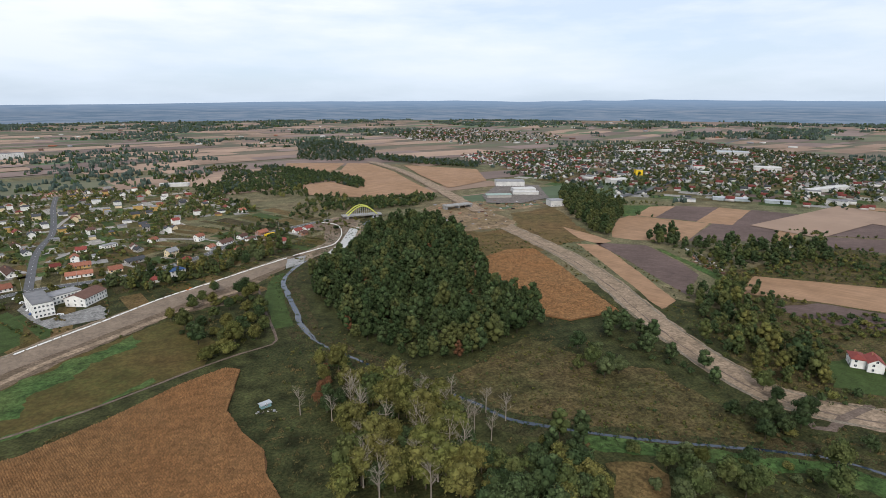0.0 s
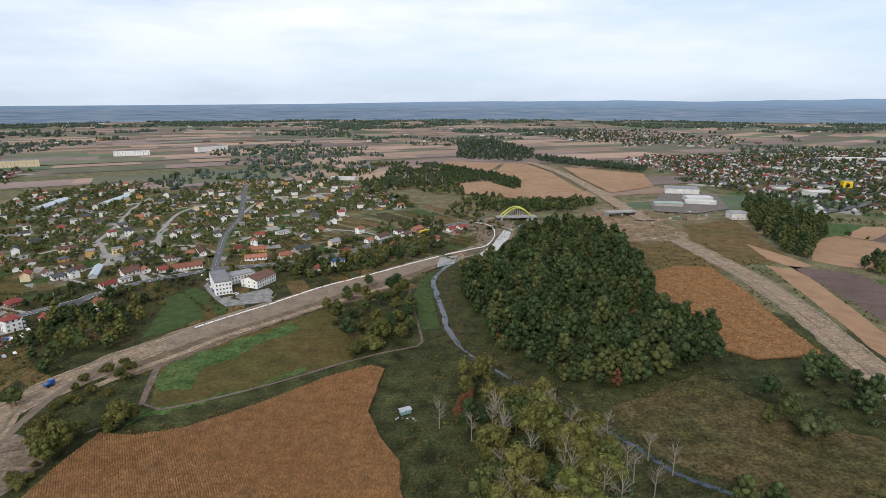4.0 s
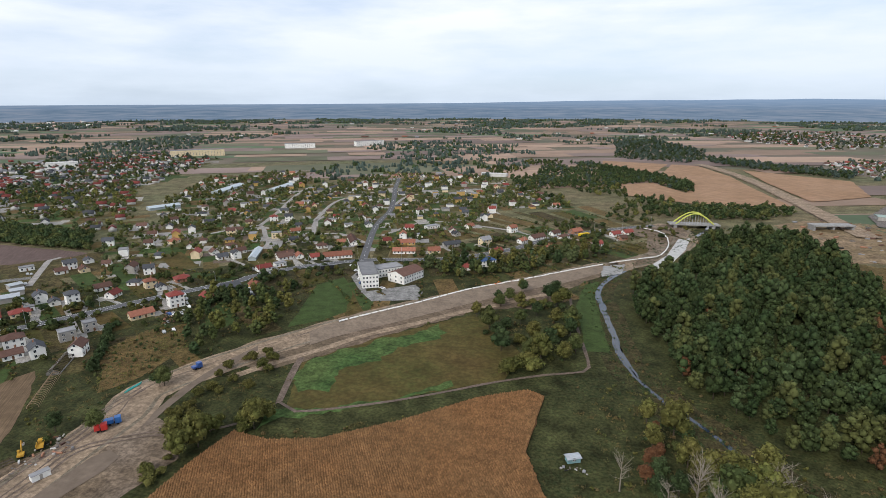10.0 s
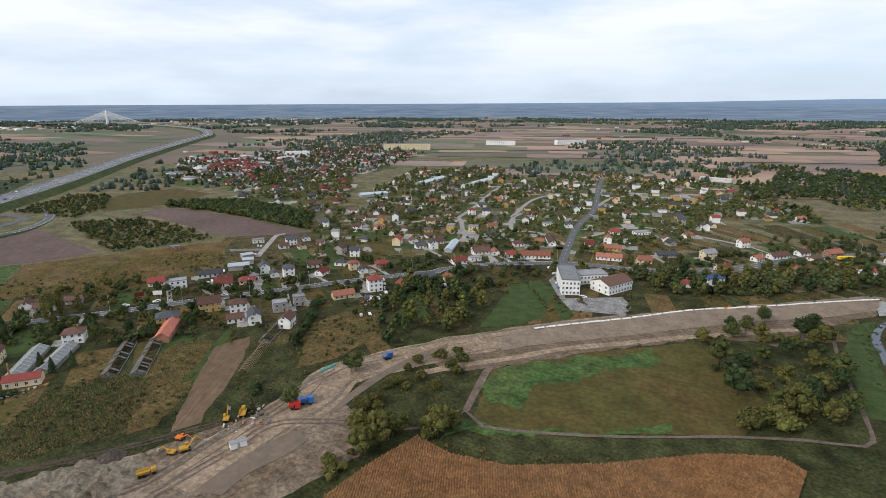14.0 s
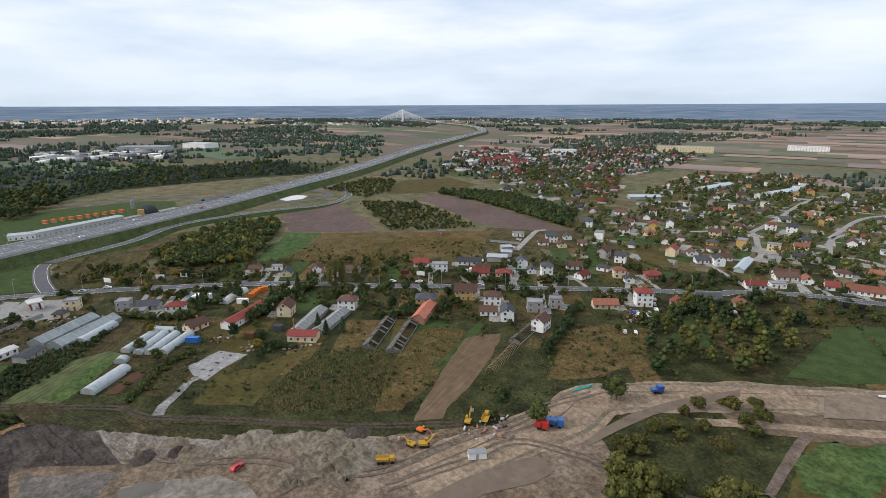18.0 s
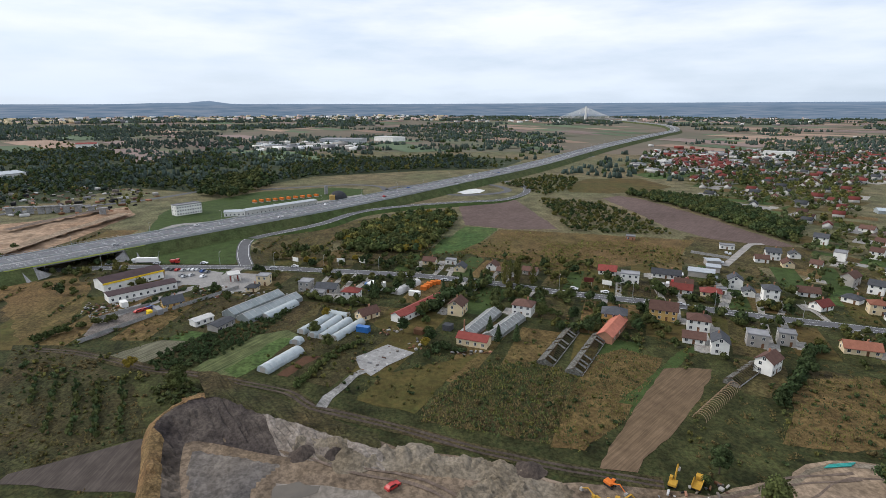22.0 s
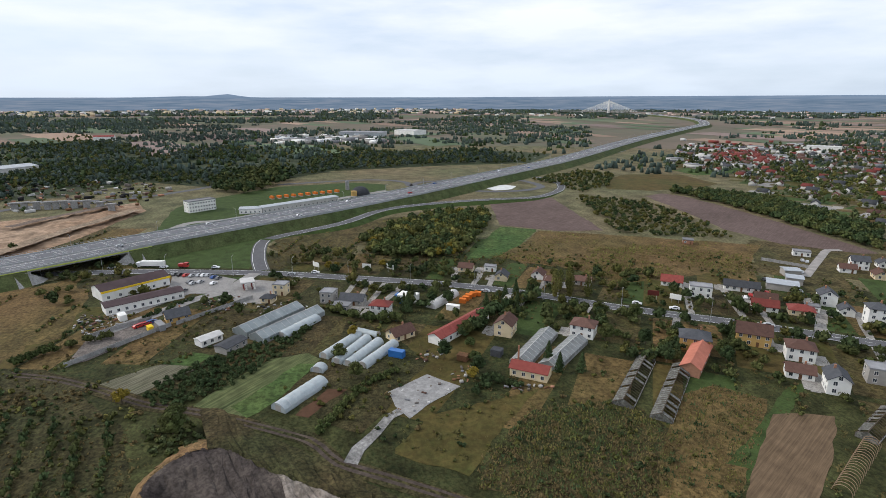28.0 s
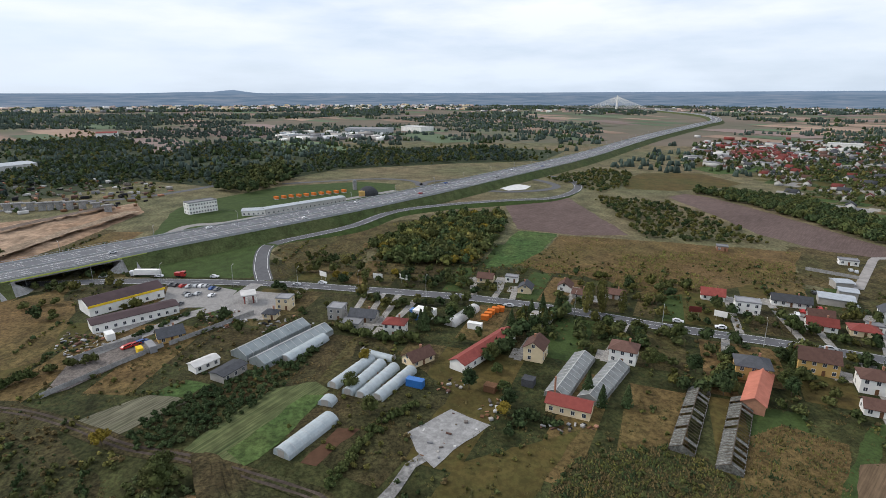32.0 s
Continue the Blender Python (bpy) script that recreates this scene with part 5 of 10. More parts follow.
# blocks of ploughed and harvested land in the east
EAST_BLOCKS = [
    (LUSH, "green strip field", [(489.5, 557.5), (534.0, 537.7), (456.0, 494.9), (436.8, 495.6)]),
    (STUBBLE, "tan harvested strip field", [(456.0, 494.9), (517.1, 535.9), (552.2, 524.9), (471.1, 476.6)]),
    (PLOUGH, "dark ploughed strip field", [(471.1, 476.6), (557.0, 527.5), (598.7, 495.0), (500.5, 437.8)]),
    (STUBBLE, "tan harvested strip field", [(498.7, 438.7), (599.4, 494.7), (619.6, 463.4), (517.9, 406.1)]),
    (PLOUGH, "dark ploughed strip field", [(517.9, 406.1), (624.5, 465.6), (658.7, 412.8), (571.5, 356.7)]),
    (STUBBLE, "tan harvested strip field", [(388.2, 453.9), (423.7, 486.4), (449.4, 497.8), (505.1, 425.3), (412.4, 370.7), (367.9, 395.7), (354.6, 415.1)]),
    (PLOUGH, "dark ploughed strip field", [(412.4, 370.7), (508.2, 424.0), (553.4, 374.1), (491.1, 335.8), (467.6, 348.8)]),
    (STUBBLE, "tan harvested strip field", [(492.1, 335.3), (549.2, 369.7), (566.1, 353.0), (515.7, 327.5)]),
    (PLOUGH, "dark ploughed field beyond the hedge", [(570.1, 330.6), (673.5, 386.7), (705.0, 329.8), (627.0, 288.7)]),
    (PLOUGH, "dark ploughed field beyond the hedge", [(564.4, 327.5), (621.4, 285.8), (559.3, 253.1), (520.4, 300.2)]),
]
for k, (soil, label, pts) in enumerate(EAST_BLOCKS):
    sheet("field", pts, 0.10 + 0.01 * k, soil, label, wobble=0.8)


# road markings: dashed centre and solid edges
def marking(name, pts, offset, width, z, dash=0.0, gap=0.0):
    line = offset_line(smooth_line(pts, 4.0), offset)
    bm = bmesh.new()
    run = 0.0
    for p, q in zip(line, line[1:]):
        d = (q - p).length
        if d < 1e-3:
            continue
        run += d
        if dash and run % (dash + gap) > dash:
            continue
        s = (q - p) / d
        side = Vector((-s.y, s.x, 0)) * width / 2
        bm.faces.new([bm.verts.new(c + Vector((0, 0, z))) for c in (p - side, q - side, q + side, p + side)])
    ob = new(name, mesh_of(name, bm, PAINT))
    return tagged(ob, "white painted road line", "marking", kind="structure")


marking("lane_marking", MAIN_ROAD, 0, 0.18, 0.215, 4.0, 8.0)
for side in (-3.6, 3.6):
    marking("edge_marking", MAIN_ROAD, side, 0.2, 0.215)
    marking("edge_marking", SLIP_ROAD, side * 0.95, 0.2, 0.235)
marking("lane_marking", HILL_ROAD, 0, 0.18, 0.255, 4.0, 8.0)

# maize in rows
def maize(name, poly, angle, spacing, label, seed, z=0.05, height=1.9):
    rng = np.random.default_rng(seed)
    c, s = math.cos(radians(angle)), math.sin(radians(angle))
    a = np.array(poly)
    u, v = a[:, 0] * c + a[:, 1] * s, -a[:, 0] * s + a[:, 1] * c
    vs, ts, n = [], [], 0
    step = 0.75 * spacing
    for row in np.arange(v.min(), v.max(), spacing):
        us = np.arange(u.min(), u.max(), step) + rng.uniform(-0.3, 0.3)
        bend = 2.0 * np.sin(us * 0.03)
        x, y = us * c - (row + bend) * s, us * s + (row + bend) * c
        for X, Y in zip(x[k := inside(poly, x, y)], y[k]):
            if noise.noise((X * 0.25, Y * 0.25, 1.0)) < -0.5:
                continue
            h, w, r = height * rng.uniform(0.72, 1.0), spacing * rng.uniform(0.36, 0.5), step * rng.uniform(0.5, 0.75)
            j = rng.uniform(-0.22, 0.22, 2)
            o = rng.uniform(-0.16, 0.16)
            low = height * 0.5
            p = [(-r, -w + o, low), (-r, w + o, low), (r, w + o, low), (r, -w + o, low), (j[0], j[1] + o, h)]
            vs.extend((X + q[0] * c - q[1] * s, Y + q[0] * s + q[1] * c, z + q[2]) for q in p)
            ts.extend(((n, n + 4, n + 1), (n + 1, n + 4, n + 2), (n + 2, n + 4, n + 3), (n + 3, n + 4, n)))
            n += 5
    edge = [(p[0], p[1]) for p in poly]                     # the standing crop's leafy flank
    bm = bmesh.new()
    lo, hi = [bm.verts.new((*p, 0.05)) for p in edge], [bm.verts.new((*p, z + height * 0.52)) for p in edge]
    for i in range(len(edge)):
        k = (i + 1) % len(edge)
        bm.faces.new((lo[i], lo[k], hi[k], hi[i]))
    bm.faces.new(hi)
    bmesh.ops.recalc_face_normals(bm, faces=bm.faces)
    tagged(new("maize_stand", mesh_of("maize_stand", bm, CORNLOW)), "dense brown stalks and leaves of the maize", "crop", kind="structure")
    proto = (np.array(vs), np.array(ts), np.zeros(len(ts), dtype=int))
    return joined(name, [proto], [(0, 0, 0, 0, 0, 1, 1)], [CORN], label, "crop")


sheet("field", CORN_NEAR, 0.06, mat("maize_soil", (0.165, 0.088, 0.042), (0.12, 0.066, 0.031), 1.0, 0.1, speck=0.2), "brown soil under ripe maize")
CORNLOW = mat("maize_stalks", (0.185, 0.098, 0.042), (0.130, 0.070, 0.031), 1.3, 0.06, mottle=0.2, speck=0.2)
maize("maize", CORN_NEAR, 112, 0.85, "dense ripe brown maize standing in rows", 3)
maize("maize", CORN_FAR, 118, 1.6, "ripe rusty-brown maize standing in rows", 4)

# ---- trees ----
def crown(seed, lobes, clumps, leaf, radius, height, low, core=0.72):
    """Leaf clumps round a few lobes, with dense dark hearts; returns vertices and triangles."""
    rng = np.random.default_rng(seed)
    vs, ts, n = [], [], 0
    centres = []
    spin = rng.uniform(0, 6.28)
    for i in range(lobes):
        f = (i + 0.5) / lobes
        a, wide = spin + 2.4 * i + rng.uniform(-0.5, 0.5), math.sin(math.pi * (0.18 + 0.74 * f)) ** 0.6
        size = radius * (0.56 - 0.16 * f) * rng.uniform(0.75, 1.15) * (1.25 if lobes < 5 else 1.0)
        r = radius * 0.62 * wide * rng.uniform(0.55, 1.1) * (0.25 if i == lobes - 1 else 1.0)
        z = low + size * 0.7 + (height - low - size * 1.5) * (0.92 * f + rng.uniform(0, 0.08))
        centres.append((r * math.cos(a), r * math.sin(a), z, size))
    bm = bmesh.new()
    for x, y, z, s in centres:
        bmesh.ops.create_icosphere(bm, subdivisions=1, radius=s * core, matrix=Matrix.Translation((x, y, z)) @ Matrix.Diagonal((1, 1, 0.95, 1)))
    v, t, _ = proto_of(bm)
    v = v + rng.normal(0, radius * 0.03, v.shape)
    vs.append(v)
    ts.append(t)
    n += len(v)
    weight = np.array([c[3] ** 2 for c in centres])
    pick = rng.choice(lobes, clumps, p=weight / weight.sum())
    for k in pick:
        x, y, z, s = centres[k]
        d = rng.normal(size=3)
        d /= np.linalg.norm(d)
        if d[2] < -0.35:
            d[2] *= -1
        p = np.array([x, y, z]) + d * s * rng.uniform(0.72, 1.08) * np.array([1, 1, 0.95])
        nrm = d + rng.normal(0, 0.4, 3)
        nrm /= np.linalg.norm(nrm)
        u = np.cross(nrm, rng.normal(size=3))
        u /= np.linalg.norm(u)
        w = np.cross(nrm, u)
        q = leaf * rng.uniform(0.6, 1.3)
        fold = nrm * q * 0.4
        vs.append(np.array([p + u * q + fold, p + w * q * 0.75, p - u * q + fold, p - w * q * 0.75]))
        ts.append(np.array([[0, 1, 3], [1, 2, 3]]) + n)
        n += 4
    return np.concatenate(vs), np.concatenate(ts)


def trunk_mesh(seed, height, r, limbs, spread, fork=0.35, sides=6, twigs=0):
    rng = random.Random(seed)
    bm = bmesh.new()
    top = Vector((rng.uniform(-0.3, 0.3), rng.uniform(-0.3, 0.3), height * 0.8))
    tube(bm, (0, 0, -0.3), (top.x * 0.4, top.y * 0.4, height * 0.4), r, r * 0.7, sides)
    tube(bm, (top.x * 0.4, top.y * 0.4, height * 0.39), top, r * 0.7, r * 0.2, sides)
    for i in range(limbs):
        z = height * rng.uniform(fork, 0.75)
        a = i * 2.4 + rng.uniform(-0.4, 0.4)
        e = Vector((math.cos(a) * spread * rng.uniform(0.5, 0.9), math.sin(a) * spread * rng.uniform(0.5, 0.9), z + height * rng.uniform(0.12, 0.3)))
        s = Vector((top.x * z / height, top.y * z / height, z))
        tube(bm, s, e, r * 0.35, r * 0.1, 5)
        for _ in range(twigs):
            k = s.lerp(e, rng.uniform(0.35, 0.95))
            tube(bm, k, k + Vector((rng.uniform(-1, 1), rng.uniform(-1, 1), rng.uniform(0.3, 1.2))) * height * 0.1, r * 0.1, r * 0.04, 3)
    return bm


def mesh_from(name, v, t, *materials):
    me = bpy.data.meshes.new(name)
    me.from_pydata(v.tolist(), [], t.tolist())
    for m in materials:
        me.materials.append(m)
    return me


KINDS = {}


def tree_kind(key, seed, height, radius, low, lobes, clumps, leaf, material, r=0.25, name="tree"):
    v, t = crown(seed, lobes, clumps, leaf, radius, height, low)
    KINDS[key] = (name, mesh_of("trunk", trunk_mesh(seed, height, r, 5, radius * 0.7), BARK), mesh_from("crown", v, t, material))


for i in range(3):
    tree_kind(f"broad{i}", 10 + i, 12.0, 5.2, 2.2, 12 + i, 820, 0.42, LEAF)
    tree_kind(f"olive{i}", 20 + i, 13.0, 4.6, 2.5, 13 + i, 820, 0.42, LEAFOLIVE)
    tree_kind(f"dark{i}", 30 + i, 11.0, 4.6, 2.0, 12, 760, 0.42, LEAFDARK)
    tree_kind(f"bush{i}", 40 + i, 3.4, 2.4, 0.3, 6, 420, 0.3, LEAF, 0.1, "bush")
    tree_kind(f"olivebush{i}", 45 + i, 3.8, 2.8, 0.3, 7, 460, 0.31, LEAFOLIVE, 0.1, "bush")
tree_kind("gold0", 51, 7.0, 3.4, 1.0, 6, 600, 0.36, LEAFGOLD)
tree_kind("rust0", 52, 9.0, 3.8, 1.8, 6, 600, 0.38, LEAFRUST)


def slim_crown(seed, height, radius, low, clumps, leaf, power):
    """A poplar or a conifer: clumps round one tall axis."""
    rng = np.random.default_rng(seed)
    vs, ts, n = [], [], 0
    bm = bmesh.new()
    bmesh.ops.create_cone(bm, segments=7, radius1=radius * 0.6, radius2=radius * 0.1, depth=(height - low) * 0.9, matrix=Matrix.Translation((0, 0, low + (height - low) * 0.45)))
    v, t, _ = proto_of(bm)
    vs.append(v), ts.append(t)
    n = len(v)
    for _ in range(clumps):
        f = rng.uniform(0, 1)
        rad = radius * ((1 - f) ** power if power else (4 * f * (1 - f)) ** 0.5 * 0.95 + 0.08) * rng.uniform(0.75, 1.1)
        a = rng.uniform(0, 2 * math.pi)
        p = np.array([math.cos(a) * rad, math.sin(a) * rad, low + f * (height - low)])
        nrm = np.array([math.cos(a), math.sin(a), 0.5]) + rng.normal(0, 0.4, 3)
        nrm /= np.linalg.norm(nrm)
        u = np.cross(nrm, rng.normal(size=3))
        u /= np.linalg.norm(u)
        w = np.cross(nrm, u)
        q = leaf * rng.uniform(0.6, 1.2)
        vs.append(np.array([p + u * q, p - u * q * 0.6 + w * q * 0.8, p - u * q * 0.6 - w * q * 0.8, p + nrm * q * 0.4]))
        ts.append(np.array([[0, 1, 3], [1, 2, 3], [2, 0, 3]]) + n)
        n += 4
    return np.concatenate(vs), np.concatenate(ts)


KINDS["poplar"] = ("poplar_tree", mesh_of("trunk", trunk_mesh(61, 12, 0.22, 3, 0.8), BARK), mesh_from("crown", *slim_crown(61, 14.0, 2.0, 0.8, 420, 0.5, 0), LEAFOLIVE))
KINDS["spruce"] = ("conifer_tree", mesh_of("trunk", trunk_mesh(62, 8, 0.16, 0, 0.5), BARK), mesh_from("crown", *slim_crown(62, 9.0, 2.2, 0.4, 380, 0.45, 0.85), LEAFDARK))
TREE_LABEL = {"broad": "leafy green deciduous tree with a rounded crown", "olive": "tall deciduous tree with olive-yellow autumn leaves", "dark": "dense dark green deciduous tree",
              "bush": "low rounded green bush", "olivebush": "rounded bush turning olive-yellow", "gold": "small tree with yellow autumn leaves",
              "rust": "small tree with rust-red leaves", "poplar": "slim upright poplar tree", "spruce": "dark green pointed conifer"}
rng_tree = random.Random(5)


def tree(kind, x, y, scale=1.0, group=""):
    name, trunk, leaves = KINDS[kind]
    s = scale * rng_tree.uniform(0.9, 1.1)
    ob = thing(name, TREE_LABEL[kind.rstrip("0123456789")], "bush" if name == "bush" else "tree", group=group)
    ob.matrix_basis = pose(x, y, 0, 0, 0, rng_tree.uniform(0, 360)) @ Matrix.Diagonal((s, s, s * rng_tree.uniform(0.9, 1.1), 1))
    part("trunk", trunk, None, ob)
    part("crown", leaves, None, ob)
    return ob


def protos_from(keys):
    """Trunk and crown of each kind as one triangle mesh: trunk in the first slot."""
    out = []
    for k in keys:
        vv, tt, mm, n = [], [], [], 0
        for slot, me in enumerate(KINDS[k][1:]):
            v = np.empty(len(me.vertices) * 3)
            me.vertices.foreach_get("co", v)
            me.calc_loop_triangles()
            t = np.empty(len(me.loop_triangles) * 3, dtype=np.int32)
            me.loop_triangles.foreach_get("vertices", t)
            vv.append(v.reshape(-1, 3)), tt.append(t.reshape(-1, 3) + n), mm.append(np.full(len(t) // 3, slot))
            n += len(vv[-1])
        out.append((np.concatenate(vv), np.concatenate(tt), np.concatenate(mm)))
    return out


def low_protos(seed, count, height, radius, leaf, clumps, lobes=4):
    out = []
    for i in range(count):
        v, t = crown(seed + i, lobes, clumps, leaf, radius, height, height * 0.12, 0.8)
        out.append((v, t, np.zeros(len(t), dtype=int)))
    return out


def grove(name, poly, spacing, keys, material, label, size=(0.8, 1.2), seed=1, category="woodland", skip=0.0, tall=(0.85, 1.2)):
    rng = np.random.default_rng(seed)
    tints = material if isinstance(material, (list, tuple)) else [material]
    protos = [(v, t, m * (1 + k)) for k in range(len(tints)) for v, t, m in protos_from(keys)]
    places = [(int(rng.integers(len(protos))), x, y, 0.0, rng.uniform(0, 6.28), rng.uniform(*size), rng.uniform(*tall))
              for x, y in scatter(poly, spacing, seed) if rng.uniform() >= skip]
    return joined(name, protos, places, [BARK, *tints], label, category) if places else None




def tuft_protos(seed, count):
    """A ragged tuft: a few leaning blades with no heart."""
    out = []
    for i in range(count):
        q = np.random.default_rng(seed + i)
        vs, ts = [], []
        for k in range(9):
            p = np.array([*q.normal(0, 0.75, 2), 0.0])
            w, h, a = q.uniform(0.25, 0.5), q.uniform(0.5, 1.3), q.uniform(0, 6.28)
            for j in range(3):
                vs.append(p + np.array([w * math.cos(a + j * 2.09), w * math.sin(a + j * 2.09), 0]))
            vs.append(p + np.array([*q.normal(0, 0.3, 2), h]))
            ts += [(4 * k, 4 * k + 1, 4 * k + 3), (4 * k + 1, 4 * k + 2, 4 * k + 3), (4 * k + 2, 4 * k, 4 * k + 3)]
        out.append((np.array(vs), np.array(ts), np.zeros(len(ts), dtype=int)))
    return out


TUSS = tuft_protos(120, 6)
THICKET = low_protos(70, 4, 5.0, 2.8, 0.68, 72)
FINETREES = low_protos(84, 5, 9.0, 4.0, 1.15, 22, 3)
SHRUBLETS = low_protos(95, 5, 1.1, 0.95, 0.3, 16, 2)


def thicket(name, poly, spacing, material, label, size=(0.6, 1.3), seed=1, protos=None, category="shrubs", skip=0.0, clump=0.0, avoid=()):
    rng = np.random.default_rng(seed)
    tints = material if isinstance(material, (list, tuple)) else [material]
    protos = [(v, t, m + k) for k in range(len(tints)) for v, t, m in (protos or THICKET)]
    places = []
    for x, y in scatter(poly, spacing, seed):
        if rng.uniform() < skip or (clump and noise.noise((x * clump, y * clump, seed * 7.1)) < 0.02) or any(inside(q, x, y) for q in avoid):
            continue
        places.append((int(rng.integers(len(protos))), x, y, -0.2, rng.uniform(0, 6.28), rng.uniform(*size), rng.uniform(0.8, 1.2)))
    return joined(name, protos, places, tints, label, category) if places else None

# ---- houses ----
TILEBLUE = mat("blue_roof_tile", (0.06, 0.10, 0.20), (0.045, 0.08, 0.16), 1.5, 0.15)
NAMES = {"white_render": "white", "cream_render": "cream", "ochre_render": "ochre", "grey_render": "grey", "reddish_brick": "brick-red", "red_roof_tile": "red", "faded_orange_tile": "faded orange",
         "brown_roof_tile": "brown", "dark_grey_roof": "dark grey", "grey_felt_roof": "grey", "blue_roof_tile": "blue"}
WINDOW = boxed(-0.55, -0.03, 0, 0.55, 0.03, 1.3)
WINDOW_MESH = mesh_of("pane", WINDOW, PANE)
FRAME_BM = bmesh.new()
for fx0, fz0, fx1, fz1 in ((-0.63, -0.08, 0.63, 0), (-0.63, 1.3, 0.63, 1.38), (-0.63, 0, -0.55, 1.3), (0.55, 0, 0.63, 1.3), (-0.03, 0, 0.03, 1.3)):
    box(FRAME_BM, fx0, -0.05, fz0, fx1, 0.05, fz1)
FRAME_MESH = mesh_of("window", FRAME_BM, WHITE)
DOOR_MESH = mesh_of("door", boxed(-0.5, -0.05, 0, 0.5, 0.05, 2.05, bevel=0.02), DOORWOOD)
CHIMNEY_BM = boxed(-0.3, -0.3, -1.2, 0.3, 0.3, 0.9)
box(CHIMNEY_BM, -0.36, -0.36, 0.9, 0.36, 0.36, 1.02)
CHIMNEY_MESH = mesh_of("chimney", CHIMNEY_BM, BRICKWALL)
ROOFS = {}


def roof_mesh(kind, length, width, material, pitch):
    key = (kind, length, width, material.name, pitch)
    if key in ROOFS:
        return ROOFS[key]
    a, b, o, t = length / 2, width / 2, 0.5, 0.22
    rise = (b + o) * pitch
    if kind == "flat":
        bm = boxed(-a - 0.15, -b - 0.15, 0, a + 0.15, b + 0.15, 0.3)
        box(bm, -a - 0.15, -b - 0.15, 0.3, -a + 0.1, b + 0.15, 0.55)
        box(bm, a - 0.1, -b - 0.15, 0.3, a + 0.15, b + 0.15, 0.55)
        box(bm, -a + 0.1, -b - 0.15, 0.3, a - 0.1, -b + 0.1, 0.55)
        box(bm, -a + 0.1, b - 0.1, 0.3, a - 0.1, b + 0.15, 0.55)
    elif kind == "gable":
        low = -o * pitch
        bm = extruded([(-b - o, low), (0, rise + low), (b + o, low), (b + o, low + t), (0, rise + low + t * 1.25), (-b - o, low + t)], -a - o, a + o)
    else:
        bm = bmesh.new()
        low = -o * pitch
        ridge = max(0.3, a - b)
        lower = [bm.verts.new((x, y, low)) for x, y in ((-a - o, -b - o), (a + o, -b - o), (a + o, b + o), (-a - o, b + o))]
        eave = [bm.verts.new((v.co.x, v.co.y, low + t)) for v in lower]
        r0, r1 = bm.verts.new((-ridge, 0, rise + low + t)), bm.verts.new((ridge, 0, rise + low + t))
        bm.faces.new(lower[::-1])
        for i in range(4):
            bm.faces.new((lower[i], lower[(i + 1) % 4], eave[(i + 1) % 4], eave[i]))
        bm.faces.new((eave[0], eave[1], r1, r0))
        bm.faces.new((eave[1], eave[2], r1))
        bm.faces.new((eave[2], eave[3], r0, r1))
        bm.faces.new((eave[3], eave[0], r0))
    ROOFS[key] = mesh_of("roof", bm, material)
    return ROOFS[key]


WALLS = {}


def wall_mesh(kind, length, width, height, material, pitch):
    key = (kind == "gable", length, width, height, material.name, pitch)
    if key not in WALLS:
        a, b = length / 2, width / 2
        top = [(0, height + b * pitch - 0.02)] if kind == "gable" else []
        WALLS[key] = mesh_of("wall", extruded([(-b, -0.3), (b, -0.3), (b, height), *top, (-b, height)], -a, a), material)
    return WALLS[key]


HOUSE_SPOTS = []


def house(x, y, turn, length, width, floors, wall, roof, kind, detail=2, group=""):
    length, width = round(length * 0.9, 2), round(width * 0.9, 2)
    h = 2.6 * floors + (0.1 if kind != "flat" else 0.2)
    pitch = 0.0 if kind == "flat" else (0.5 if kind == "hip" else 0.68)
    look_name = f"{NAMES[wall.name]} {('single-storey', 'two-storey', 'three-storey')[floors - 1]} house with a {NAMES[roof.name]} {'flat' if kind == 'flat' else 'hipped' if kind == 'hip' else 'gabled'} roof"
    ob = thing("house", look_name, "house", pose(x, y, 0, 0, 0, turn), group=group)
    part("wall", wall_mesh(kind, length, width, h, wall, pitch), None, ob)
    r = part("roof", roof_mesh(kind, length, width, roof, pitch), None, ob)
    r.location.z = h
    HOUSE_SPOTS.append((x, y, max(length, width) * 0.5 + 3))
    if kind != "flat":
        c = part("chimney", CHIMNEY_MESH, None, ob)
        c.location = (length * 0.18, width * 0.12, h + (width / 2 - width * 0.12) * pitch + 0.5)
    if not detail:
        return ob
    a, b = length / 2, width / 2
    for f in range(floors):
        z = 0.9 + 2.65 * f
        n = max(2, int(length // (2.8 if detail > 1 else 4.5)))
        for side in (-1, 1):
            for i in range(n):
                u = -a + length * (i + 0.5) / n
                if f == 0 and side == -1 and i == n // 2:
                    d = part("door", DOOR_MESH, None, ob)
                    d.location = (u, -b - 0.01, 0.05)
                    continue
                w = part("window", FRAME_MESH, None, ob)
                w.location = (u, side * (b + 0.01), z)
                if detail > 1:
                    part("pane", WINDOW_MESH, None, w)
                else:
                    w.data = WINDOW_MESH
            if detail > 1:
                w = part("window", FRAME_MESH, None, ob)
                w.matrix_basis = pose(side * (a + 0.01), width * 0.18, z, 0, 0, 90)
                part("pane", WINDOW_MESH, None, w)
    if kind == "gable" and detail > 1:
        for side in (-1, 1):
            w = part("window", FRAME_MESH, None, ob)
            w.matrix_basis = pose(side * (a + 0.01), 0, h + 0.3, 0, 0, 90)
            part("pane", WINDOW_MESH, None, w)
    return ob


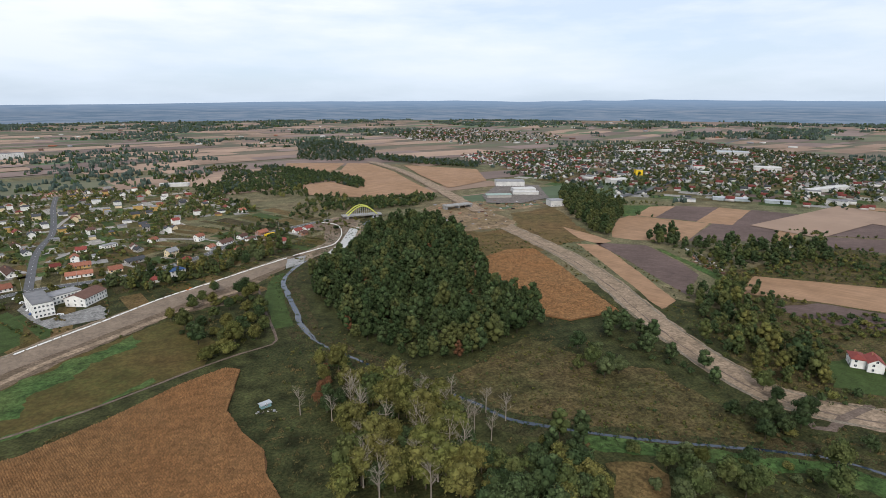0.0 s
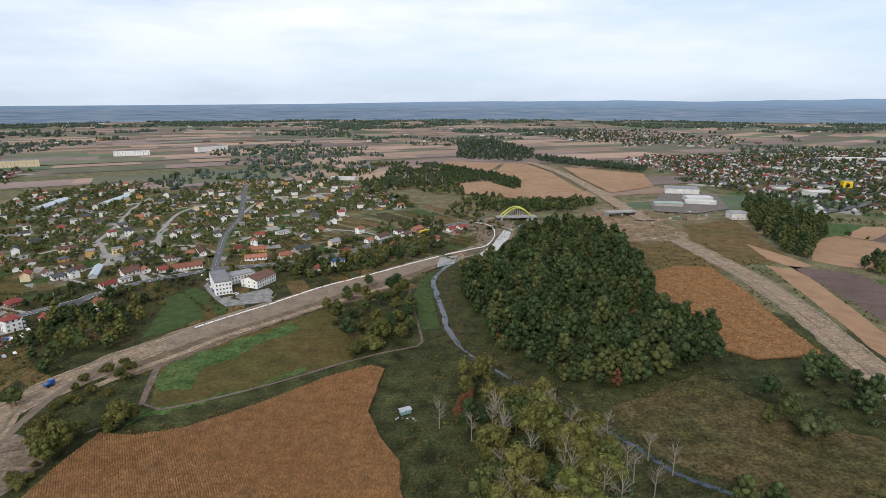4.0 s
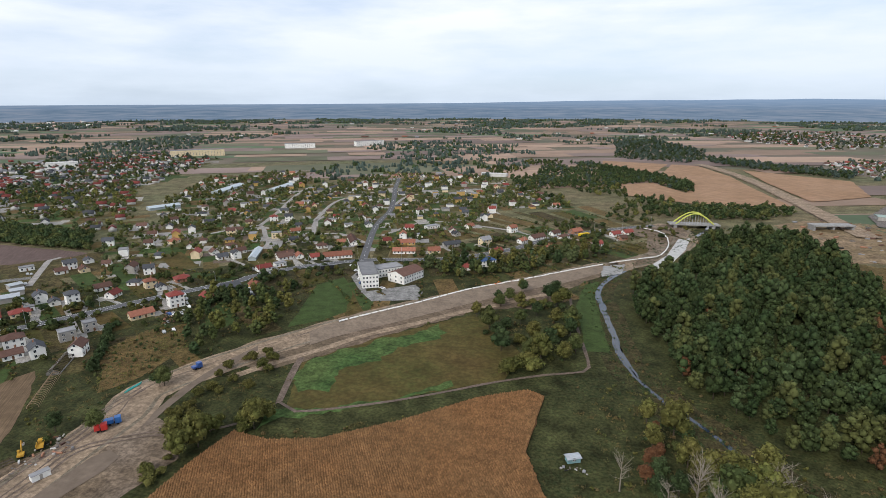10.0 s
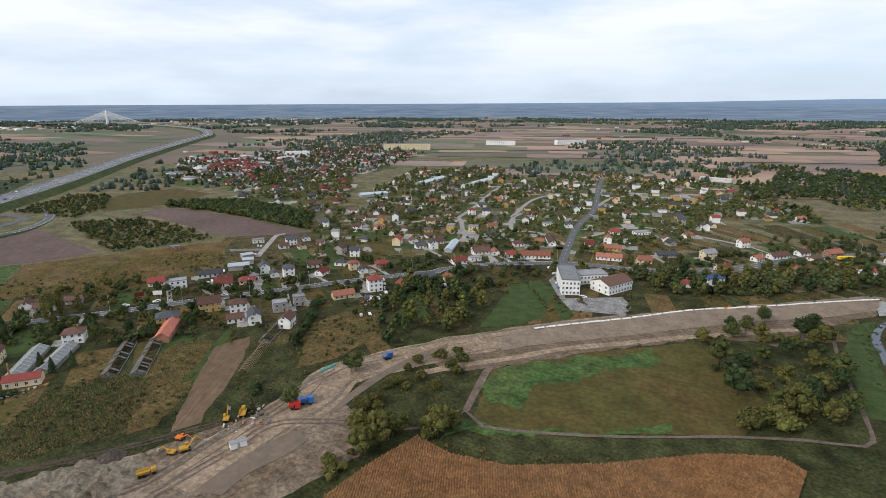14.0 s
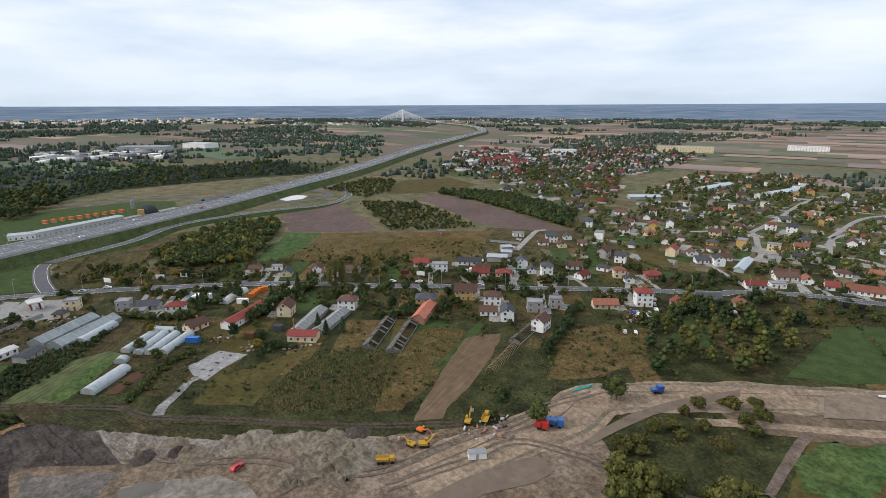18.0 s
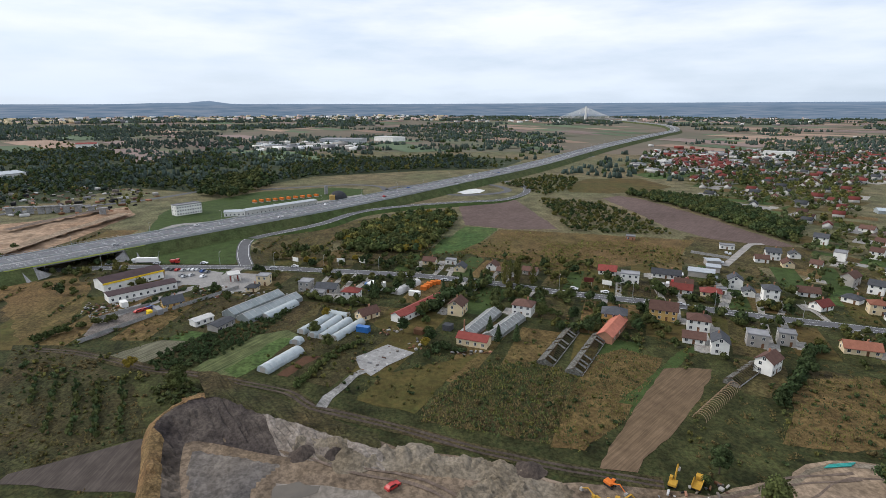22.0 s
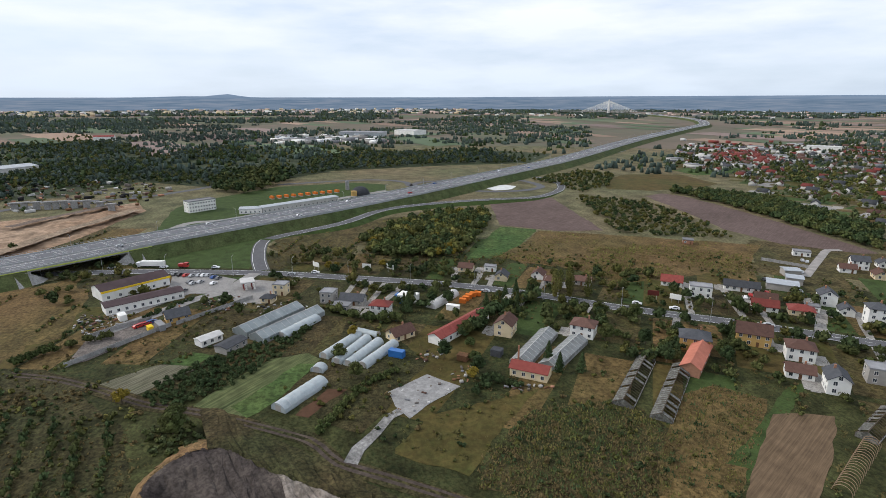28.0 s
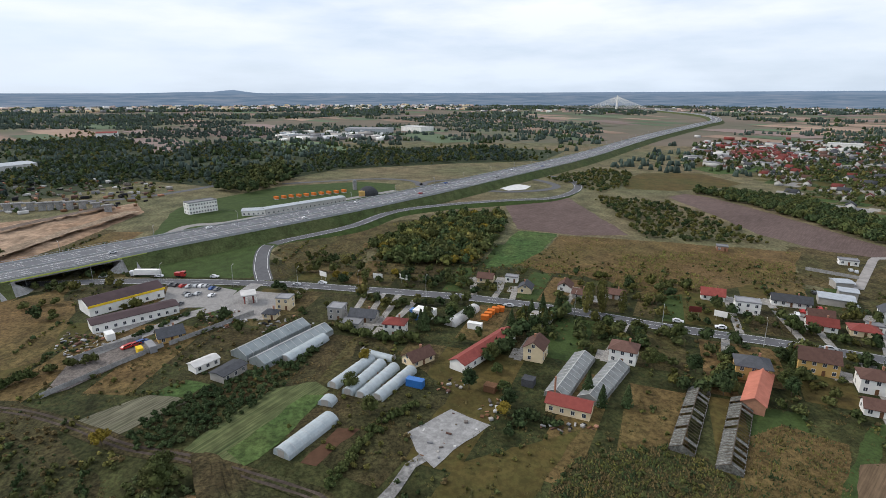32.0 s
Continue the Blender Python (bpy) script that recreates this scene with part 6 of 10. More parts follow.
house(-335.2, 191.8, 50, 10.4, 8.8, 2, WHITE, TILEBROWN, "hip")
house(-344.1, 161.0, 143, 9.6, 8.0, 2, CREAM, TILEBROWN, "gable")
house(-350.4, 117.9, 119, 11.2, 7.2, 1, CREAM, TILEBROWN, "gable")
house(-376.3, 113.3, 65, 9.6, 7.2, 2, WHITE, TILERED, "hip")
house(-398.1, 91.0, 65, 7.2, 7.2, 2, GREYWALL, FELT, "flat")
house(-393.0, 102.1, 65, 12.8, 7.2, 1, GREYWALL, TILEGREY, "gable")
house(-386.0, 96.1, 65, 9.6, 6.4, 1, GREYWALL, FELT, "flat")
house(-414.7, 68.3, 67, 7.2, 6.4, 2, CREAM, FELT, "flat")
house(-404.6, 62.8, 67, 6.4, 5.6, 1, CREAM, TILEGREY, "hip")
house(-391.2, 25.1, 114, 10.4, 8.0, 1, OCHRE, TILEGREY, "gable")
house(-429.0, 168.2, 59, 8.8, 6.4, 1, CREAM, TILEBROWN, "gable")
house(-426.0, 181.4, 59, 7.2, 4.8, 1, WHITE, FELT, "flat")
house(-410.2, 182.8, 149, 8.0, 7.2, 1, CREAM, TILEGREY, "gable")
house(-408.0, 202.9, 143, 8.0, 7.2, 1, WHITE, TILEBROWN, "gable")
house(-396.3, 205.3, 53, 8.0, 5.6, 1, GREYWALL, TILEBROWN, "gable")
house(-392.7, 221.1, 50, 9.6, 5.6, 1, GREYWALL, TILEBROWN, "gable")
house(-314.4, 228.3, 55, 12.0, 9.6, 2, OCHRE, TILEGREY, "hip")
house(-312.7, 253.7, 52, 13.6, 9.6, 2, OCHRE, TILEBROWN, "gable")
house(-297.4, 260.7, 52, 10.4, 8.8, 2, WHITE, TILEBROWN, "hip")
house(-381.5, 266.2, 55, 11.2, 8.0, 1, WHITE, TILERED, "gable")
house(-363.6, 269.5, 55, 11.2, 7.2, 2, WHITE, FELT, "flat")
house(-365.9, 295.4, 52, 17.6, 7.2, 1, WHITE, TILEGREY, "gable")
house(-341.1, 286.1, 52, 12.0, 7.2, 1, WHITE, TILERED, "gable")
house(-348.9, 293.9, 52, 10.4, 6.4, 1, GREYWALL, TILEBROWN, "gable")
house(-332.7, 298.1, 52, 11.2, 8.0, 1, CREAM, TILERED, "hip")
house(-410.5, 378.7, 52, 10.4, 6.4, 1, WHITE, FELT, "flat")
house(-451.8, 329.0, 55, 7.2, 6.4, 1, BRICKWALL, FELT, "flat")
house(-339.9, 319.9, 142, 8.8, 8.0, 2, WHITE, TILEGREY, "gable")
house(-327.5, 317.3, 142, 7.2, 6.4, 1, WHITE, TILEGREY, "gable")
house(-334.0, 305.4, 52, 6.4, 4.8, 1, WHITE, FELT, "flat")
house(-316.0, 319.4, 55, 8.0, 8.0, 3, WHITE, TILEGREY, "hip")
house(-319.0, 347.6, 55, 11.2, 7.2, 1, WHITE, TILEBROWN, "gable")
house(-301.6, 336.5, 95, 9.6, 7.2, 1, WHITE, TILERED, "gable")
house(-290.1, 357.4, 51, 8.0, 7.2, 2, CREAM, TILEBRICK, "hip")
house(-279.8, 354.4, 141, 7.2, 6.4, 1, WHITE, TILEGREY, "gable")
house(-277.2, 374.3, 51, 11.2, 8.8, 1, BRICKWALL, TILERED, "hip")
house(-250.3, 328.1, 51, 9.6, 8.8, 3, WHITE, TILERED, "hip")
house(-237.0, 341.1, 141, 8.8, 8.0, 1, WHITE, TILERED, "gable")
house(-259.0, 307.5, 55, 14.4, 7.2, 1, CREAM, TILEBRICK, "gable")
house(-232.6, 362.1, 48, 12.8, 8.0, 1, WHITE, TILEGREY, "gable")
house(-217.6, 368.7, 138, 10.4, 8.0, 1, OCHRE, TILEBRICK, "gable")
house(-231.1, 407.2, 49, 12.0, 7.2, 1, WHITE, TILERED, "gable")
house(-231.8, 446.1, 49, 16.0, 7.2, 1, WHITE, TILEBROWN, "gable")
house(-224.1, 420.1, 49, 9.6, 5.6, 1, WHITE, FELT, "flat")
house(-294.4, 443.8, 139, 8.0, 7.2, 1, WHITE, TILEBROWN, "gable")
house(-279.9, 431.6, 49, 9.6, 7.2, 1, WHITE, TILEGREY, "gable")
house(-269.6, 435.1, 139, 8.0, 7.2, 2, WHITE, TILEGREY, "gable")
house(-291.6, 466.6, 49, 8.8, 7.2, 1, WHITE, TILEBROWN, "hip")
house(-352.4, 473.1, 80, 11.2, 8.0, 1, CREAM, TILEBRICK, "hip")
house(-334.5, 578.1, 49, 8.8, 6.4, 1, CREAM, FELT, "flat")
house(-305.6, 578.5, 35, 8.8, 7.2, 2, WHITE, TILERED, "hip")
house(-316.0, 625.7, 35, 10.4, 7.2, 1, WHITE, TILEGREY, "gable")
house(-259.1, 528.8, 35, 10.4, 7.2, 1, WHITE, TILEBRICK, "gable")
house(-285.9, 248.9, 52, 9.6, 6.4, 1, WHITE, TILEBROWN, "gable")
house(-275.4, 252.8, 142, 9.6, 7.2, 2, WHITE, TILEGREY, "gable")
house(-276.4, 272.5, 52, 8.8, 7.2, 2, GREYWALL, FELT, "flat")
house(-256.3, 258.0, 112, 9.6, 7.2, 2, WHITE, TILEBROWN, "gable")
house(-273.9, 285.2, 52, 7.2, 6.4, 2, GREYWALL, FELT, "flat")
house(-380.7, 387.4, 55, 9.6, 7.2, 2, WHITE, TILEGREY, "gable")
house(-377.4, 375.5, 55, 8.8, 6.4, 1, WHITE, TILEBROWN, "gable")
house(-379.6, 404.3, 145, 7.2, 7.2, 1, WHITE, TILEGREY, "gable")
house(-364.1, 382.4, 145, 8.8, 7.2, 1, CREAM, TILEBROWN, "gable")
house(-140.8, 501.2, 10, 17.6, 7.2, 1, OCHRE, TILEBRICK, "gable")
house(-148.4, 521.5, 100, 8.8, 7.2, 2, WHITE, TILEBRICK, "gable")
house(-151.0, 561.4, 10, 9.6, 7.2, 1, WHITE, TILERED, "gable")
house(-136.1, 472.4, 10, 20.8, 7.2, 1, WHITE, TILEBRICK, "gable")
house(-111.2, 477.8, 19, 11.2, 8.0, 1, CREAM, TILEBRICK, "gable")
house(-187.4, 450.1, 26, 25.6, 8.8, 1, WHITE, TILEBRICK, "gable")
house(-204.4, 442.8, 35, 8.0, 7.2, 1, WHITE, TILERED, "gable")
house(-191.6, 502.7, 116, 30.4, 8.0, 1, WHITE, TILEBROWN, "gable")
house(-196.4, 568.8, 116, 12.8, 7.2, 1, WHITE, TILEGREY, "gable")
house(-199.2, 492.8, 26, 8.0, 6.4, 1, OCHRE, TILEBRICK, "gable")
house(-212.2, 478.5, 35, 9.6, 8.0, 1, WHITE, TILEBROWN, "hip")
house(-228.8, 439.5, 49, 14.4, 7.2, 1, WHITE, TILEBROWN, "gable")
house(-218.3, 444.1, 125, 9.6, 6.4, 1, WHITE, TILEBRICK, "gable")
house(-99.2, 501.4, 32, 17.6, 7.2, 1, GREYWALL, TILEGREY, "gable")
house(-100.9, 542.1, 133, 8.0, 7.2, 1, GREYWALL, TILEGREY, "gable")
house(-70.5, 511.9, 43, 11.2, 8.0, 2, CREAM, FELT, "gable")
house(-58.6, 483.4, 43, 11.2, 7.2, 1, CREAM, TILERED, "gable")
house(-63.3, 446.2, 32, 13.6, 8.8, 2, WHITE, TILEBLUE, "hip")
house(-79.2, 433.8, 19, 11.2, 8.0, 1, WHITE, TILERED, "hip")
house(-47.8, 565.2, 45, 9.6, 7.2, 2, WHITE, TILEBRICK, "gable")
house(-23.6, 540.0, 45, 17.6, 8.0, 1, WHITE, TILEBROWN, "gable")
house(-37.3, 524.4, 53, 9.6, 6.4, 1, WHITE, TILEBRICK, "gable")
house(-6.5, 559.5, 45, 11.2, 7.2, 1, WHITE, TILEBROWN, "gable")
house(1.2, 546.9, 45, 11.2, 7.2, 1, WHITE, TILEBROWN, "hip")
house(14.1, 570.5, 45, 14.4, 8.0, 1, BRICKWALL, TILEBRICK, "gable")
house(29.8, 523.4, 45, 9.6, 7.2, 1, WHITE, TILERED, "gable")
house(-14.2, 501.0, 53, 9.6, 7.2, 1, CREAM, TILEBRICK, "gable")
house(50.8, 564.6, 33, 10.4, 7.2, 1, WHITE, TILERED, "gable")
house(63.5, 573.9, 33, 11.2, 7.2, 1, WHITE, TILERED, "gable")
house(55.4, 550.0, 33, 8.0, 6.4, 1, BRICKWALL, TILEBROWN, "gable")
house(-129.7, 570.7, 43, 16.0, 8.0, 1, WHITE, FELT, "flat")
house(-91.5, 577.1, 53, 9.6, 7.2, 1, WHITE, TILEBRICK, "gable")
house(-274.7, 451.4, 49, 9.6, 7.2, 1, WHITE, TILEBROWN, "gable")
house(285.6, 131.1, 43, 11.2, 7.2, 2, WHITE, TILERED, "hip")
house(288.4, 124.0, 43, 11.2, 8.0, 2, WHITE, TILERED, "gable")
house(287.7, 113.7, 43, 6.4, 5.6, 1, WHITE, TILERED, "gable")


# ---- motorway ----
MW = smooth_line([(x, y, 7.0) for x, y in MOTORWAY], 12)


def nearest(line, p):
    return min(range(len(line)), key=lambda i: (line[i].x - p[0]) ** 2 + (line[i].y - p[1]) ** 2)


iB, iA = nearest(MW, ABUT[1]), nearest(MW, ABUT[0])
if iA <= iB:
    iA = iB + 3
VERGE = mat("embankment_grass", (0.062, 0.082, 0.03), (0.046, 0.064, 0.022), 0.5, 0.03, c3=(0.075, 0.082, 0.033), mottle=0.3, speck=0.2)
BARRIER = mat("noise_wall", (0.33, 0.34, 0.35), (0.27, 0.28, 0.29), 1.0, 0.05, rough=0.6)
STEEL = mat("galvanised_steel", (0.45, 0.46, 0.47), (0.38, 0.39, 0.4), 3.0, 0.3, rough=0.45, metal=0.6)
LIME = mat("lime_fascia", (0.42, 0.48, 0.10), (0.36, 0.42, 0.09), 2.0, 0.3)


def lay(line_part, name, profile, material, label, category, kind="structure"):
    ob = new(name, mesh_of(name, strip(line_part, profile), material))
    return tagged(ob, label, category, kind=kind)


for piece in (MW[:iB + 1], MW[iA:]):
    if len(piece) > 1:
        lay(piece, "embankment", [(-26, -7.1), (-17.5, -0.1), (17.5, -0.1), (26, -7.1)], VERGE, "tall grassy motorway embankment", "embankment")
lay(MW, "motorway", [(-15.5, 0.05), (-2.0, 0.05)], DARKASPHALT, "grey dual carriageway asphalt", "road")
lay(MW, "motorway", [(2.0, 0.05), (15.5, 0.05)], DARKASPHALT, "grey dual carriageway asphalt", "road")
lay(MW, "median", [(-2.0, 0.03), (2.0, 0.03)], CONCRETE, "pale central reservation", "road")
for d, dash in ((-14.2, 0), (-10.5, 1), (-6.8, 1), (-2.9, 0), (2.9, 0), (6.8, 1), (10.5, 1), (14.2, 0)):
    marking("lane_marking", [(x, y, 7.0) for x, y in MOTORWAY], d, 0.3, 0.075, *((5.0, 7.0) if dash else ()))


def ribbon_wall(line_part, d, z0, z1, thick, name, material, label):
    return lay(line_part, name, [(d, z0), (d, z1), (d + thick, z1), (d + thick, z0)], material, label, "barrier")


ribbon_wall(MW, 16.4, -0.6, 0.9, 0.3, "guard_rail", STEEL, "galvanised motorway guard rail")
ribbon_wall(MW, -16.7, -0.6, 0.9, 0.3, "guard_rail", STEEL, "galvanised motorway guard rail")
ribbon_wall(MW, -0.3, 0.03, 0.85, 0.25, "guard_rail", STEEL, "galvanised central guard rail")
side_near = -1 if (MW[iA] + Vector((-(MW[iA + 1] - MW[iA]).y, (MW[iA + 1] - MW[iA]).x, 0)) - Vector((-174, 87, 7))).length > (MW[iA] - Vector((-174, 87, 7))).length else 1
ribbon_wall(MW[iA:iA + 26], side_near * 17.2, -2.4, 1.6, 0.35, "noise_barrier", BARRIER, "low grey concrete noise wall")

# bridge over the main road
deck_line = MW[max(0, iB - 1):iA + 2]
bridge = thing("overpass", "concrete motorway overpass with a lime-coloured edge", "bridge", kind="structure")
part("deck", strip(deck_line, [(-17.5, 0.0), (17.5, 0.0), (17.5, -1.4), (14, -1.9), (-14, -1.9), (-17.5, -1.4), (-17.5, 0.0)]), CONCRETE, bridge)
for s in (-1, 1):
    part("fascia", strip(deck_line, [(s * 17.52, -0.05), (s * 17.52, -0.7), (s * 17.85, -0.7), (s * 17.85, -0.05), (s * 17.52, -0.05)]), LIME, bridge, "lime-green painted edge beam")
for i in (iB, iA):
    c, q = MW[i], (MW[min(i + 1, len(MW) - 1)] - MW[i - 1 if i else 0]).normalized()
    ang = math.degrees(math.atan2(q.y, q.x))
    bm = boxed(-1.2, -19, -7.2, 1.2, 19, -1.2)
    w = 1 if i == iB else -1
    for s in (-1, 1):
        foot = [bm.verts.new(v) for v in ((w * 9, s * 17, -7.2), (w * 5, s * 23, -7.2), (-w * 6, s * 27, -7.2), (-w * 6, s * 17, -7.2))]
        top = bm.verts.new((-w * 1.0, s * 17.5, -0.8))
        back = bm.verts.new((-w * 6, s * 17.5, -0.4))
        for f in ((foot[0], foot[1], top), (foot[1], foot[2], back, top), (foot[2], foot[3], back), (foot[3], foot[0], top, back)):
            bm.faces.new(f)
    ab = part("abutment", bm, CONCRETE, bridge, "pale concrete abutment with paved cone")
    ab.matrix_basis = pose(c.x, c.y, c.z, 0, 0, ang)
POST_MESH = mesh_of("post", boxed(-0.08, -0.08, 0, 0.08, 0.08, 1.7), STEEL)
for s in (-1, 1):
    rail_line = offset_line(deck_line, s * 17.0)
    for z in (0.8, 1.6):
        part("rail", strip(rail_line, [(-0.05, z), (0.05, z), (0.05, z + 0.1), (-0.05, z + 0.1), (-0.05, z)]), STEEL, bridge)
    for p, q in zip(rail_line, rail_line[1:]):
        for k in range(4):
            o = part("post", POST_MESH, None, bridge)
            o.location = p.lerp(q, k / 4)


# tall lamps along the road
LAMP_POLE = mesh_of("pole", tubed((0, 0, 0), (0, 0, 11), 0.13, 0.07, sides=6), STEEL)
LAMP_ARM = mesh_of("arm", tubed((0, 0, 10.9), (1.8, 0, 11.3), 0.06, 0.05, sides=5), STEEL)
LAMP_HEAD = mesh_of("lamp_head", boxed(1.6, -0.16, 11.22, 2.5, 0.16, 11.4, bevel=0.03), GREYWALL)


def street_lamp(x, y, z, turn):
    ob = thing("street_lamp", "tall galvanised street lamp with a single arm", "street lamp", pose(x, y, z, 0, 0, turn), group="street lamps")
    part("pole", LAMP_POLE, None, ob)
    part("arm", LAMP_ARM, None, ob)
    part("lamp_head", LAMP_HEAD, None, ob)


for i in range(0, min(len(MW), 120), 4):
    p, q = MW[i], MW[min(i + 1, len(MW) - 1)]
    if i < len(MW) - 1:
        s = (q - p).normalized()
        street_lamp(p.x, p.y, 7.0, math.degrees(math.atan2(s.y, s.x)) + (90 if (i // 4) % 2 else -90))
main_line = smooth_line(MAIN_ROAD, 8.0)
for i in range(2, len(main_line) - 1, 4):
    p, q = main_line[i], main_line[i + 1]
    s = (q - p).normalized()
    street_lamp(p.x + s.y * 5.5, p.y - s.x * 5.5, 0, math.degrees(math.atan2(s.y, s.x)) + 90)

# ---- larger buildings ----
def hall_frame(name, a, b, label, category):
    """A thing whose x axis runs along the near wall from a to b and whose y axis points away from the camera's side."""
    a, b = Vector(a), Vector(b)
    d = b - a
    mid = (a + b) / 2
    away = Vector((mid.x + 100, mid.y - 60))
    turn = math.degrees(math.atan2(d.y, d.x))
    flip = Vector((-d.y, d.x)).dot(away) < 0
    if flip:
        a, turn = b, turn + 180
    return thing(name, label, category, pose(a.x, a.y, 0, 0, 0, turn)), d.length


def hall(name, ends, width, height, wall, roof, label, category="building", pitch=0.25, bays=0, trim=None, floors=1, chimney=False):
    ob, n = hall_frame(name, *ends, label, category)
    rise = width / 2 * pitch
    part("wall", extruded([(0, -0.2), (width, -0.2), (width, height), (width / 2, height + rise - 0.02), (0, height)], 0, n), wall, ob)
    if pitch:
        low = -0.4 * pitch
        part("roof", extruded([(-0.4, height + low), (width / 2, height + rise), (width + 0.4, height + low), (width + 0.4, height + low + 0.2), (width / 2, height + rise + 0.25), (-0.4, height + low + 0.2)], -0.4, n + 0.4), roof, ob)
    else:
        bm = boxed(-0.1, -0.1, height, n + 0.1, width + 0.1, height + 0.25)
        for q in ((-0.12, -0.12, n + 0.12, 0.2), (-0.12, width - 0.2, n + 0.12, width + 0.12), (-0.12, 0.2, 0.2, width - 0.2), (n - 0.2, 0.2, n + 0.12, width - 0.2)):
            box(bm, q[0], q[1], height + 0.25, q[2], q[3], height + 0.7)
        part("roof", bm, roof, ob)
    if trim:
        part("fascia", boxed(-0.5, -0.5, height - 0.9, n + 0.5, -0.41, height + 0.1), trim, ob, "bright painted fascia")
    for f in range(floors):
        for i in range(bays):
            w = part("window", FRAME_MESH, None, ob)
            w.location = (n * (i + 0.5) / bays, -0.01, 0.9 + f * 3.0)
            part("pane", WINDOW_MESH, None, w)
    if floors > 1 and bays:
        for f in range(floors):
            for i in range(max(2, int(width // 5))):
                for x in (-0.01, n + 0.01):
                    w = part("window", FRAME_MESH, None, ob)
                    w.matrix_basis = pose(x, width * (i + 0.5) / max(2, int(width // 5)), 0.9 + f * 3.0, 0, 0, 90)
                    part("pane", WINDOW_MESH, None, w)
    if chimney:
        part("chimney", tubed((n * 0.1, width * 0.9, 0), (n * 0.1, width * 0.9, height + 6), 0.4, 0.3), BRICKWALL, ob, "tall brick boiler chimney")
    HOUSE_SPOTS.extend((ob.location.x + math.cos(ob.rotation_euler.z) * n * k / 4 - math.sin(ob.rotation_euler.z) * width / 2,
                        ob.location.y + math.sin(ob.rotation_euler.z) * n * k / 4 + math.cos(ob.rotation_euler.z) * width / 2, max(width / 2, n / 8) + 2) for k in range(5))
    return ob


YELLOW = mat("yellow_paint", (0.72, 0.50, 0.03), (0.62, 0.42, 0.03), 1.0, 0.1)
PALEROOF = mat("pale_sheet_roof", (0.52, 0.51, 0.49), (0.44, 0.43, 0.41), 0.5, 0.1)
BROWNROOF = mat("brown_sheet_roof", (0.078, 0.056, 0.058), (0.060, 0.043, 0.045), 0.3, 0.05)
FILM = mat("greenhouse_film", (0.38, 0.42, 0.43), (0.28, 0.32, 0.33), 0.6, 0.12, rough=0.35)
GLASSY = mat("dusty_glass", (0.20, 0.23, 0.235), (0.15, 0.175, 0.18), 0.7, 0.15, rough=0.3, c3=(0.26, 0.29, 0.29))
OLDGLASS = mat("dirty_old_glass", (0.22, 0.235, 0.235), (0.11, 0.11, 0.095), 0.6, 0.1, rough=0.45)
RUINGLASS = mat("mossy_broken_glass", (0.175, 0.178, 0.165), (0.060, 0.055, 0.042), 0.9, 0.12, rough=0.6, mottle=0.3, speck=0.35)
SALMON = mat("salmon_roof", (0.46, 0.17, 0.115), (0.38, 0.14, 0.095), 1.0, 0.1)
ORANGE = mat("orange_paint", (0.62, 0.17, 0.03), (0.52, 0.14, 0.03), 2.0, 0.2)
BLUE = mat("blue_paint", (0.03, 0.14, 0.40), (0.025, 0.11, 0.32), 2.0, 0.2, rough=0.4)
DARKRUBBER = mat("black_rubber", (0.025, 0.025, 0.026), (0.018, 0.018, 0.019), 4.0, 0.5)

hall("shop", L_SHOP_BROWN, 13, 5.0, WHITE, BROWNROOF, "low supermarket with a brown roof and yellow gable", "shop", 0.3, 6, YELLOW)
hall("shop", L_SHOP_WHITE, 9, 3.8, WHITE, BROWNROOF, "long white shop row with a brown roof", "shop", 0.2, 10)
hall("shed", L_SHED_A, 5, 2.6, WHITE, PALEROOF, "pale low shed with a grey sheet roof", "shed", 0.3, 3)
hall("shed", L_SHED_B, 6.5, 2.7, GREYWALL, TILEGREY, "grey farm shed with a dark roof", "shed", 0.2, 3)
hall("workshop", L_LONGRED, 6.5, 3.3, WHITE, TILERED, "long white workshop with bright red roofs", "workshop", 0.45, 8)
hall("boiler_house", L_BOILER, 6.5, 3.2, CREAM, TILERED, "cream boiler house with a red roof and tall chimney", "building", 0.5, 4, None, 1, True)
hall("outbuilding", L_SALMON, 6.5, 3.4, BRICKWALL, SALMON, "brick outbuilding with a salmon-red roof", "building", 0.6, 3)
hall("greenhouse", L_BLUEGH, 6, 2.4, FILM, mat("blue_film", (0.40, 0.45, 0.48), (0.33, 0.38, 0.41), 0.6, 0.1, rough=0.4), "small greenhouse with a pale blue roof", "greenhouse", 0.5)
for ends, w in ((L_CANOPY_A, 9), (L_CANOPY_B, 7), (L_CANOPY_C, 7)):
    hall("sales_canopy", ends, w, 3.4, GREYWALL, SHEETMETAL, "car dealer canopy with a pale sheet roof", "canopy", 0.12)
hall("office", L_OFFICE, 10, 9.2, WHITE, FELT, "white three-storey office block with a flat roof", "office", 0.0, 10, None, 3)
hall("depot", L_DEPOT, 10, 4.6, PALEROOF, SHEETMETAL, "long grey maintenance depot beside the motorway", "depot", 0.1, 18)
hall("depot", L_DEPOT_B, 12, 4.0, WHITE, SHEETMETAL, "low white depot garage beside the motorway", "depot", 0.1, 5)
hall("hotel", L_HOTEL, 32, 9.6, WHITE, FELT, "white four-storey hotel with a flat roof", "hotel", 0.0, 5, None, 3)
hall("hotel_wing", L_HOTEL_B, 15, 6.0, WHITE, TILEBROWN, "white hotel wing with a brown roof", "hotel", 0.35, 8, None, 2)
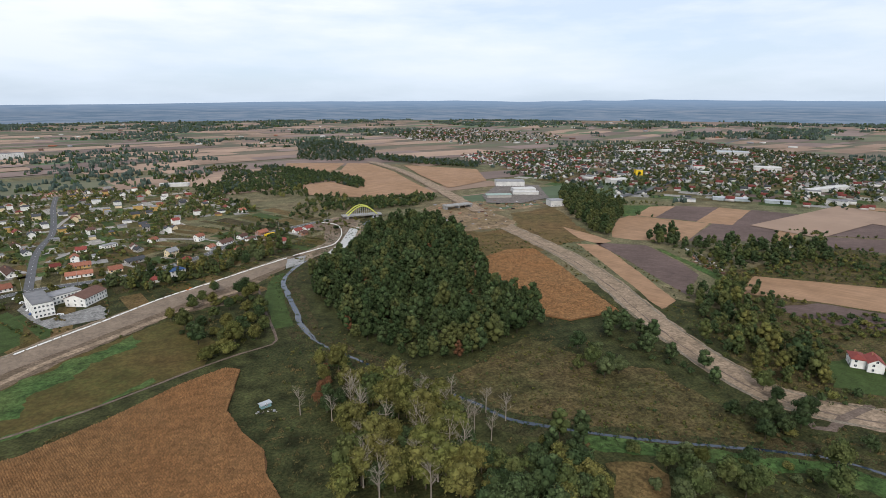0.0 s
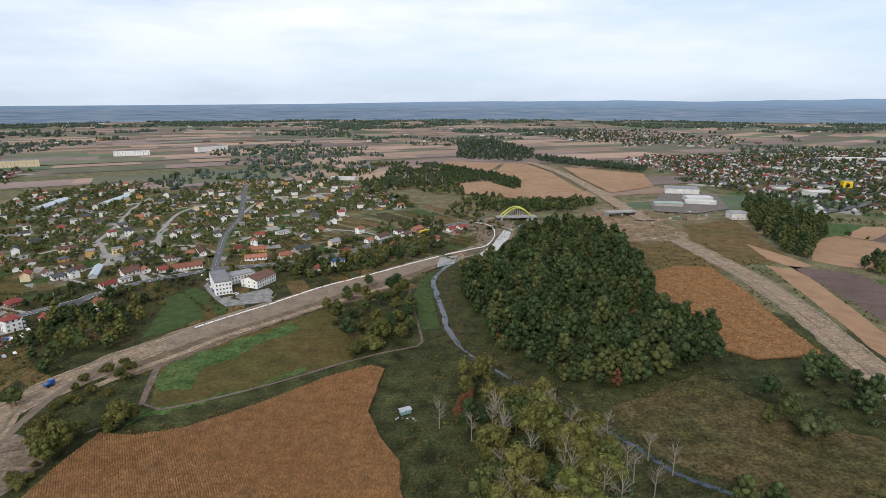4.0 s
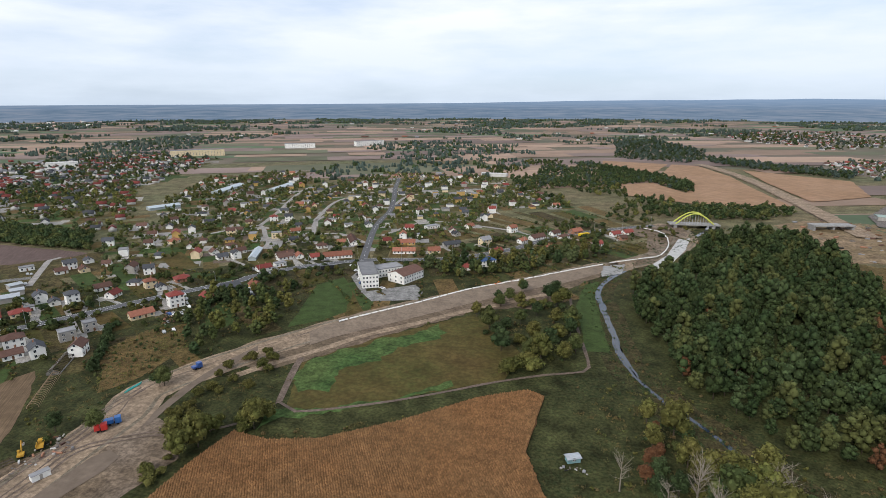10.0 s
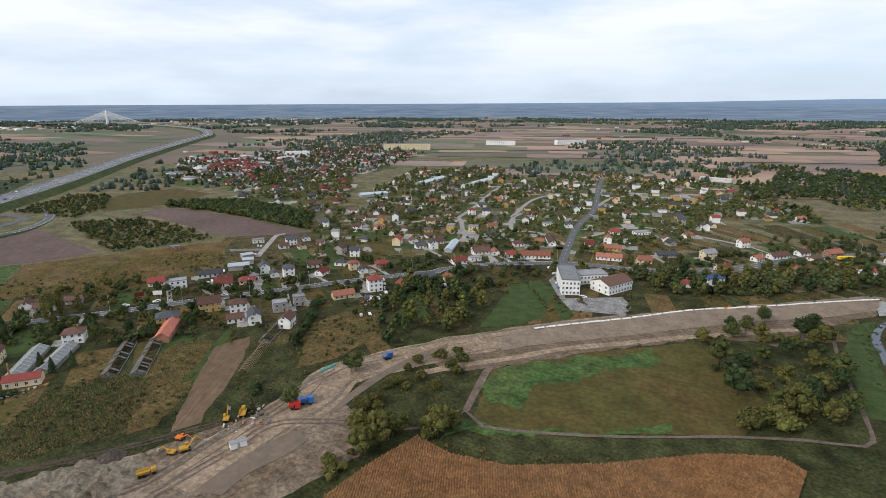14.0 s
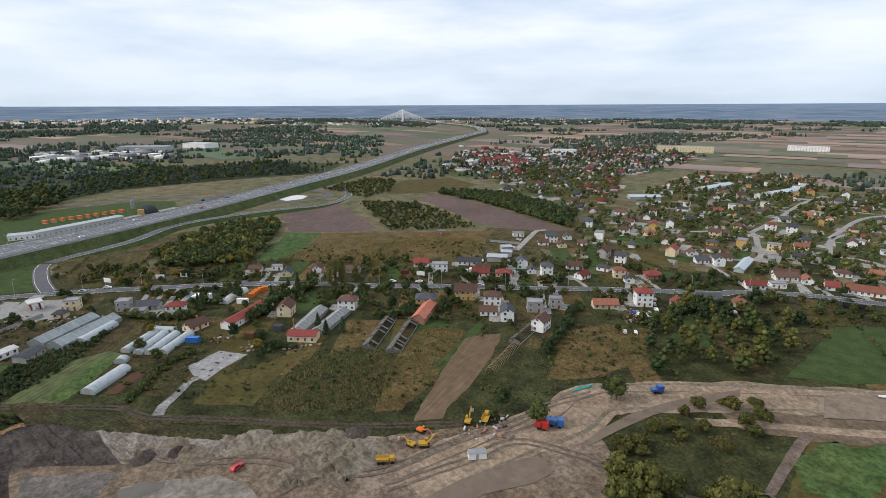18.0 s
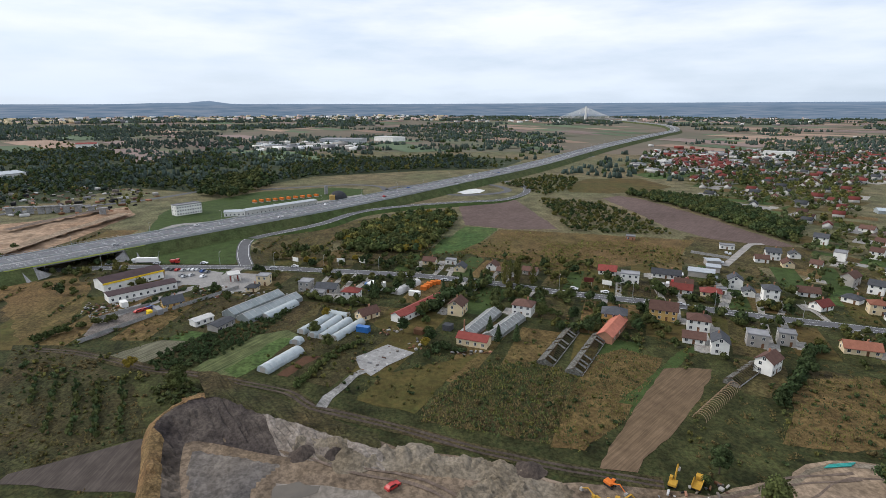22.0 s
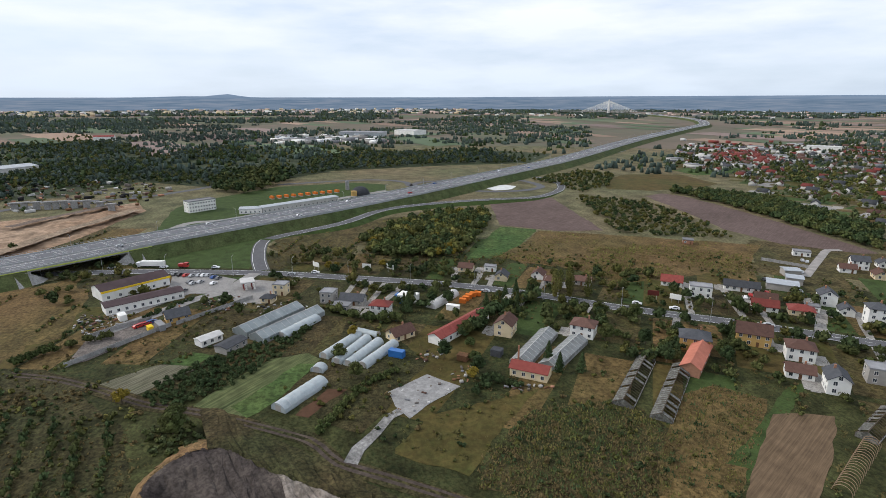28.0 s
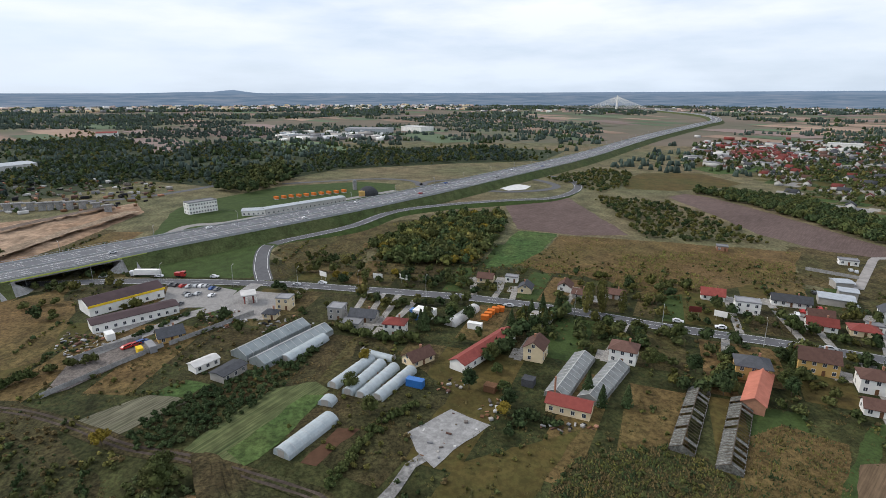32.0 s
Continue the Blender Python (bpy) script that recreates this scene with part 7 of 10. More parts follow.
hall("hotel_wing", L_HOTEL_C, 12, 6.0, WHITE, FELT, "white terraced hotel link with a flat roof", "hotel", 0.0, 8, None, 2)
hall("factory", L_FACTORY, 32, 9, FARWALL, FELT, "long white factory hall with a flat roof", "factory", 0.06, 10)
hall("factory", L_FACTORY_B, 22, 7, FARWALL, PALEROOF, "white factory annex with a pale roof", "factory", 0.06, 8)
hall("factory", L_FACTORY_C, 16, 5, GREYWALL, mat("green_sheet", (0.30, 0.37, 0.33), (0.25, 0.31, 0.28), 0.4, 0.1), "low factory shed with a pale green roof", "factory", 0.1)
hall("factory", L_PALE, 18, 8, FARWALL, FELT, "white cubic workshop beside the town", "factory", 0.05, 4)
hall("apartment_block", L_FLATS_A, 16, 13, WHITE, FELT, "white distant apartment block with a flat roof", "apartments", 0.0, 14, None, 4)
hall("apartment_block", L_FLATS_B, 16, 14, WHITE, FELT, "white distant apartment block with a flat roof", "apartments", 0.0, 14, None, 4)
hall("apartment_block", L_FLATS_C, 20, 15, CREAM, FELT, "cream distant apartment block with a flat roof", "apartments", 0.0, 18, None, 4)
hall("warehouse", L_BLOCK_W, 30, 9, WHITE, PALEROOF, "white distant warehouse with a pale roof", "warehouse", 0.05)
hall("warehouse", L_MALL, 60, 10, SHEETMETAL, FELT, "grey distant warehouse with a flat roof", "warehouse", 0.03)
hall("warehouse", L_MALL_B, 50, 12, WHITE, PALEROOF, "white distant warehouse with a pale roof", "warehouse", 0.03)
hall("warehouse", L_WARE, 40, 8, PALEROOF, SHEETMETAL, "pale distant factory hall with a metal roof", "warehouse", 0.1)
hall("warehouse", L_VILLA, 20, 9, WHITE, TILERED, "white distant hall with a red roof", "warehouse", 0.3)
hall("shack", L_SHACK, 2.8, 1.8, mat("turquoise_board", (0.20, 0.33, 0.34), (0.15, 0.26, 0.27), 1.0, 0.2), SHEETMETAL, "small makeshift shack with a sheet metal roof", "shack", 0.15, 1)
hall("greenhouse", [(-462.1, 735.4), (-467.7, 812.5)], 14, 3.0, FILM, mat("blue_film", (0.40, 0.45, 0.48), (0.33, 0.38, 0.41), 0.6, 0.1, rough=0.4), "pale blue glass nursery roof in the village", "greenhouse", 0.3)
hall("greenhouse", [(-394.2, 766.3), (-392.6, 828.6)], 14, 3.0, FILM, mat("blue_film", (0.40, 0.45, 0.48), (0.33, 0.38, 0.41), 0.6, 0.1, rough=0.4), "pale blue glass nursery roof in the village", "greenhouse", 0.3)
hall("greenhouse", [(-476.7, 607.2), (-456.1, 636.4)], 12, 3.0, FILM, mat("blue_film", (0.40, 0.45, 0.48), (0.33, 0.38, 0.41), 0.6, 0.1, rough=0.4), "pale blue glass nursery roof in the village", "greenhouse", 0.3)
hall("warehouse", [(-116.9, 989.5), (-72.6, 981.0)], 14, 5, FARWALL, PALEROOF, "long white hall with a pale roof", "warehouse", 0.1)
hall("building", [(731.8, 805.5), (744.0, 800.1)], 14, 11, YELLOW, FELT, "yellow block with a flat roof in the town" , "building", 0.12)
hall("warehouse", [(1005.9, 765.0), (1038.8, 729.1)], 30, 8, FARWALL, PALEROOF, "long white hall with a pale roof in the town" , "warehouse", 0.12)
hall("warehouse", [(1234.6, 1060.0), (1283.6, 1002.0)], 40, 9, PALEROOF, SHEETMETAL, "long grey hall with a metal roof in the town" , "warehouse", 0.12)
hall("building", [(899.9, 823.0), (921.7, 813.3)], 18, 9, FARWALL, TILERED, "large white building with a red roof in the town" , "building", 0.12)
hall("warehouse", [(830.1, 524.9), (932.4, 531.3)], 16, 5, FARWALL, PALEROOF, "low white hall with a pale roof in the town" , "warehouse", 0.12)
hall("greenhouse", [(639.8, 540.9), (676.6, 508.9)], 14, 4, FILM, SHEETMETAL, "row of pale glasshouse roofs in the town" , "greenhouse", 0.12)
hall("greenhouse", [(499.2, 603.3), (520.5, 593.8)], 14, 4, FILM, SHEETMETAL, "pale glasshouse roof in the town" , "greenhouse", 0.12)
hall("greenhouse", [(686.8, 494.2), (707.3, 470.4)], 14, 4, FILM, SHEETMETAL, "row of pale glasshouse roofs in the town" , "greenhouse", 0.12)
hall("warehouse", [(859.7, 778.0), (869.1, 754.2)], 12, 5, FARWALL, PALEROOF, "white hall with a pale roof in the town" , "warehouse", 0.12)
hall("warehouse", [(1145.9, 1156.8), (1195.9, 1175.1)], 30, 6, FARWALL, PALEROOF, "white hall with a pale roof in the town" , "warehouse", 0.12)
hall("warehouse", [(1043.2, 1202.4), (1143.4, 1198.4)], 20, 6, FARWALL, PALEROOF, "white hall with a pale roof in the town" , "warehouse", 0.12)
hall("workshop", [(583.2, 550.3), (601.9, 536.9)], 10, 4, FARWALL, FELT, "low white workshop in the town" , "workshop", 0.12)
hall("building", [(759.8, 456.8), (767.2, 434.2)], 14, 6, FARWALL, FELT, "white flat-roofed block in the town" , "building", 0.12)
hall("building", [(479.9, 323.1), (485.5, 310.9)], 8, 3.5, WHITE, FELT, "low white farmhouse among hedges in the town" , "building", 0.12)
hall("warehouse", [(609.6, 724.7), (646.5, 731.2)], 18, 7, FARWALL, PALEROOF, "white hall with a pale roof in the town" , "warehouse", 0.12)
hall("factory", [(391.6, 689.8), (427.2, 674.0)], 14, 5, FARWALL, PALEROOF, "white factory annex with a pale roof in the town" , "factory", 0.12)

# filling station canopy on columns
gas, n = hall_frame("petrol_station", *L_GAS, "white petrol station canopy on red columns", "petrol station")
part("roof", boxed(0, 0, 4.2, n, 8, 4.8, bevel=0.08), PALEROOF, gas)
for x in (1.5, n - 1.5):
    for y in (2, 6):
        part("column", boxed(x - 0.25, y - 0.25, 0, x + 0.25, y + 0.25, 4.2), TILERED, gas, "red column")
        part("pump", boxed(x + 0.8, y - 0.3, 0.1, x + 1.6, y + 0.3, 1.8, bevel=0.05), WHITE, gas)

# row of orange spreaders behind the depot
for x, y in [(-688.4, 47.2), (-690.8, 53.8), (-693.2, 60.4), (-695.6, 67.2), (-698.0, 74.0), (-700.5, 80.9), (-703.0, 88.0), (-705.6, 95.1), (-708.2, 102.4), (-710.9, 109.8)]:
    sp = thing("salt_spreader", "orange salt spreader body parked behind the depot", "spreader", pose(x, y, 0.1, 0, 0, 35), group="orange salt spreaders")
    part("hopper", extruded([(-1.1, 0.9), (1.1, 0.9), (1.4, 3.0), (-1.4, 3.0)], -2.6, 2.6), ORANGE, sp)
    part("frame", boxed(-2.8, -1.0, 0, 2.8, 1.0, 0.88), GREYWALL, sp)

# piers of an unfinished viaduct
viaduct = thing("viaduct", "bare concrete piers of an unfinished viaduct", "bridge")
for x, y in [(-682.5, -165.7), (-683.2, -158.5), (-683.5, -149.4), (-681.3, -140.0), (-682.3, -134.0), (-683.4, -127.9), (-681.4, -119.4), (-681.7, -109.9), (-670.8, -95.3), (-658.2, -82.7)]:
    col = part("pier", boxed(-1.2, -2.6, -0.2, 1.2, 2.6, 6.0), CONCRETE, viaduct)
    at(col, x, y, 0, 25)
    part("crosshead", boxed(-1.6, -4.5, 6.0, 1.6, 4.5, 7.2, bevel=0.2), CONCRETE, col)

# salt dome and water tower
dome = at(thing("salt_dome", "grey conical salt storage dome with a brown gate", "dome"), *P_DOME[0])
bm = bmesh.new()
bmesh.ops.create_uvsphere(bm, u_segments=20, v_segments=10, radius=9.5, matrix=Matrix.Diagonal((1, 1, 0.9, 1)))
bmesh.ops.delete(bm, geom=[v for v in bm.verts if v.co.z < -0.5], context="VERTS")
part("shell", bm, TILEGREY, dome)
part("gate", boxed(4, -9.5, 0, 9, -4, 5, bevel=0.1), OCHRE, dome, "ochre gate house")
tower = at(thing("silo", "round concrete silo with a conical cap", "silo"), *P_TOWER[0])
part("shaft", tubed((0, 0, 0), (0, 0, 9), 2.0, sides=14), CONCRETE, tower)
part("cap", tubed((0, 0, 9), (0, 0, 10.5), 2.3, 0.4, sides=14), FELT, tower)


# ---- greenhouses ----
def tunnel(ends, width, label, material=None, height=2.6, ribs=True):
    material = material or FILM
    ob, n = hall_frame("polytunnel", *ends, label, "greenhouse")
    k = 10
    prof = [(width / 2 - width / 2 * math.cos(math.pi * i / k), 0.5 + (height - 0.5) * math.sin(math.pi * i / k)) for i in range(k + 1)]
    part("cover", extruded([(0, -0.1), *prof, (width, -0.1)], 0, n), material, ob)
    hoop = bmesh.new()
    for a, b in zip([(0, 0), *prof], [*prof, (width, 0)]):
        tube(hoop, (0, a[0], a[1] + 0.04), (0, b[0], b[1] + 0.04), 0.06, sides=4)
    me = mesh_of("hoop", hoop, STEEL)
    if ribs:
        for i in range(int(n // 3) + 1):
            part("hoop", me, None, ob).location.x = min(n, i * 3.0)
    part("door", boxed(-0.06, width / 2 - 1.2, 0, 0.0, width / 2 + 1.2, 2.2), GREYWALL, ob)
    part("door", boxed(n, width / 2 - 1.2, 0, n + 0.06, width / 2 + 1.2, 2.2), GREYWALL, ob)
    HOUSE_SPOTS.append((ob.location.x, ob.location.y, 6))
    return ob


def glasshouse(ends, width, label, material, height=2.1, missing=0.0, seed=1):
    ob, n = hall_frame("greenhouse", *ends, label, "greenhouse")
    rise, rng = width * 0.25, random.Random(seed)
    bays = max(3, int(n // (1.5 if missing else 3.0)))
    slope = mesh_of("pane", extruded([(0.05, height + 0.03), (width / 2, height + rise), (width / 2, height + rise + 0.06), (0.05, height + 0.09)], 0.06, n / bays - 0.06), material)
    slope2 = mesh_of("pane", extruded([(width - 0.05, height + 0.03), (width / 2, height + rise), (width / 2, height + rise + 0.06), (width - 0.05, height + 0.09)], 0.06, n / bays - 0.06), material)
    side = mesh_of("pane", boxed(0.06, -0.03, 0.5, n / bays - 0.06, 0.03, height), material)
    rib = bmesh.new()
    for p, q in (((0, 0, 0), (0, 0, height)), ((0, width, 0), (0, width, height)), ((0, 0, height), (0, width / 2, height + rise + 0.08)), ((0, width, height), (0, width / 2, height + rise + 0.08))):
        tube(rib, p, q, 0.09, sides=4)
    rib = mesh_of("rib", rib, BARK if missing else PALEROOF)
    part("base_wall", extruded([(-0.1, -0.1), (0.1, -0.1), (0.1, 0.5), (-0.1, 0.5)], 0, n), CONCRETE, ob)
    part("base_wall", extruded([(width - 0.1, -0.1), (width + 0.1, -0.1), (width + 0.1, 0.5), (width - 0.1, 0.5)], 0, n), CONCRETE, ob)
    part("end_wall", extruded([(0.1, 0), (width - 0.1, 0), (width - 0.1, height), (width / 2, height + rise), (0.1, height)], 0.02, 0.1), material, ob)
    part("end_wall", extruded([(0.1, 0), (width - 0.1, 0), (width - 0.1, height), (width / 2, height + rise), (0.1, height)], n - 0.1, n - 0.02), material, ob)
    part("ridge", boxed(0, width / 2 - 0.12, height + rise + 0.05, n, width / 2 + 0.12, height + rise + 0.2), BARK if missing else PALEROOF, ob)
    for i in range(bays + 1):
        part("rib", rib, None, ob).location.x = n * i / bays
    for i in range(bays):
        for me, y in ((slope, 0), (slope2, 0), (side, 0), (side, width)):
            if rng.random() >= (missing * 2.6 if me is slope or me is side else missing * 0.5):
                part("pane", me, None, ob).location = (n * i / bays, y, 0)
    HOUSE_SPOTS.append((ob.location.x, ob.location.y, 6))
    return ob


glasshouse(L_GH_A, 8.5, "long old glasshouse with dusty panes", GLASSY, seed=1)
glasshouse(L_GH_B, 8.5, "long old glasshouse with dusty panes", GLASSY, seed=2)
glasshouse(L_GH_D, 7.6, "weathered glasshouse beside the boiler house", OLDGLASS, 1.6, seed=3)
glasshouse(L_GH_E, 7.6, "weathered glasshouse beside the boiler house", OLDGLASS, 1.6, seed=4)
glasshouse(L_RUIN_A, 6.6, "ruined glasshouse with panes missing", RUINGLASS, 1.1, missing=0.3, seed=5)
glasshouse(L_RUIN_B, 6.6, "ruined glasshouse with panes missing", RUINGLASS, 1.1, missing=0.27, seed=6)
glasshouse(L_RUIN_C, 5.5, "ruined glasshouse with panes missing", RUINGLASS, 1.5, missing=0.6, seed=7)
tunnel(L_TUN_C, 5.5, "long white polytunnel beside the glasshouses")
for ends in (L_TUN_1, L_TUN_2, L_TUN_3, L_TUN_4):
    tunnel(ends, 4.3, "white film polytunnel standing in a row of four", height=2.5)
tunnel(L_TUN_5, 3.5, "low narrow grey polytunnel", height=1.8)
t6 = tunnel(L_TUN_6, 6.0, "white polytunnel patched with dark sheets", height=2.8)
tunnel(L_TUN_7, 5, "short white film polytunnel in the field", height=2.4)
tunnel(L_TUN_8, 5.5, "grey-white polytunnel beside the road", PALEROOF, height=2.8)
skeleton, n = hall_frame("tunnel_frame", *[(-233.0, 210.7), (-247.4, 237.8)], "bare hoops of a stripped polytunnel", "greenhouse")
hoop_bm = bmesh.new()
arc = [(2.2 - 2.2 * math.cos(math.pi * i / 8), 2.3 * math.sin(math.pi * i / 8)) for i in range(9)]
for a, b in zip(arc, arc[1:]):
    tube(hoop_bm, (0, *a), (0, *b), 0.09, sides=4)
hoop_me = mesh_of("hoop", hoop_bm, mat("rusty_hoops", (0.30, 0.22, 0.15), (0.22, 0.15, 0.10), 2.0, 0.3))
for i in range(int(n // 1.5) + 1):
    part("hoop", hoop_me, None, skeleton).location.x = i * 1.5


LONG_SHEDS = (L_TUN_C, L_TUN_1, L_TUN_2, L_TUN_3, L_TUN_4, L_TUN_5, L_TUN_6, L_TUN_7, L_TUN_8, L_GH_A, L_GH_B, L_GH_D, L_GH_E, L_RUIN_A, L_RUIN_B, L_RUIN_C)
for ends in LONG_SHEDS:                          # keep plants off the long sheds
    (ax, ay), (bx, by) = ends[0][:2], ends[1][:2]
    for k in range(7):
        HOUSE_SPOTS.append((ax + (bx - ax) * k / 6, ay + (by - ay) * k / 6, 6))


# ---- walls and fences ----
PANEL = mesh_of("panel", boxed(0.06, -0.05, 0, 2.34, 0.05, 1.9), CONCRETE)
FPOST = mesh_of("post", boxed(-0.08, -0.1, 0, 0.08, 0.1, 2.05), CONCRETE)


def panel_fence(pts, label):
    ob = thing("concrete_fence", label, "fence", kind="structure")
    line = smooth_line(pts, 2.4)
    for p, q in zip(line, line[1:]):
        d = q - p
        m = pose(p.x, p.y, 0, 0, 0, math.degrees(math.atan2(d.y, d.x)))
        part("panel", PANEL, None, ob).matrix_basis = m @ Matrix.Diagonal((d.length / 2.4, 1, 1, 1))
        part("post", FPOST, None, ob).matrix_basis = m


for pts in (FENCE_A, FENCE_B, FENCE_C, FENCE_D):
    panel_fence(pts, "pale precast concrete panel fence")


BAGWHITE = mat("white_sandbags", (0.74, 0.73, 0.70), (0.60, 0.59, 0.56), 1.2, 0.2, mottle=0.2)


def kerb_line(pts, label):
    ob = thing("concrete_barrier", label, "barrier", kind="structure")
    line = smooth_line(pts, 6.0)
    for k, (p, q) in enumerate(zip(line, line[1:])):
        s = (q - p).normalized()
        off = noise.noise((k * 0.7, 2.0, 1.0)) * 0.5
        part("block", extruded([(-0.5 + off, 0.1), (0.5 + off, 0.1), (0.3 + off, 0.6), (-0.3 + off, 0.6)], 0.15, (q - p).length * (0.86 + 0.4 * noise.noise((k * 1.3, 5.0, 1.0)) ** 2)), BAGWHITE, ob).matrix_basis = pose(p.x, p.y, 1.55, 0, 0, math.degrees(math.atan2(s.y, s.x)))


kerb_line(WHITE_LINE, "row of white bags and blocks along the roadbed")
kerb_line(WHITE_LINE_B, "row of white bags and blocks at the bridge head")

# ---- yellow arch bridge and unfinished flyover ----
arch, n = hall_frame("arch_bridge", *L_ARCH, "road bridge with two lime-yellow steel arches", "bridge")
LIMEYEL = mat("lime_yellow_steel", (0.50, 0.52, 0.12), (0.44, 0.46, 0.1), 1.0, 0.1, rough=0.5)
part("deck", boxed(-6, 0, 3.2, n + 6, 12, 4.4), CONCRETE, arch)
for y in (0.6, 11.4):
    bm = bmesh.new()
    pts = [(n * i / 14, y + (0.8 if y < 5 else -0.8) * math.sin(math.pi * i / 14), 4.2 + 11 * math.sin(math.pi * i / 14)) for i in range(15)]
    for p, q in zip(pts, pts[1:]):
        tube(bm, p, q, 0.7, sides=6)
    part("arch_rib", bm, LIMEYEL, arch)
    for i in range(2, 13):
        part("hanger", tubed((pts[i][0], y, 4.2), pts[i], 0.12, sides=4), STEEL, arch)
for x in (0, n):
    part("pier", boxed(x - 1.5, 0.5, -0.2, x + 1.5, 11.5, 3.2), CONCRETE, arch)
fly, n = hall_frame("flyover", *L_FLYOVER, "unfinished concrete flyover on piers", "bridge")
part("deck", boxed(0, 0, 4.5, n, 12, 6.0), CONCRETE, fly)
for x in (1.5, n / 2, n - 1.5):
    part("pier", boxed(x - 1, 1, -0.2, x + 1, 11, 4.5), CONCRETE, fly)

# ---- roadside billboards ----
for k, (x, y) in enumerate([(-450.2, 85.7), (-440.4, 113.2), (-436.3, 126.0), (-364.4, 243.8), (-357.3, 250.9)]):
    board = thing("billboard", "white roadside billboard on two steel posts" if k != 3 else "red and white roadside billboard on two steel posts", "billboard", pose(x, y, 0, 0, 0, 62 if k % 2 else 40), group="roadside billboards")
    for s in (-1.6, 1.6):
        part("post", tubed((s, 0, 0), (s, 0, 3.0), 0.09, sides=6), STEEL, board)
    part("panel", boxed(-2.6, -0.12, 2.0, 2.6, 0.12, 4.6, bevel=0.04), WHITE if k != 3 else TILERED, board)

# ---- driveways and paved yards of the houses on the main road ----
DRIVE = mat("worn_drive_paving", (0.30, 0.285, 0.26), (0.21, 0.198, 0.18), 0.7, 0.08, mottle=0.25, speck=0.2)
rng_d = random.Random(44)
for k, (x, y, r) in enumerate(HOUSE_SPOTS[:92]):
    p = min(main_line, key=lambda q: (q.x - x) ** 2 + (q.y - y) ** 2)
    d = Vector((x - p.x, y - p.y, 0))
    if 11 < d.length < 60 and rng_d.random() < 0.75:
        u = d.normalized()
        side = Vector((-u.y, u.x, 0)) * rng_d.choice([-1, 1])
        a, b = p + u * 4.2 + side * 3.5, Vector((x, y, 0)) + side * (r * 0.8)
        drive = new("driveway", mesh_of("driveway", strip([a, a.lerp(b, 0.5) + side * rng_d.uniform(-1, 1), b, b + u * 5], [(-1.5, 0.144 + 0.003 * (k % 17)), (1.5, 0.144 + 0.003 * (k % 17))], 0.3), DRIVE))
        tagged(drive, "paved driveway from the road to a house", "driveway", kind="structure")
        pad = [b + side * 3.5 + u * 4, b + side * 3.5 - u * 4, b - side * 3.0 - u * 4, b - side * 3.0 + u * 4]
        sheet("house_yard", [(q.x, q.y) for q in pad], 0.1255 + 0.001 * (k % 17), DRIVE, "small paved yard beside a house", "yard", 2.0, 0.5)

# ---- vehicles ----
def paint(name, c):
    return mat(name, c, tuple(v * 0.9 for v in c), 1.0, 0.3, rough=0.3)


CARPAINT = {"white": paint("white_car_paint", (0.75, 0.75, 0.75)), "silver": paint("silver_car_paint", (0.42, 0.43, 0.44)), "black": paint("black_car_paint", (0.025, 0.025, 0.028)),
            "blue": paint("blue_car_paint", (0.03, 0.08, 0.25)), "red": paint("red_car_paint", (0.42, 0.03, 0.025)), "grey": paint("grey_car_paint", (0.14, 0.145, 0.15))}
WHEEL = mesh_of("wheel", tubed((0, -0.1, 0), (0, 0.1, 0), 0.32, sides=12), DARKRUBBER)
GLASSDARK = mat("car_glass", (0.02, 0.025, 0.03), (0.015, 0.018, 0.022), 1, 1, rough=0.1)
BODY_PROFILE = [(-2.15, 0.3), (2.1, 0.3), (2.2, 0.7), (1.9, 0.85), (0.95, 0.95), (0.35, 1.42), (-1.2, 1.45), (-1.95, 1.0), (-2.2, 0.9)]


def side_mesh(profile, half, material, bevel=0.06):
    bm = extruded([(x, z) for x, z in profile], -half, half)
    bmesh.ops.rotate(bm, verts=bm.verts, matrix=Matrix.Rotation(radians(90), 3, "Z"))
    for v in bm.verts:
        v.co.x *= -1
        v.co.y *= 1
        if v.co.z > 1.2:
            v.co.y *= 0.8
    bmesh.ops.bevel(bm, geom=bm.edges[:], offset=bevel, segments=1, affect="EDGES")
    bmesh.ops.recalc_face_normals(bm, faces=bm.faces)
    return mesh_of("body", bm, material)


BODIES = {k: side_mesh(BODY_PROFILE, 0.86, m) for k, m in CARPAINT.items()}
CABIN = mesh_of("glazing", extruded([(-1.78, 1.02), (0.78, 1.02), (0.33, 1.38), (-1.15, 1.4)], -0.80, 0.80), GLASSDARK)
for v in CABIN.vertices:
    v.co.x, v.co.y = v.co.y, v.co.x
    if v.co.z < 1.2:
        v.co.y *= 1.09
rng_car = random.Random(3)


def car(x, y, turn, colour=None, z=0.2):
    colour = colour or rng_car.choice(["white", "silver", "black", "grey", "blue", "red", "white", "silver"])
    ob = thing("car", f"{colour} parked car with dark windows", "car", pose(x, y, z, 0, 0, turn), group="cars")
    part("body", BODIES[colour], None, ob)
    part("glazing", CABIN, None, ob)
    for wx in (-1.35, 1.35):
        for wy in (-0.78, 0.78):
            part("wheel", WHEEL, None, ob).location = (wx, wy, 0.32)
    return ob


def road_turn(x, y):
    i = min(range(len(main_line) - 1), key=lambda k: (main_line[k].x - x) ** 2 + (main_line[k].y - y) ** 2)
    d = main_line[i + 1] - main_line[i]
    return math.degrees(math.atan2(d.y, d.x))


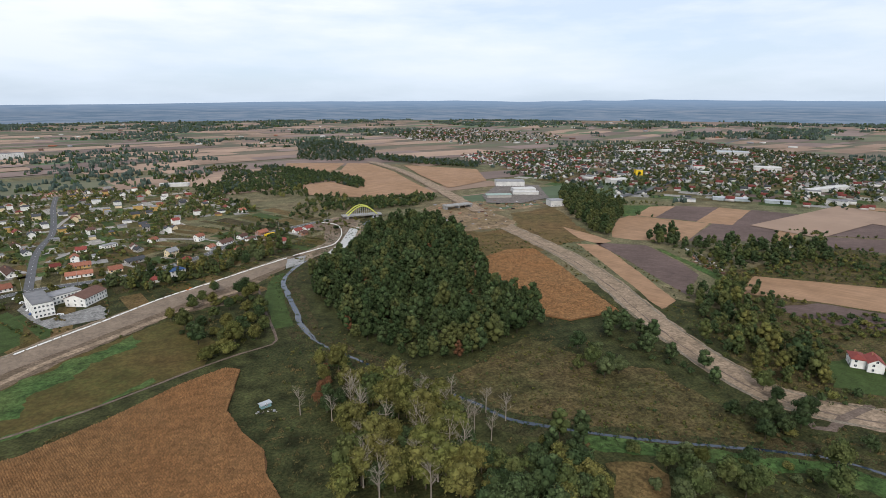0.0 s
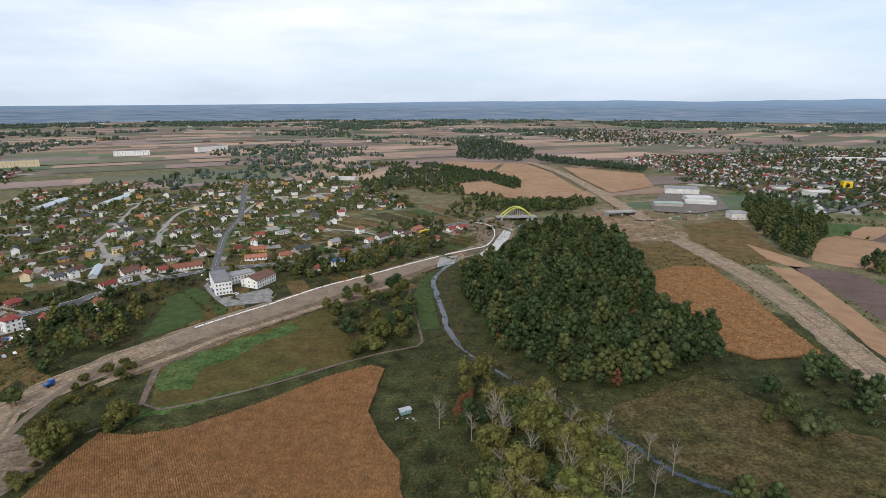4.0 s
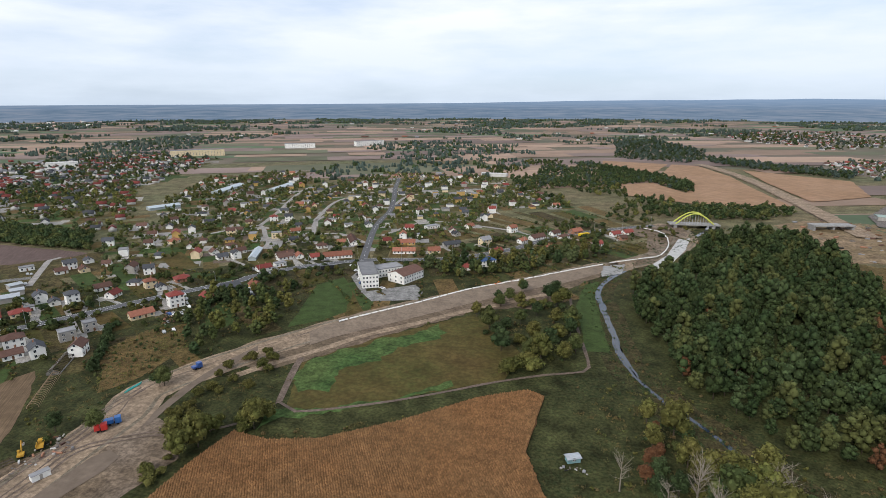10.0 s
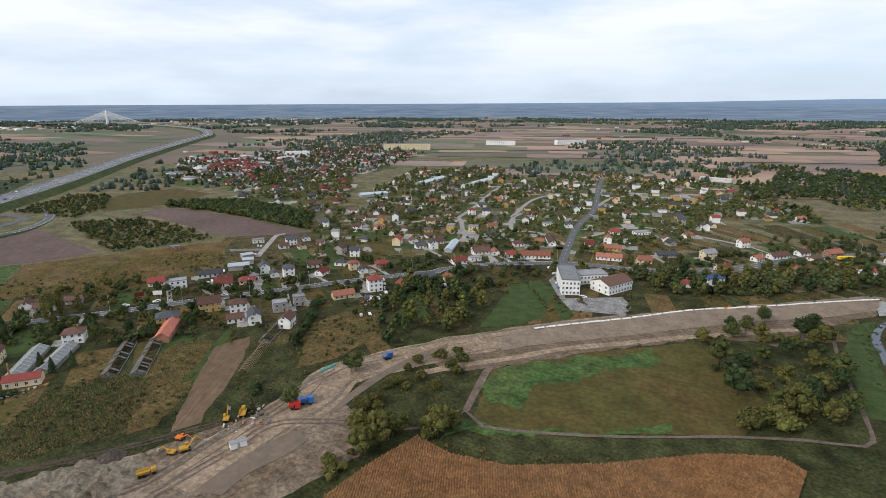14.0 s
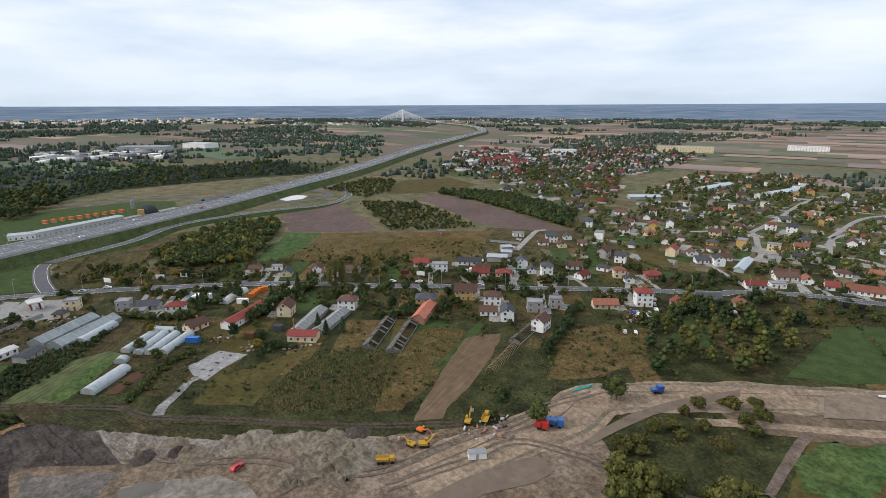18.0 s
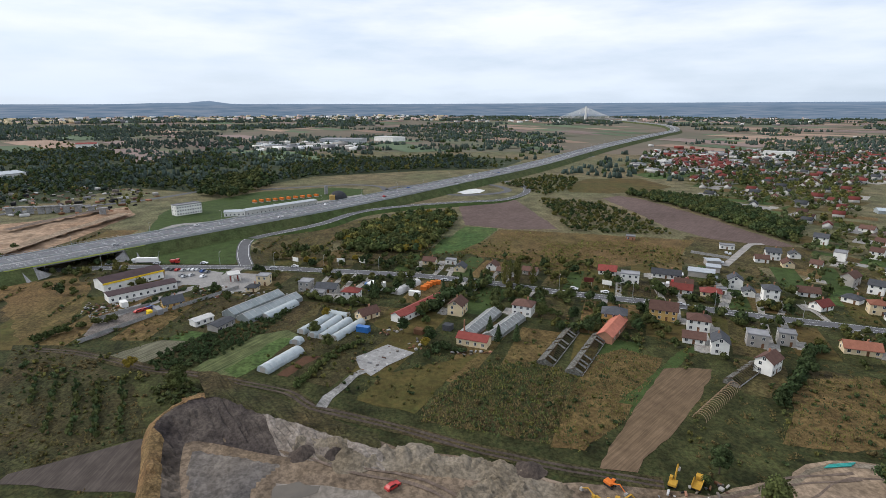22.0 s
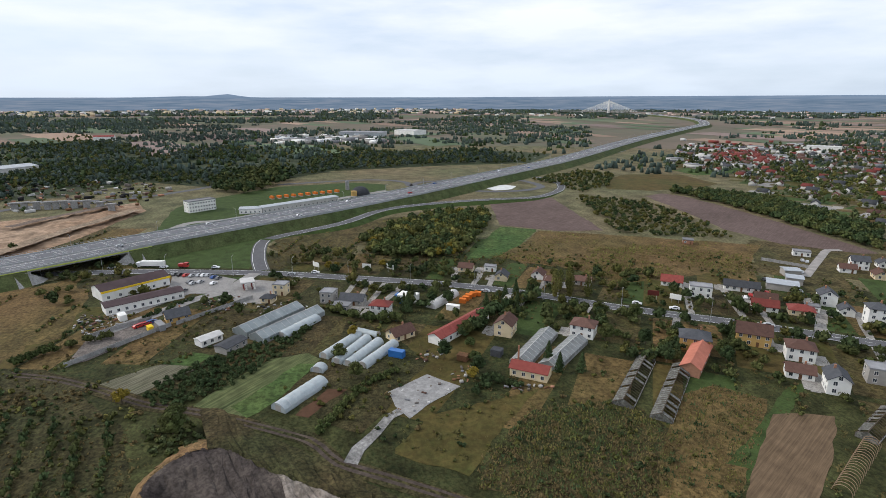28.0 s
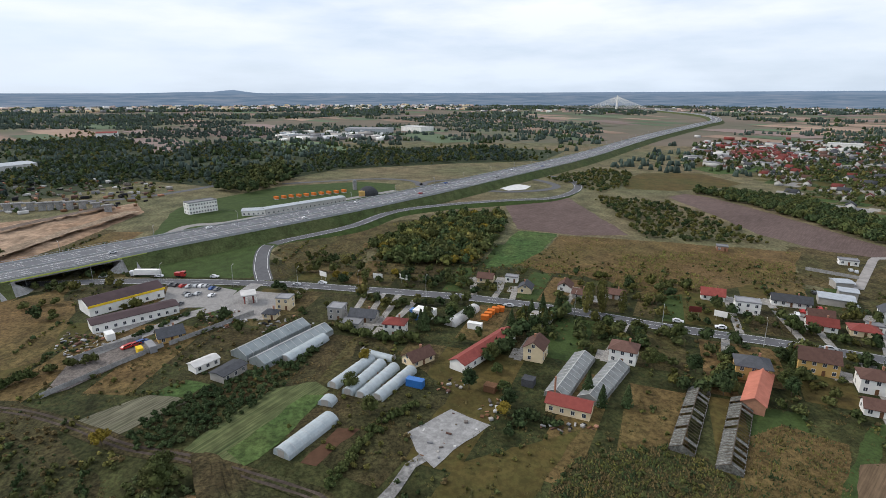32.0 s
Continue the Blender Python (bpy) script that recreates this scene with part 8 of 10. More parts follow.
for k, (x, y) in enumerate(CARS_SHOP):
    car(x, y, road_turn(x, y) + 80, z=0.13)
for x, y in CARS_YARD:
    car(x, y, road_turn(x, y) + 60, "blue" if x < CARS_YARD[2][0] else "red", z=0.13)
for k, (x, y) in enumerate(CARS_MAIN_A):
    car(x, y, road_turn(x, y) + (180 if k % 2 else 0), ["silver", "white", "white", "silver", "white"][k % 5])
for x, y in [*CARS_ROW, *CARS_DEALER]:
    car(x, y, road_turn(x, y) + 90 + rng_car.uniform(-10, 10), z=0.05)
for x, y in CARS_HOTEL:
    car(x, y, road_turn(x, y) + 15, z=0.14)
for i in range(6, 60, 5):
    p, q = MW[i], MW[i + 1]
    s = (q - p).normalized()
    d = (-8.6, 8.6, -4.9, 12.4)[i % 4]
    car(p.x - s.y * d, p.y + s.x * d, math.degrees(math.atan2(s.y, s.x)), z=7.06)


def lorry(x, y, turn, length, cab, box_mat, label, height=3.9, z=0.2, name="lorry"):
    ob = thing(name, label, "lorry", pose(x, y, z, 0, 0, turn))
    part("cargo_box", boxed(-length / 2, -1.25, 1.1, length / 2 - 2.6, 1.25, height, bevel=0.05), box_mat, ob)
    c = part("cab", boxed(length / 2 - 2.3, -1.2, 0.6, length / 2, 1.2, 3.2, bevel=0.15), cab, ob)
    part("windscreen", boxed(length / 2 - 0.02, -1.05, 1.9, length / 2 + 0.03, 1.05, 2.8), GLASSDARK, c)
    part("chassis", boxed(-length / 2 + 0.2, -0.5, 0.55, length / 2 - 1, 0.5, 1.08), DARKRUBBER, ob)
    for wx in (-length / 2 + 1.2, -length / 2 + 2.5, length / 2 - 1.3):
        for wy in (-1.0, 1.0):
            part("wheel", WHEEL, None, ob).matrix_basis = pose(wx, wy, 0.5) @ Matrix.Diagonal((1.55, 1.4, 1.55, 1))
    return ob


x, y = P_SEMI[0]
lorry(x, y, road_turn(x, y) + 180, 16, CARPAINT["white"], WHITE, "white articulated lorry on the main road")
x, y = P_REDVAN[0]
lorry(x, y, road_turn(x, y), 5.5, CARPAINT["red"], CARPAINT["red"], "red delivery van on the main road", 2.6)
x, y = P_BUS[0]
lorry(x, y, road_turn(x, y) + 0, 13, CARPAINT["black"], CARPAINT["black"], "long black coach parked by the road", 3.4, name="coach")
x, y = P_YBUS[0]
lorry(x, y, road_turn(x, y), 12, YELLOW, YELLOW, "yellow bus on the village road", 3.3, name="bus")
for (x, y), turn, m, label in ((P_BTRUCK[0], 40, BLUE, "blue tipper lorry on the construction site"), (P_RED[0], 40, CARPAINT["red"], "red site lorry beside the blue one")):
    lorry(x, y, turn, 6.5 if m is BLUE else 4.5, m, m, label, 2.7, 0.1)
x, y = P_VAN[0]
lorry(x, y, 60, 4.6, CARPAINT["blue"], CARPAINT["blue"], "dark blue van on the roadbed", 2.0, 0.2, "van")
x, y = P_CAR_RED[0]
car(x, y, 120, "red", 0.1)
x, y = P_TRAILER[0]
site_box = thing("site_container", "white site container with a grey roof", "container", pose(x, y, 0.1, 0, 0, 62))
part("body", boxed(-2.8, -1.2, 0.15, 2.8, 1.2, 2.3, bevel=0.05), WHITE, site_box)
part("roof", boxed(-2.9, -1.3, 2.3, 2.9, 1.3, 2.42), FELT, site_box)
part("door", boxed(-0.5, -1.24, 0.2, 0.4, -1.21, 2.1), GREYWALL, site_box)


# ---- diggers ----
def excavator(x, y, turn, colour, lift, label, scale=1.0):
    ob = thing("excavator", label, "excavator", pose(x, y, 0.15, 0, 0, turn) @ Matrix.Diagonal((scale * 0.72, scale * 0.72, scale * 0.72, 1)))
    for s in (-1.1, 1.1):
        part("track", boxed(-2.0, s - 0.3, 0, 2.0, s + 0.3, 0.85, bevel=0.25), DARKRUBBER, ob)
    part("body", boxed(-2.2, -1.35, 0.95, 1.2, 1.35, 2.0, bevel=0.15), colour, ob)
    c = part("cab", boxed(0.1, 0.35, 2.0, 1.5, 1.35, 3.1, bevel=0.12), colour, ob)
    part("window", boxed(1.49, 0.45, 2.2, 1.53, 1.25, 3.0), GLASSDARK, c)
    elbow, tip = Vector((4.2, -0.2, 2.2 + lift)), Vector((7.0, -0.2, 0.9 + lift * 0.5))
    part("boom", tubed((0.9, -0.2, 1.6), elbow, 0.35, 0.26, sides=4), colour, ob)
    a = part("stick", tubed(elbow, tip, 0.26, 0.18, sides=4), colour, ob)
    bm = extruded([(-0.55, -0.9), (0.55, -0.9), (0.55, 0.2), (-0.55, 0.2)], -0.5, 0.6)
    part("bucket", bm, GREYWALL, a, "grey steel bucket").location = tip
    part("ram", tubed((1.4, -0.2, 1.5), Vector((3.0, -0.2, 1.6 + lift * 0.7)), 0.11, sides=6), STEEL, ob)
    return ob


DIGYEL = mat("digger_yellow", (0.46, 0.27, 0.04), (0.36, 0.21, 0.035), 2.0, 0.3)
excavator(*P_EXC_A[0], 20, ORANGE, 1.2, "orange tracked excavator on the construction site")
excavator(*P_EXC_B[0], 60, DIGYEL, 3.2, "yellow tracked excavator with a raised arm", 1.2)
excavator(*P_EXC_C[0], 200, DIGYEL, 1.0, "yellow tracked excavator on the construction site")
excavator(*P_EXC_D[0], 130, DIGYEL, 3.6, "yellow tracked excavator with a raised arm", 1.1)
excavator(*P_EXC_E[0], 40, ORANGE, 2.6, "orange excavator at the edge of the roadbed")


def dumper(x, y, turn, label):
    ob = thing("dump_truck", label, "dump truck", pose(x, y, 0.1, 0, 0, turn) @ Matrix.Diagonal((0.75, 0.75, 0.75, 1)))
    part("bed", extruded([(-1.4, 1.3), (1.4, 1.3), (1.7, 2.6), (1.5, 2.6), (1.2, 1.55), (-1.2, 1.55), (-1.5, 2.6), (-1.7, 2.6)], -4.2, 0.8), DIGYEL, ob)
    c = part("cab", boxed(1.3, -1.2, 1.0, 3.4, 1.2, 3.0, bevel=0.2), DIGYEL, ob)
    part("windscreen", boxed(3.38, -1.0, 2.0, 3.43, 1.0, 2.75), GLASSDARK, c)
    part("chassis", boxed(-4, -0.6, 0.7, 3.6, 0.6, 1.28), DARKRUBBER, ob)
    for wx in (-3.2, -1.4, 2.3):
        for wy in (-1.3, 1.3):
            part("wheel", WHEEL, None, ob).matrix_basis = pose(wx, wy, 0.75) @ Matrix.Diagonal((2.3, 3, 2.3, 1))


dumper(*P_DUMP_A[0], 60, "yellow articulated dump truck on the site")
dumper(*P_DUMP_B[0], 130, "yellow dump truck beside the road")

# containers and huts
def crate(name, x, y, turn, lx, ly, h, m, label):
    ob = thing(name, label, "container", pose(x, y, 0.1, 0, 0, turn))
    part("body", boxed(-lx / 2, -ly / 2, 0, lx / 2, ly / 2, h, bevel=0.05), m, ob)
    part("lid", boxed(-lx / 2 - 0.06, -ly / 2 - 0.06, h, lx / 2 + 0.06, ly / 2 + 0.06, h + 0.1), m, ob)


crate("container", -333.4, 113.8, 55, 6, 2.5, 2.6, BLUE, "blue steel container in the weeds")
crate("portable_cabin", -390.8, 128.3, 55, 9, 6, 3.2, WHITE, "white portable cabin with a flat roof")
crate("water_tank", -393.6, 124.5, 55, 4, 3, 2.4, BLUE, "blue plastic water tank")
crate("water_tank", -386.9, 125.8, 55, 5, 2, 1.6, BLUE, "blue plastic tarpaulin stack")
crate("container", -381.4, 152.9, 60, 3.2, 2.2, 2.0, ORANGE, "small orange skip container")
crate("container", -384.0, 155.2, 60, 3.2, 2.2, 2.0, ORANGE, "small orange skip container")
crate("container", -386.7, 157.4, 60, 3.2, 2.2, 2.0, ORANGE, "small orange skip container")
crate("container", -388.7, 160.2, 60, 3.2, 2.2, 2.0, ORANGE, "small orange skip container")
crate("container", -388.9, 162.6, 60, 3.2, 2.2, 2.0, ORANGE, "small orange skip container")
crate("caravan", -373.3, 146.0, 55, 6, 2.3, 2.6, WHITE, "white caravan parked in the yard")
crate("garden_shed", -325.6, 150.9, 50, 4, 3.5, 2.6, TILEGREY, "small dark garden shed")
crate("garden_shed", -325.0, 137.4, 50, 4, 3, 2.2, DOORWOOD, "small wooden garden shed")
crate("garage", -374.7, 176.2, 55, 9, 6, 3, GREYWALL, "dark garage with a pale flat roof")
crate("site_hut", -396.6, 1.6, 30, 5, 3, 2.6, WHITE, "white hut in the builders yard")
crate("container", -382.1, 20.4, 30, 7, 2.5, 2.6, FELT, "grey shipping container in the yard")
crate("loader", -380.5, 16.9, 30, 3.5, 2, 2.2, YELLOW, "yellow loader in the yard")

# teal pipe lying by the roadbed
x, y = P_TEAL[0]
pipe = thing("pipe", "bundle of turquoise pipes lying in the grass", "pipes", pose(x, y, 0.1, 0, 0, 80))
TEAL = mat("turquoise_plastic", (0.03, 0.32, 0.28), (0.025, 0.26, 0.23), 2.0, 0.3, rough=0.4)
for k in range(3):
    part("tube", tubed((-4 + k, 0.45 * k, 0.3), (4 + k, 0.5 * k, 0.3), 0.22), TEAL, pipe)

# garden trees over the village
ROADS = [smooth_line(r, 10) for r in (MAIN_ROAD, HILL_ROAD, SIDE_ROAD, [p[:2] for p in SLIP_ROAD], *VILLAGE_LANES)]


ROAD_XY = np.array([(p.x, p.y) for line in ROADS for p in line])


def clear(x, y, gap=2.0):
    """Free of houses and roads."""
    if len(CLEAR_XY) != len(HOUSE_SPOTS):
        CLEAR_XY[:] = HOUSE_SPOTS
        CLEAR_NP[0] = np.array(HOUSE_SPOTS)
    h = CLEAR_NP[0]
    if ((x - h[:, 0]) ** 2 + (y - h[:, 1]) ** 2 < (h[:, 2] + gap) ** 2).any():
        return False
    return ((ROAD_XY - (x, y)) ** 2).sum(1).min() > 64


CLEAR_XY, CLEAR_NP = [], [None]

# ---- the wider village ----
rng_v = random.Random(8)


def village(poly, spacing, seed, turn, detail):
    for x, y in scatter(poly, spacing, seed, 0.3):
        if not clear(x, y, 6.0) or rng_v.random() < 0.12:
            continue
        wall = rng_v.choice([WHITE, WHITE, WHITE, CREAM, GREYWALL, OCHRE])
        roof = rng_v.choice([TILERED, TILEBROWN, TILEBROWN, TILEBRICK, TILEGREY, TILEGREY, TILEGREY])
        kind = rng_v.choice(["gable", "gable", "hip", "flat"])
        size = rng_v.choice([(9, 7), (10, 7.5), (8, 7), (11, 7.5), (7, 6)])
        far = math.hypot(x + 60, y - 40) > 620
        house(x, y, (turn + rng_v.choice([0, 90]) + rng_v.uniform(-8, 8)) % 360, *size, rng_v.choice([1, 1, 2]), wall, FELT if kind == "flat" else roof, kind, 0 if far else detail, "village houses")


village(VILLAGE_N, 27, 3, 20, 1)
village(VILLAGE_W, 33, 4, 35, 1)
village(MIDZONE, 32, 12, 25, 1)


# far roofs: joined small houses
def far_houses(name, poly, spacing, seed, label, red=0.4, big=0.0, turn=20.0):
    protos = []
    for i, roof_slot in enumerate((1, 2, 3)):
        bm = bmesh.new()
        w = extruded([(-4.5, 0), (4.5, 0), (4.5, 4.2), (0, 7.4), (-4.5, 4.2)], -6, 6)
        r = extruded([(-5, 4.0), (0, 7.6), (5, 4.0), (5, 4.3), (0, 8.0), (-5, 4.3)], -6.5, 6.5)
        v0, t0, m0 = proto_of(w)
        v1, t1, m1 = proto_of(r, roof_slot)
        bm.free()
        protos.append((np.concatenate([v0, v1]), np.concatenate([t0, t1 + len(v0)]), np.concatenate([m0, m1])))
    v, t, m = proto_of(boxed(-14, -9, 0, 14, 9, 6))
    v2, t2, m2 = proto_of(boxed(-14.3, -9.3, 6, 14.3, 9.3, 6.5), 4)
    protos.append((np.concatenate([v, v2]), np.concatenate([t, t2 + len(v)]), np.concatenate([m, m2])))
    rng = np.random.default_rng(seed)
    places = []
    for x, y in scatter(poly, spacing, seed, 0.35):
        if rng.uniform() < 0.15:
            continue
        k = 3 if rng.uniform() < big else (0 if rng.uniform() < red else int(rng.integers(1, 3)))
        places.append((k, x, y, 0.0, radians(turn + 90 * rng.integers(0, 2) + rng.uniform(-10, 10)), rng.uniform(0.65, 0.95), 1.0))
    joined(name, protos, places, [FARWALL, TILERED, TILEBROWN, TILEGREY, FELT], label, "houses")


far_houses("distant_houses", VILLAGE_FAR, 31, 5, "distant village of white houses with red and dark roofs", 0.35, 0.05)
far_houses("distant_houses", VILLAGE_MID, 30, 10, "village houses with red and dark roofs among trees", 0.5, 0.0, 30)
far_houses("distant_houses", ESTATE_RED, 17, 6, "dense estate of white houses with bright red roofs", 1.0)
far_houses("distant_houses", TOWN_LEFT, 34, 7, "distant town houses", 0.4, 0.04)
far_houses("distant_houses", VILLAGE_E_MID, 30, 81, "red-roofed village beyond the harvested fields", 0.55, 0.03, 35)
far_houses("distant_houses", VILLAGE_E_FAR, 52, 82, "far village of pale houses", 0.3, 0.08, 35)
far_houses("distant_houses", TOWN_EAST, 34, 8, "small town of pale houses with red and grey roofs", 0.35, 0.06, 35)
far_houses("distant_houses", TOWN_MID, 55, 9, "far village roofs", 0.5)

def patchwork(poly, spacing, size, soils, label, seed, turn, z=0.02):
    """Garden plots and yards: many small level rectangles."""
    rng = np.random.default_rng(seed)
    flat = np.array([(-1.0, -0.55, 0), (1, -0.55, 0), (1, 0.55, 0), (-1, 0.55, 0)])
    protos = [(flat, np.array([(0, 1, 2), (0, 2, 3)]), np.full(2, k)) for k in range(len(soils))]
    places = [(int(rng.integers(len(soils))), x, y, z + 0.0006 * (k % 60), radians(turn + 90 * rng.integers(0, 2) + rng.uniform(-9, 9)), rng.uniform(*size), 1.0) for k, (x, y) in enumerate(scatter(poly, spacing, seed, 0.4))]
    joined("garden_plots", protos, places, soils, label, "gardens", "structure")


YARDPALE = mat("pale_gravel_yard", (0.33, 0.31, 0.28), (0.25, 0.235, 0.21), 0.6, 0.06, mottle=0.25, speck=0.2)
GARDENS = [LUSH, LAWN, MEADOWG, OLIVEDRY, YARDPALE, PAVING, MEADOWG, DRYGRASS, LAWN]
patchwork(VILLAGE_N, 15, (5, 13), GARDENS, "patchwork of lawns, beds and paved yards", 141, 20)
patchwork(VILLAGE_W, 16, (6, 15), GARDENS, "patchwork of lawns, beds and paved yards", 142, 35)
patchwork(MIDZONE, 17, (6, 16), [*GARDENS, OLIVEDRY, TRACK], "patchwork of gardens and narrow plots", 147, 25)
patchwork(VILLAGE_MID, 20, (7, 18), GARDENS, "patchwork of gardens and small fields", 146, 30)
patchwork(VILLAGE_FAR, 24, (9, 26), GARDENS, "patchwork of gardens and small fields", 143, 20)
patchwork(TOWN_EAST, 34, (12, 34), [*GARDENS, PLOUGH, STUBBLE, PAVING], "patchwork of gardens, yards and small fields", 144, 35)
patchwork(TOWN_LEFT, 34, (12, 30), GARDENS, "patchwork of gardens and small fields", 145, 20)

for poly, spacing, seed, size in ((VILLAGE_N, 6.6, 41, (0.25, 0.9)), (VILLAGE_W, 7.2, 42, (0.25, 0.95)), (VILLAGE_FAR, 13, 43, (0.4, 1.1)), (VILLAGE_MID, 8.0, 47, (0.3, 0.95)), (MIDZONE, 7.5, 48, (0.25, 0.85)), (TOWN_EAST, 11, 44, (0.4, 1.1)), (VILLAGE_E_MID, 17, 49, (0.4, 1.0)), (VILLAGE_E_FAR, 34, 50, (0.8, 1.6)), (TOWN_LEFT, 20, 45, (0.5, 1.3)), (TOWN_MID, 30, 46, (0.8, 1.6))):
    rng = np.random.default_rng(seed)
    tints = [LEAF, LEAFMID, LEAFOLIVE, LEAFPALE] if spacing < 10 else [LEAFDARK, LEAFMID, HAZEDLEAF, LEAF]
    places = [(int(rng.integers(20)), x, y, -0.2, rng.uniform(0, 6.28), rng.uniform(*size), rng.uniform(0.8, 1.2))
              for x, y in scatter(poly, spacing, seed) if clear(x, y, 0.5) and rng.uniform() > 0.25 and noise.noise((x * 0.012, y * 0.012, 3.0)) > -0.3]
    joined("garden_trees", [(v, t, m + k) for k in range(4) for v, t, m in FINETREES], places, tints, "garden trees and hedges between the houses", "trees")

# long narrow plots off the main road, with weedy borders
rng = np.random.default_rng(151)
soils = [WEEDS, DRYGRASS, OLIVEDRY, MEADOWG, GRASS, OLIVEDRY, LAWN, DRYGRASS, WEEDS, MEADOWG]
slab = np.array([(0.0, -1, 0), (1, -1, 0), (1, 1, 0), (0, 1, 0)])
protos, places, border = [], [], []
line = smooth_line(MAIN_ROAD, 6.0)
for side in (-1, 1):
    run = 0.0
    for k, (p, q) in enumerate(zip(line, line[1:])):
        run -= (q - p).length
        if run > 0:
            continue
        width = rng.uniform(9, 19)
        run = width
        s = (q - p).normalized()
        nrm = Vector((-s.y, s.x, 0)) * side
        for a, b in ((7, rng.uniform(38, 52)), (rng.uniform(52, 54), rng.uniform(80, 125))):
            protos.append((slab * np.array((b - a, width * 0.48, 1)), np.array([(0, 1, 2), (0, 2, 3)]), np.full(2, int(rng.integers(len(soils))))))
            places.append((len(protos) - 1, p.x + nrm.x * a, p.y + nrm.y * a, 0.02 + 0.0006 * (len(places) % 60), math.atan2(nrm.y, nrm.x), 1.0, 1.0))
        if rng.uniform() < 0.6:
            for d in np.arange(34, rng.uniform(60, 100), 1.5):
                c = p + nrm * float(d) + s * float(width * 0.5 + rng.normal(0, 0.6))
                if clear(c.x, c.y, 1.0) and not any(inside(g, c.x, c.y) for g in (SITE, LOT_SHOP, LOT_GAS, LOT_LOWER, CROP_GREEN, TAN_STRIP, CONCRETE_PAD, PLOUGH_MID, GREEN_STRIP, VERGE_LAWN)):
                    border.append((int(rng.integers(20)), c.x, c.y, -0.1, rng.uniform(0, 6.28), rng.uniform(0.4, 1.5), rng.uniform(0.8, 1.3)))
joined("garden_plots", protos, places, soils, "long narrow plots of grass, weeds and soil", "gardens", "structure")
joined("plot_borders", [(v, t, m + k) for k in range(4) for v, t, m in SHRUBLETS], border, [LEAFDARK, LEAFMID, LEAFOLIVE, WEEDBROWN], "weedy borders and low hedges between the plots", "hedges")

# gardens along the main road
places = []
rng = np.random.default_rng(50)
for p in smooth_line(MAIN_ROAD, 3.0):
    for _ in range(6):
        d, a = rng.uniform(7, 60), rng.uniform(0, 6.28)
        x, y = p.x + d * math.cos(a), p.y + d * math.sin(a)
        if clear(x, y, 0.3) and not any(inside(q, x, y) for q in (LOT_SHOP, LOT_GAS, LOT_HOTEL, GREEN_LOT, GREEN_STRIP, DRY_FIELD, SITE, CROP_GREEN, VERGE_LAWN, PLOUGH_MID)) and noise.noise((x * 0.03, y * 0.03, 5)) > -0.25:
            places.append((int(rng.integers(4)), x, y, -0.2, rng.uniform(0, 6.28), rng.uniform(0.35, 1.15), rng.uniform(0.8, 1.3)))
joined("garden_trees", [(v, t, m + k) for k in range(4) for v, t, m in THICKET], [(p[0] + 4 * int(rng.integers(4)), *p[1:]) for p in places], [LEAF, LEAFMID, LEAFDARK, LEAFOLIVE], "garden trees, hedges and shrubs", "trees")

# ---- woods ----
B3, O3, D3 = ["broad0", "broad1", "broad2"], ["olive0", "olive1", "olive2"], ["dark0", "dark1", "dark2"]
for i in range(6):
    v, t = crown(90 + i, 11 + i % 3, 340, 0.5, 3.9 + 0.4 * (i % 3), 13.0 + i % 4, 0.9, 0.84)
    KINDS[f"wood{i}"] = ("tree", KINDS["broad0"][1], mesh_from("crown", v, t, LEAF))
W6 = [f"wood{i}" for i in range(6)]
grove("woodland", FOREST, 7.4, W6, [FORESTLEAF, LEAFDARK, FORESTLEAF, FORESTLEAF, LEAFMID], "dense dark green riverside wood", (0.6, 1.22), 11, skip=0.1, tall=(0.8, 1.4))
grove("woodland", FOREST, 46.0, W6, LEAFRUST, "russet crowns in the riverside wood", (0.6, 0.8), 62, skip=0.5)
grove("woodland", GROVE_MID, 7.5, ["olivebush0", "bush1", "dark1", "broad0"], [LEAFOLIVE, LEAF, LEAFOLIVE, LEAFDARK], "clump of olive-green willows and bushes", (0.7, 1.2), 12, skip=0.3)
grove("woodland", GROVE_RIVER, 8.0, ["wood0", "wood1", "bush0"], [LEAF, LEAFDARK, LEAFOLIVE], "riverside trees with rounded green crowns", (0.8, 1.15), 13, skip=0.1)
grove("woodland", GROVE_EAST, 8.5, ["broad0", "bush1", "broad2"], [LEAF, LEAFPALE, LEAFDARK], "loose clump of pale green trees", (0.65, 1.0), 14, skip=0.15)
grove("woodland", GROVE_ROAD, 8.5, ["wood0", "bush1", "wood2", "bush2"], LEAFDARK, "dark bushes and trees along the roadbed", (0.7, 1.1), 15, skip=0.15)
grove("woodland", GROVE_EAST_B, 8.0, ["wood0", "wood2", "bush2"], [LEAFDARK, LEAF, LEAFOLIVE], "dark scrub wood beside the roadbed", (0.55, 1.0), 16, skip=0.3)
grove("woodland", GROVE_EAST_C, 9.5, ["wood0", "wood1", "bush1"], [LEAFDARK, LEAF], "belt of dark trees and shrubs", (0.75, 1.15), 17, skip=0.1)
grove("woodland", GROVE_LOWER, 10.5, ["broad0", "olivebush1", "bush1", "olive1"], [LEAFPALE, LEAF], "scattered willows by the river", (0.8, 1.2), 18, skip=0.25)
grove("woodland", GROVE_LOWER_B, 7.0, ["dark0", "bush1", "broad1"], LEAFDARK, "dark trees by the roadbed bend", (0.7, 1.1), 19, skip=0.1)
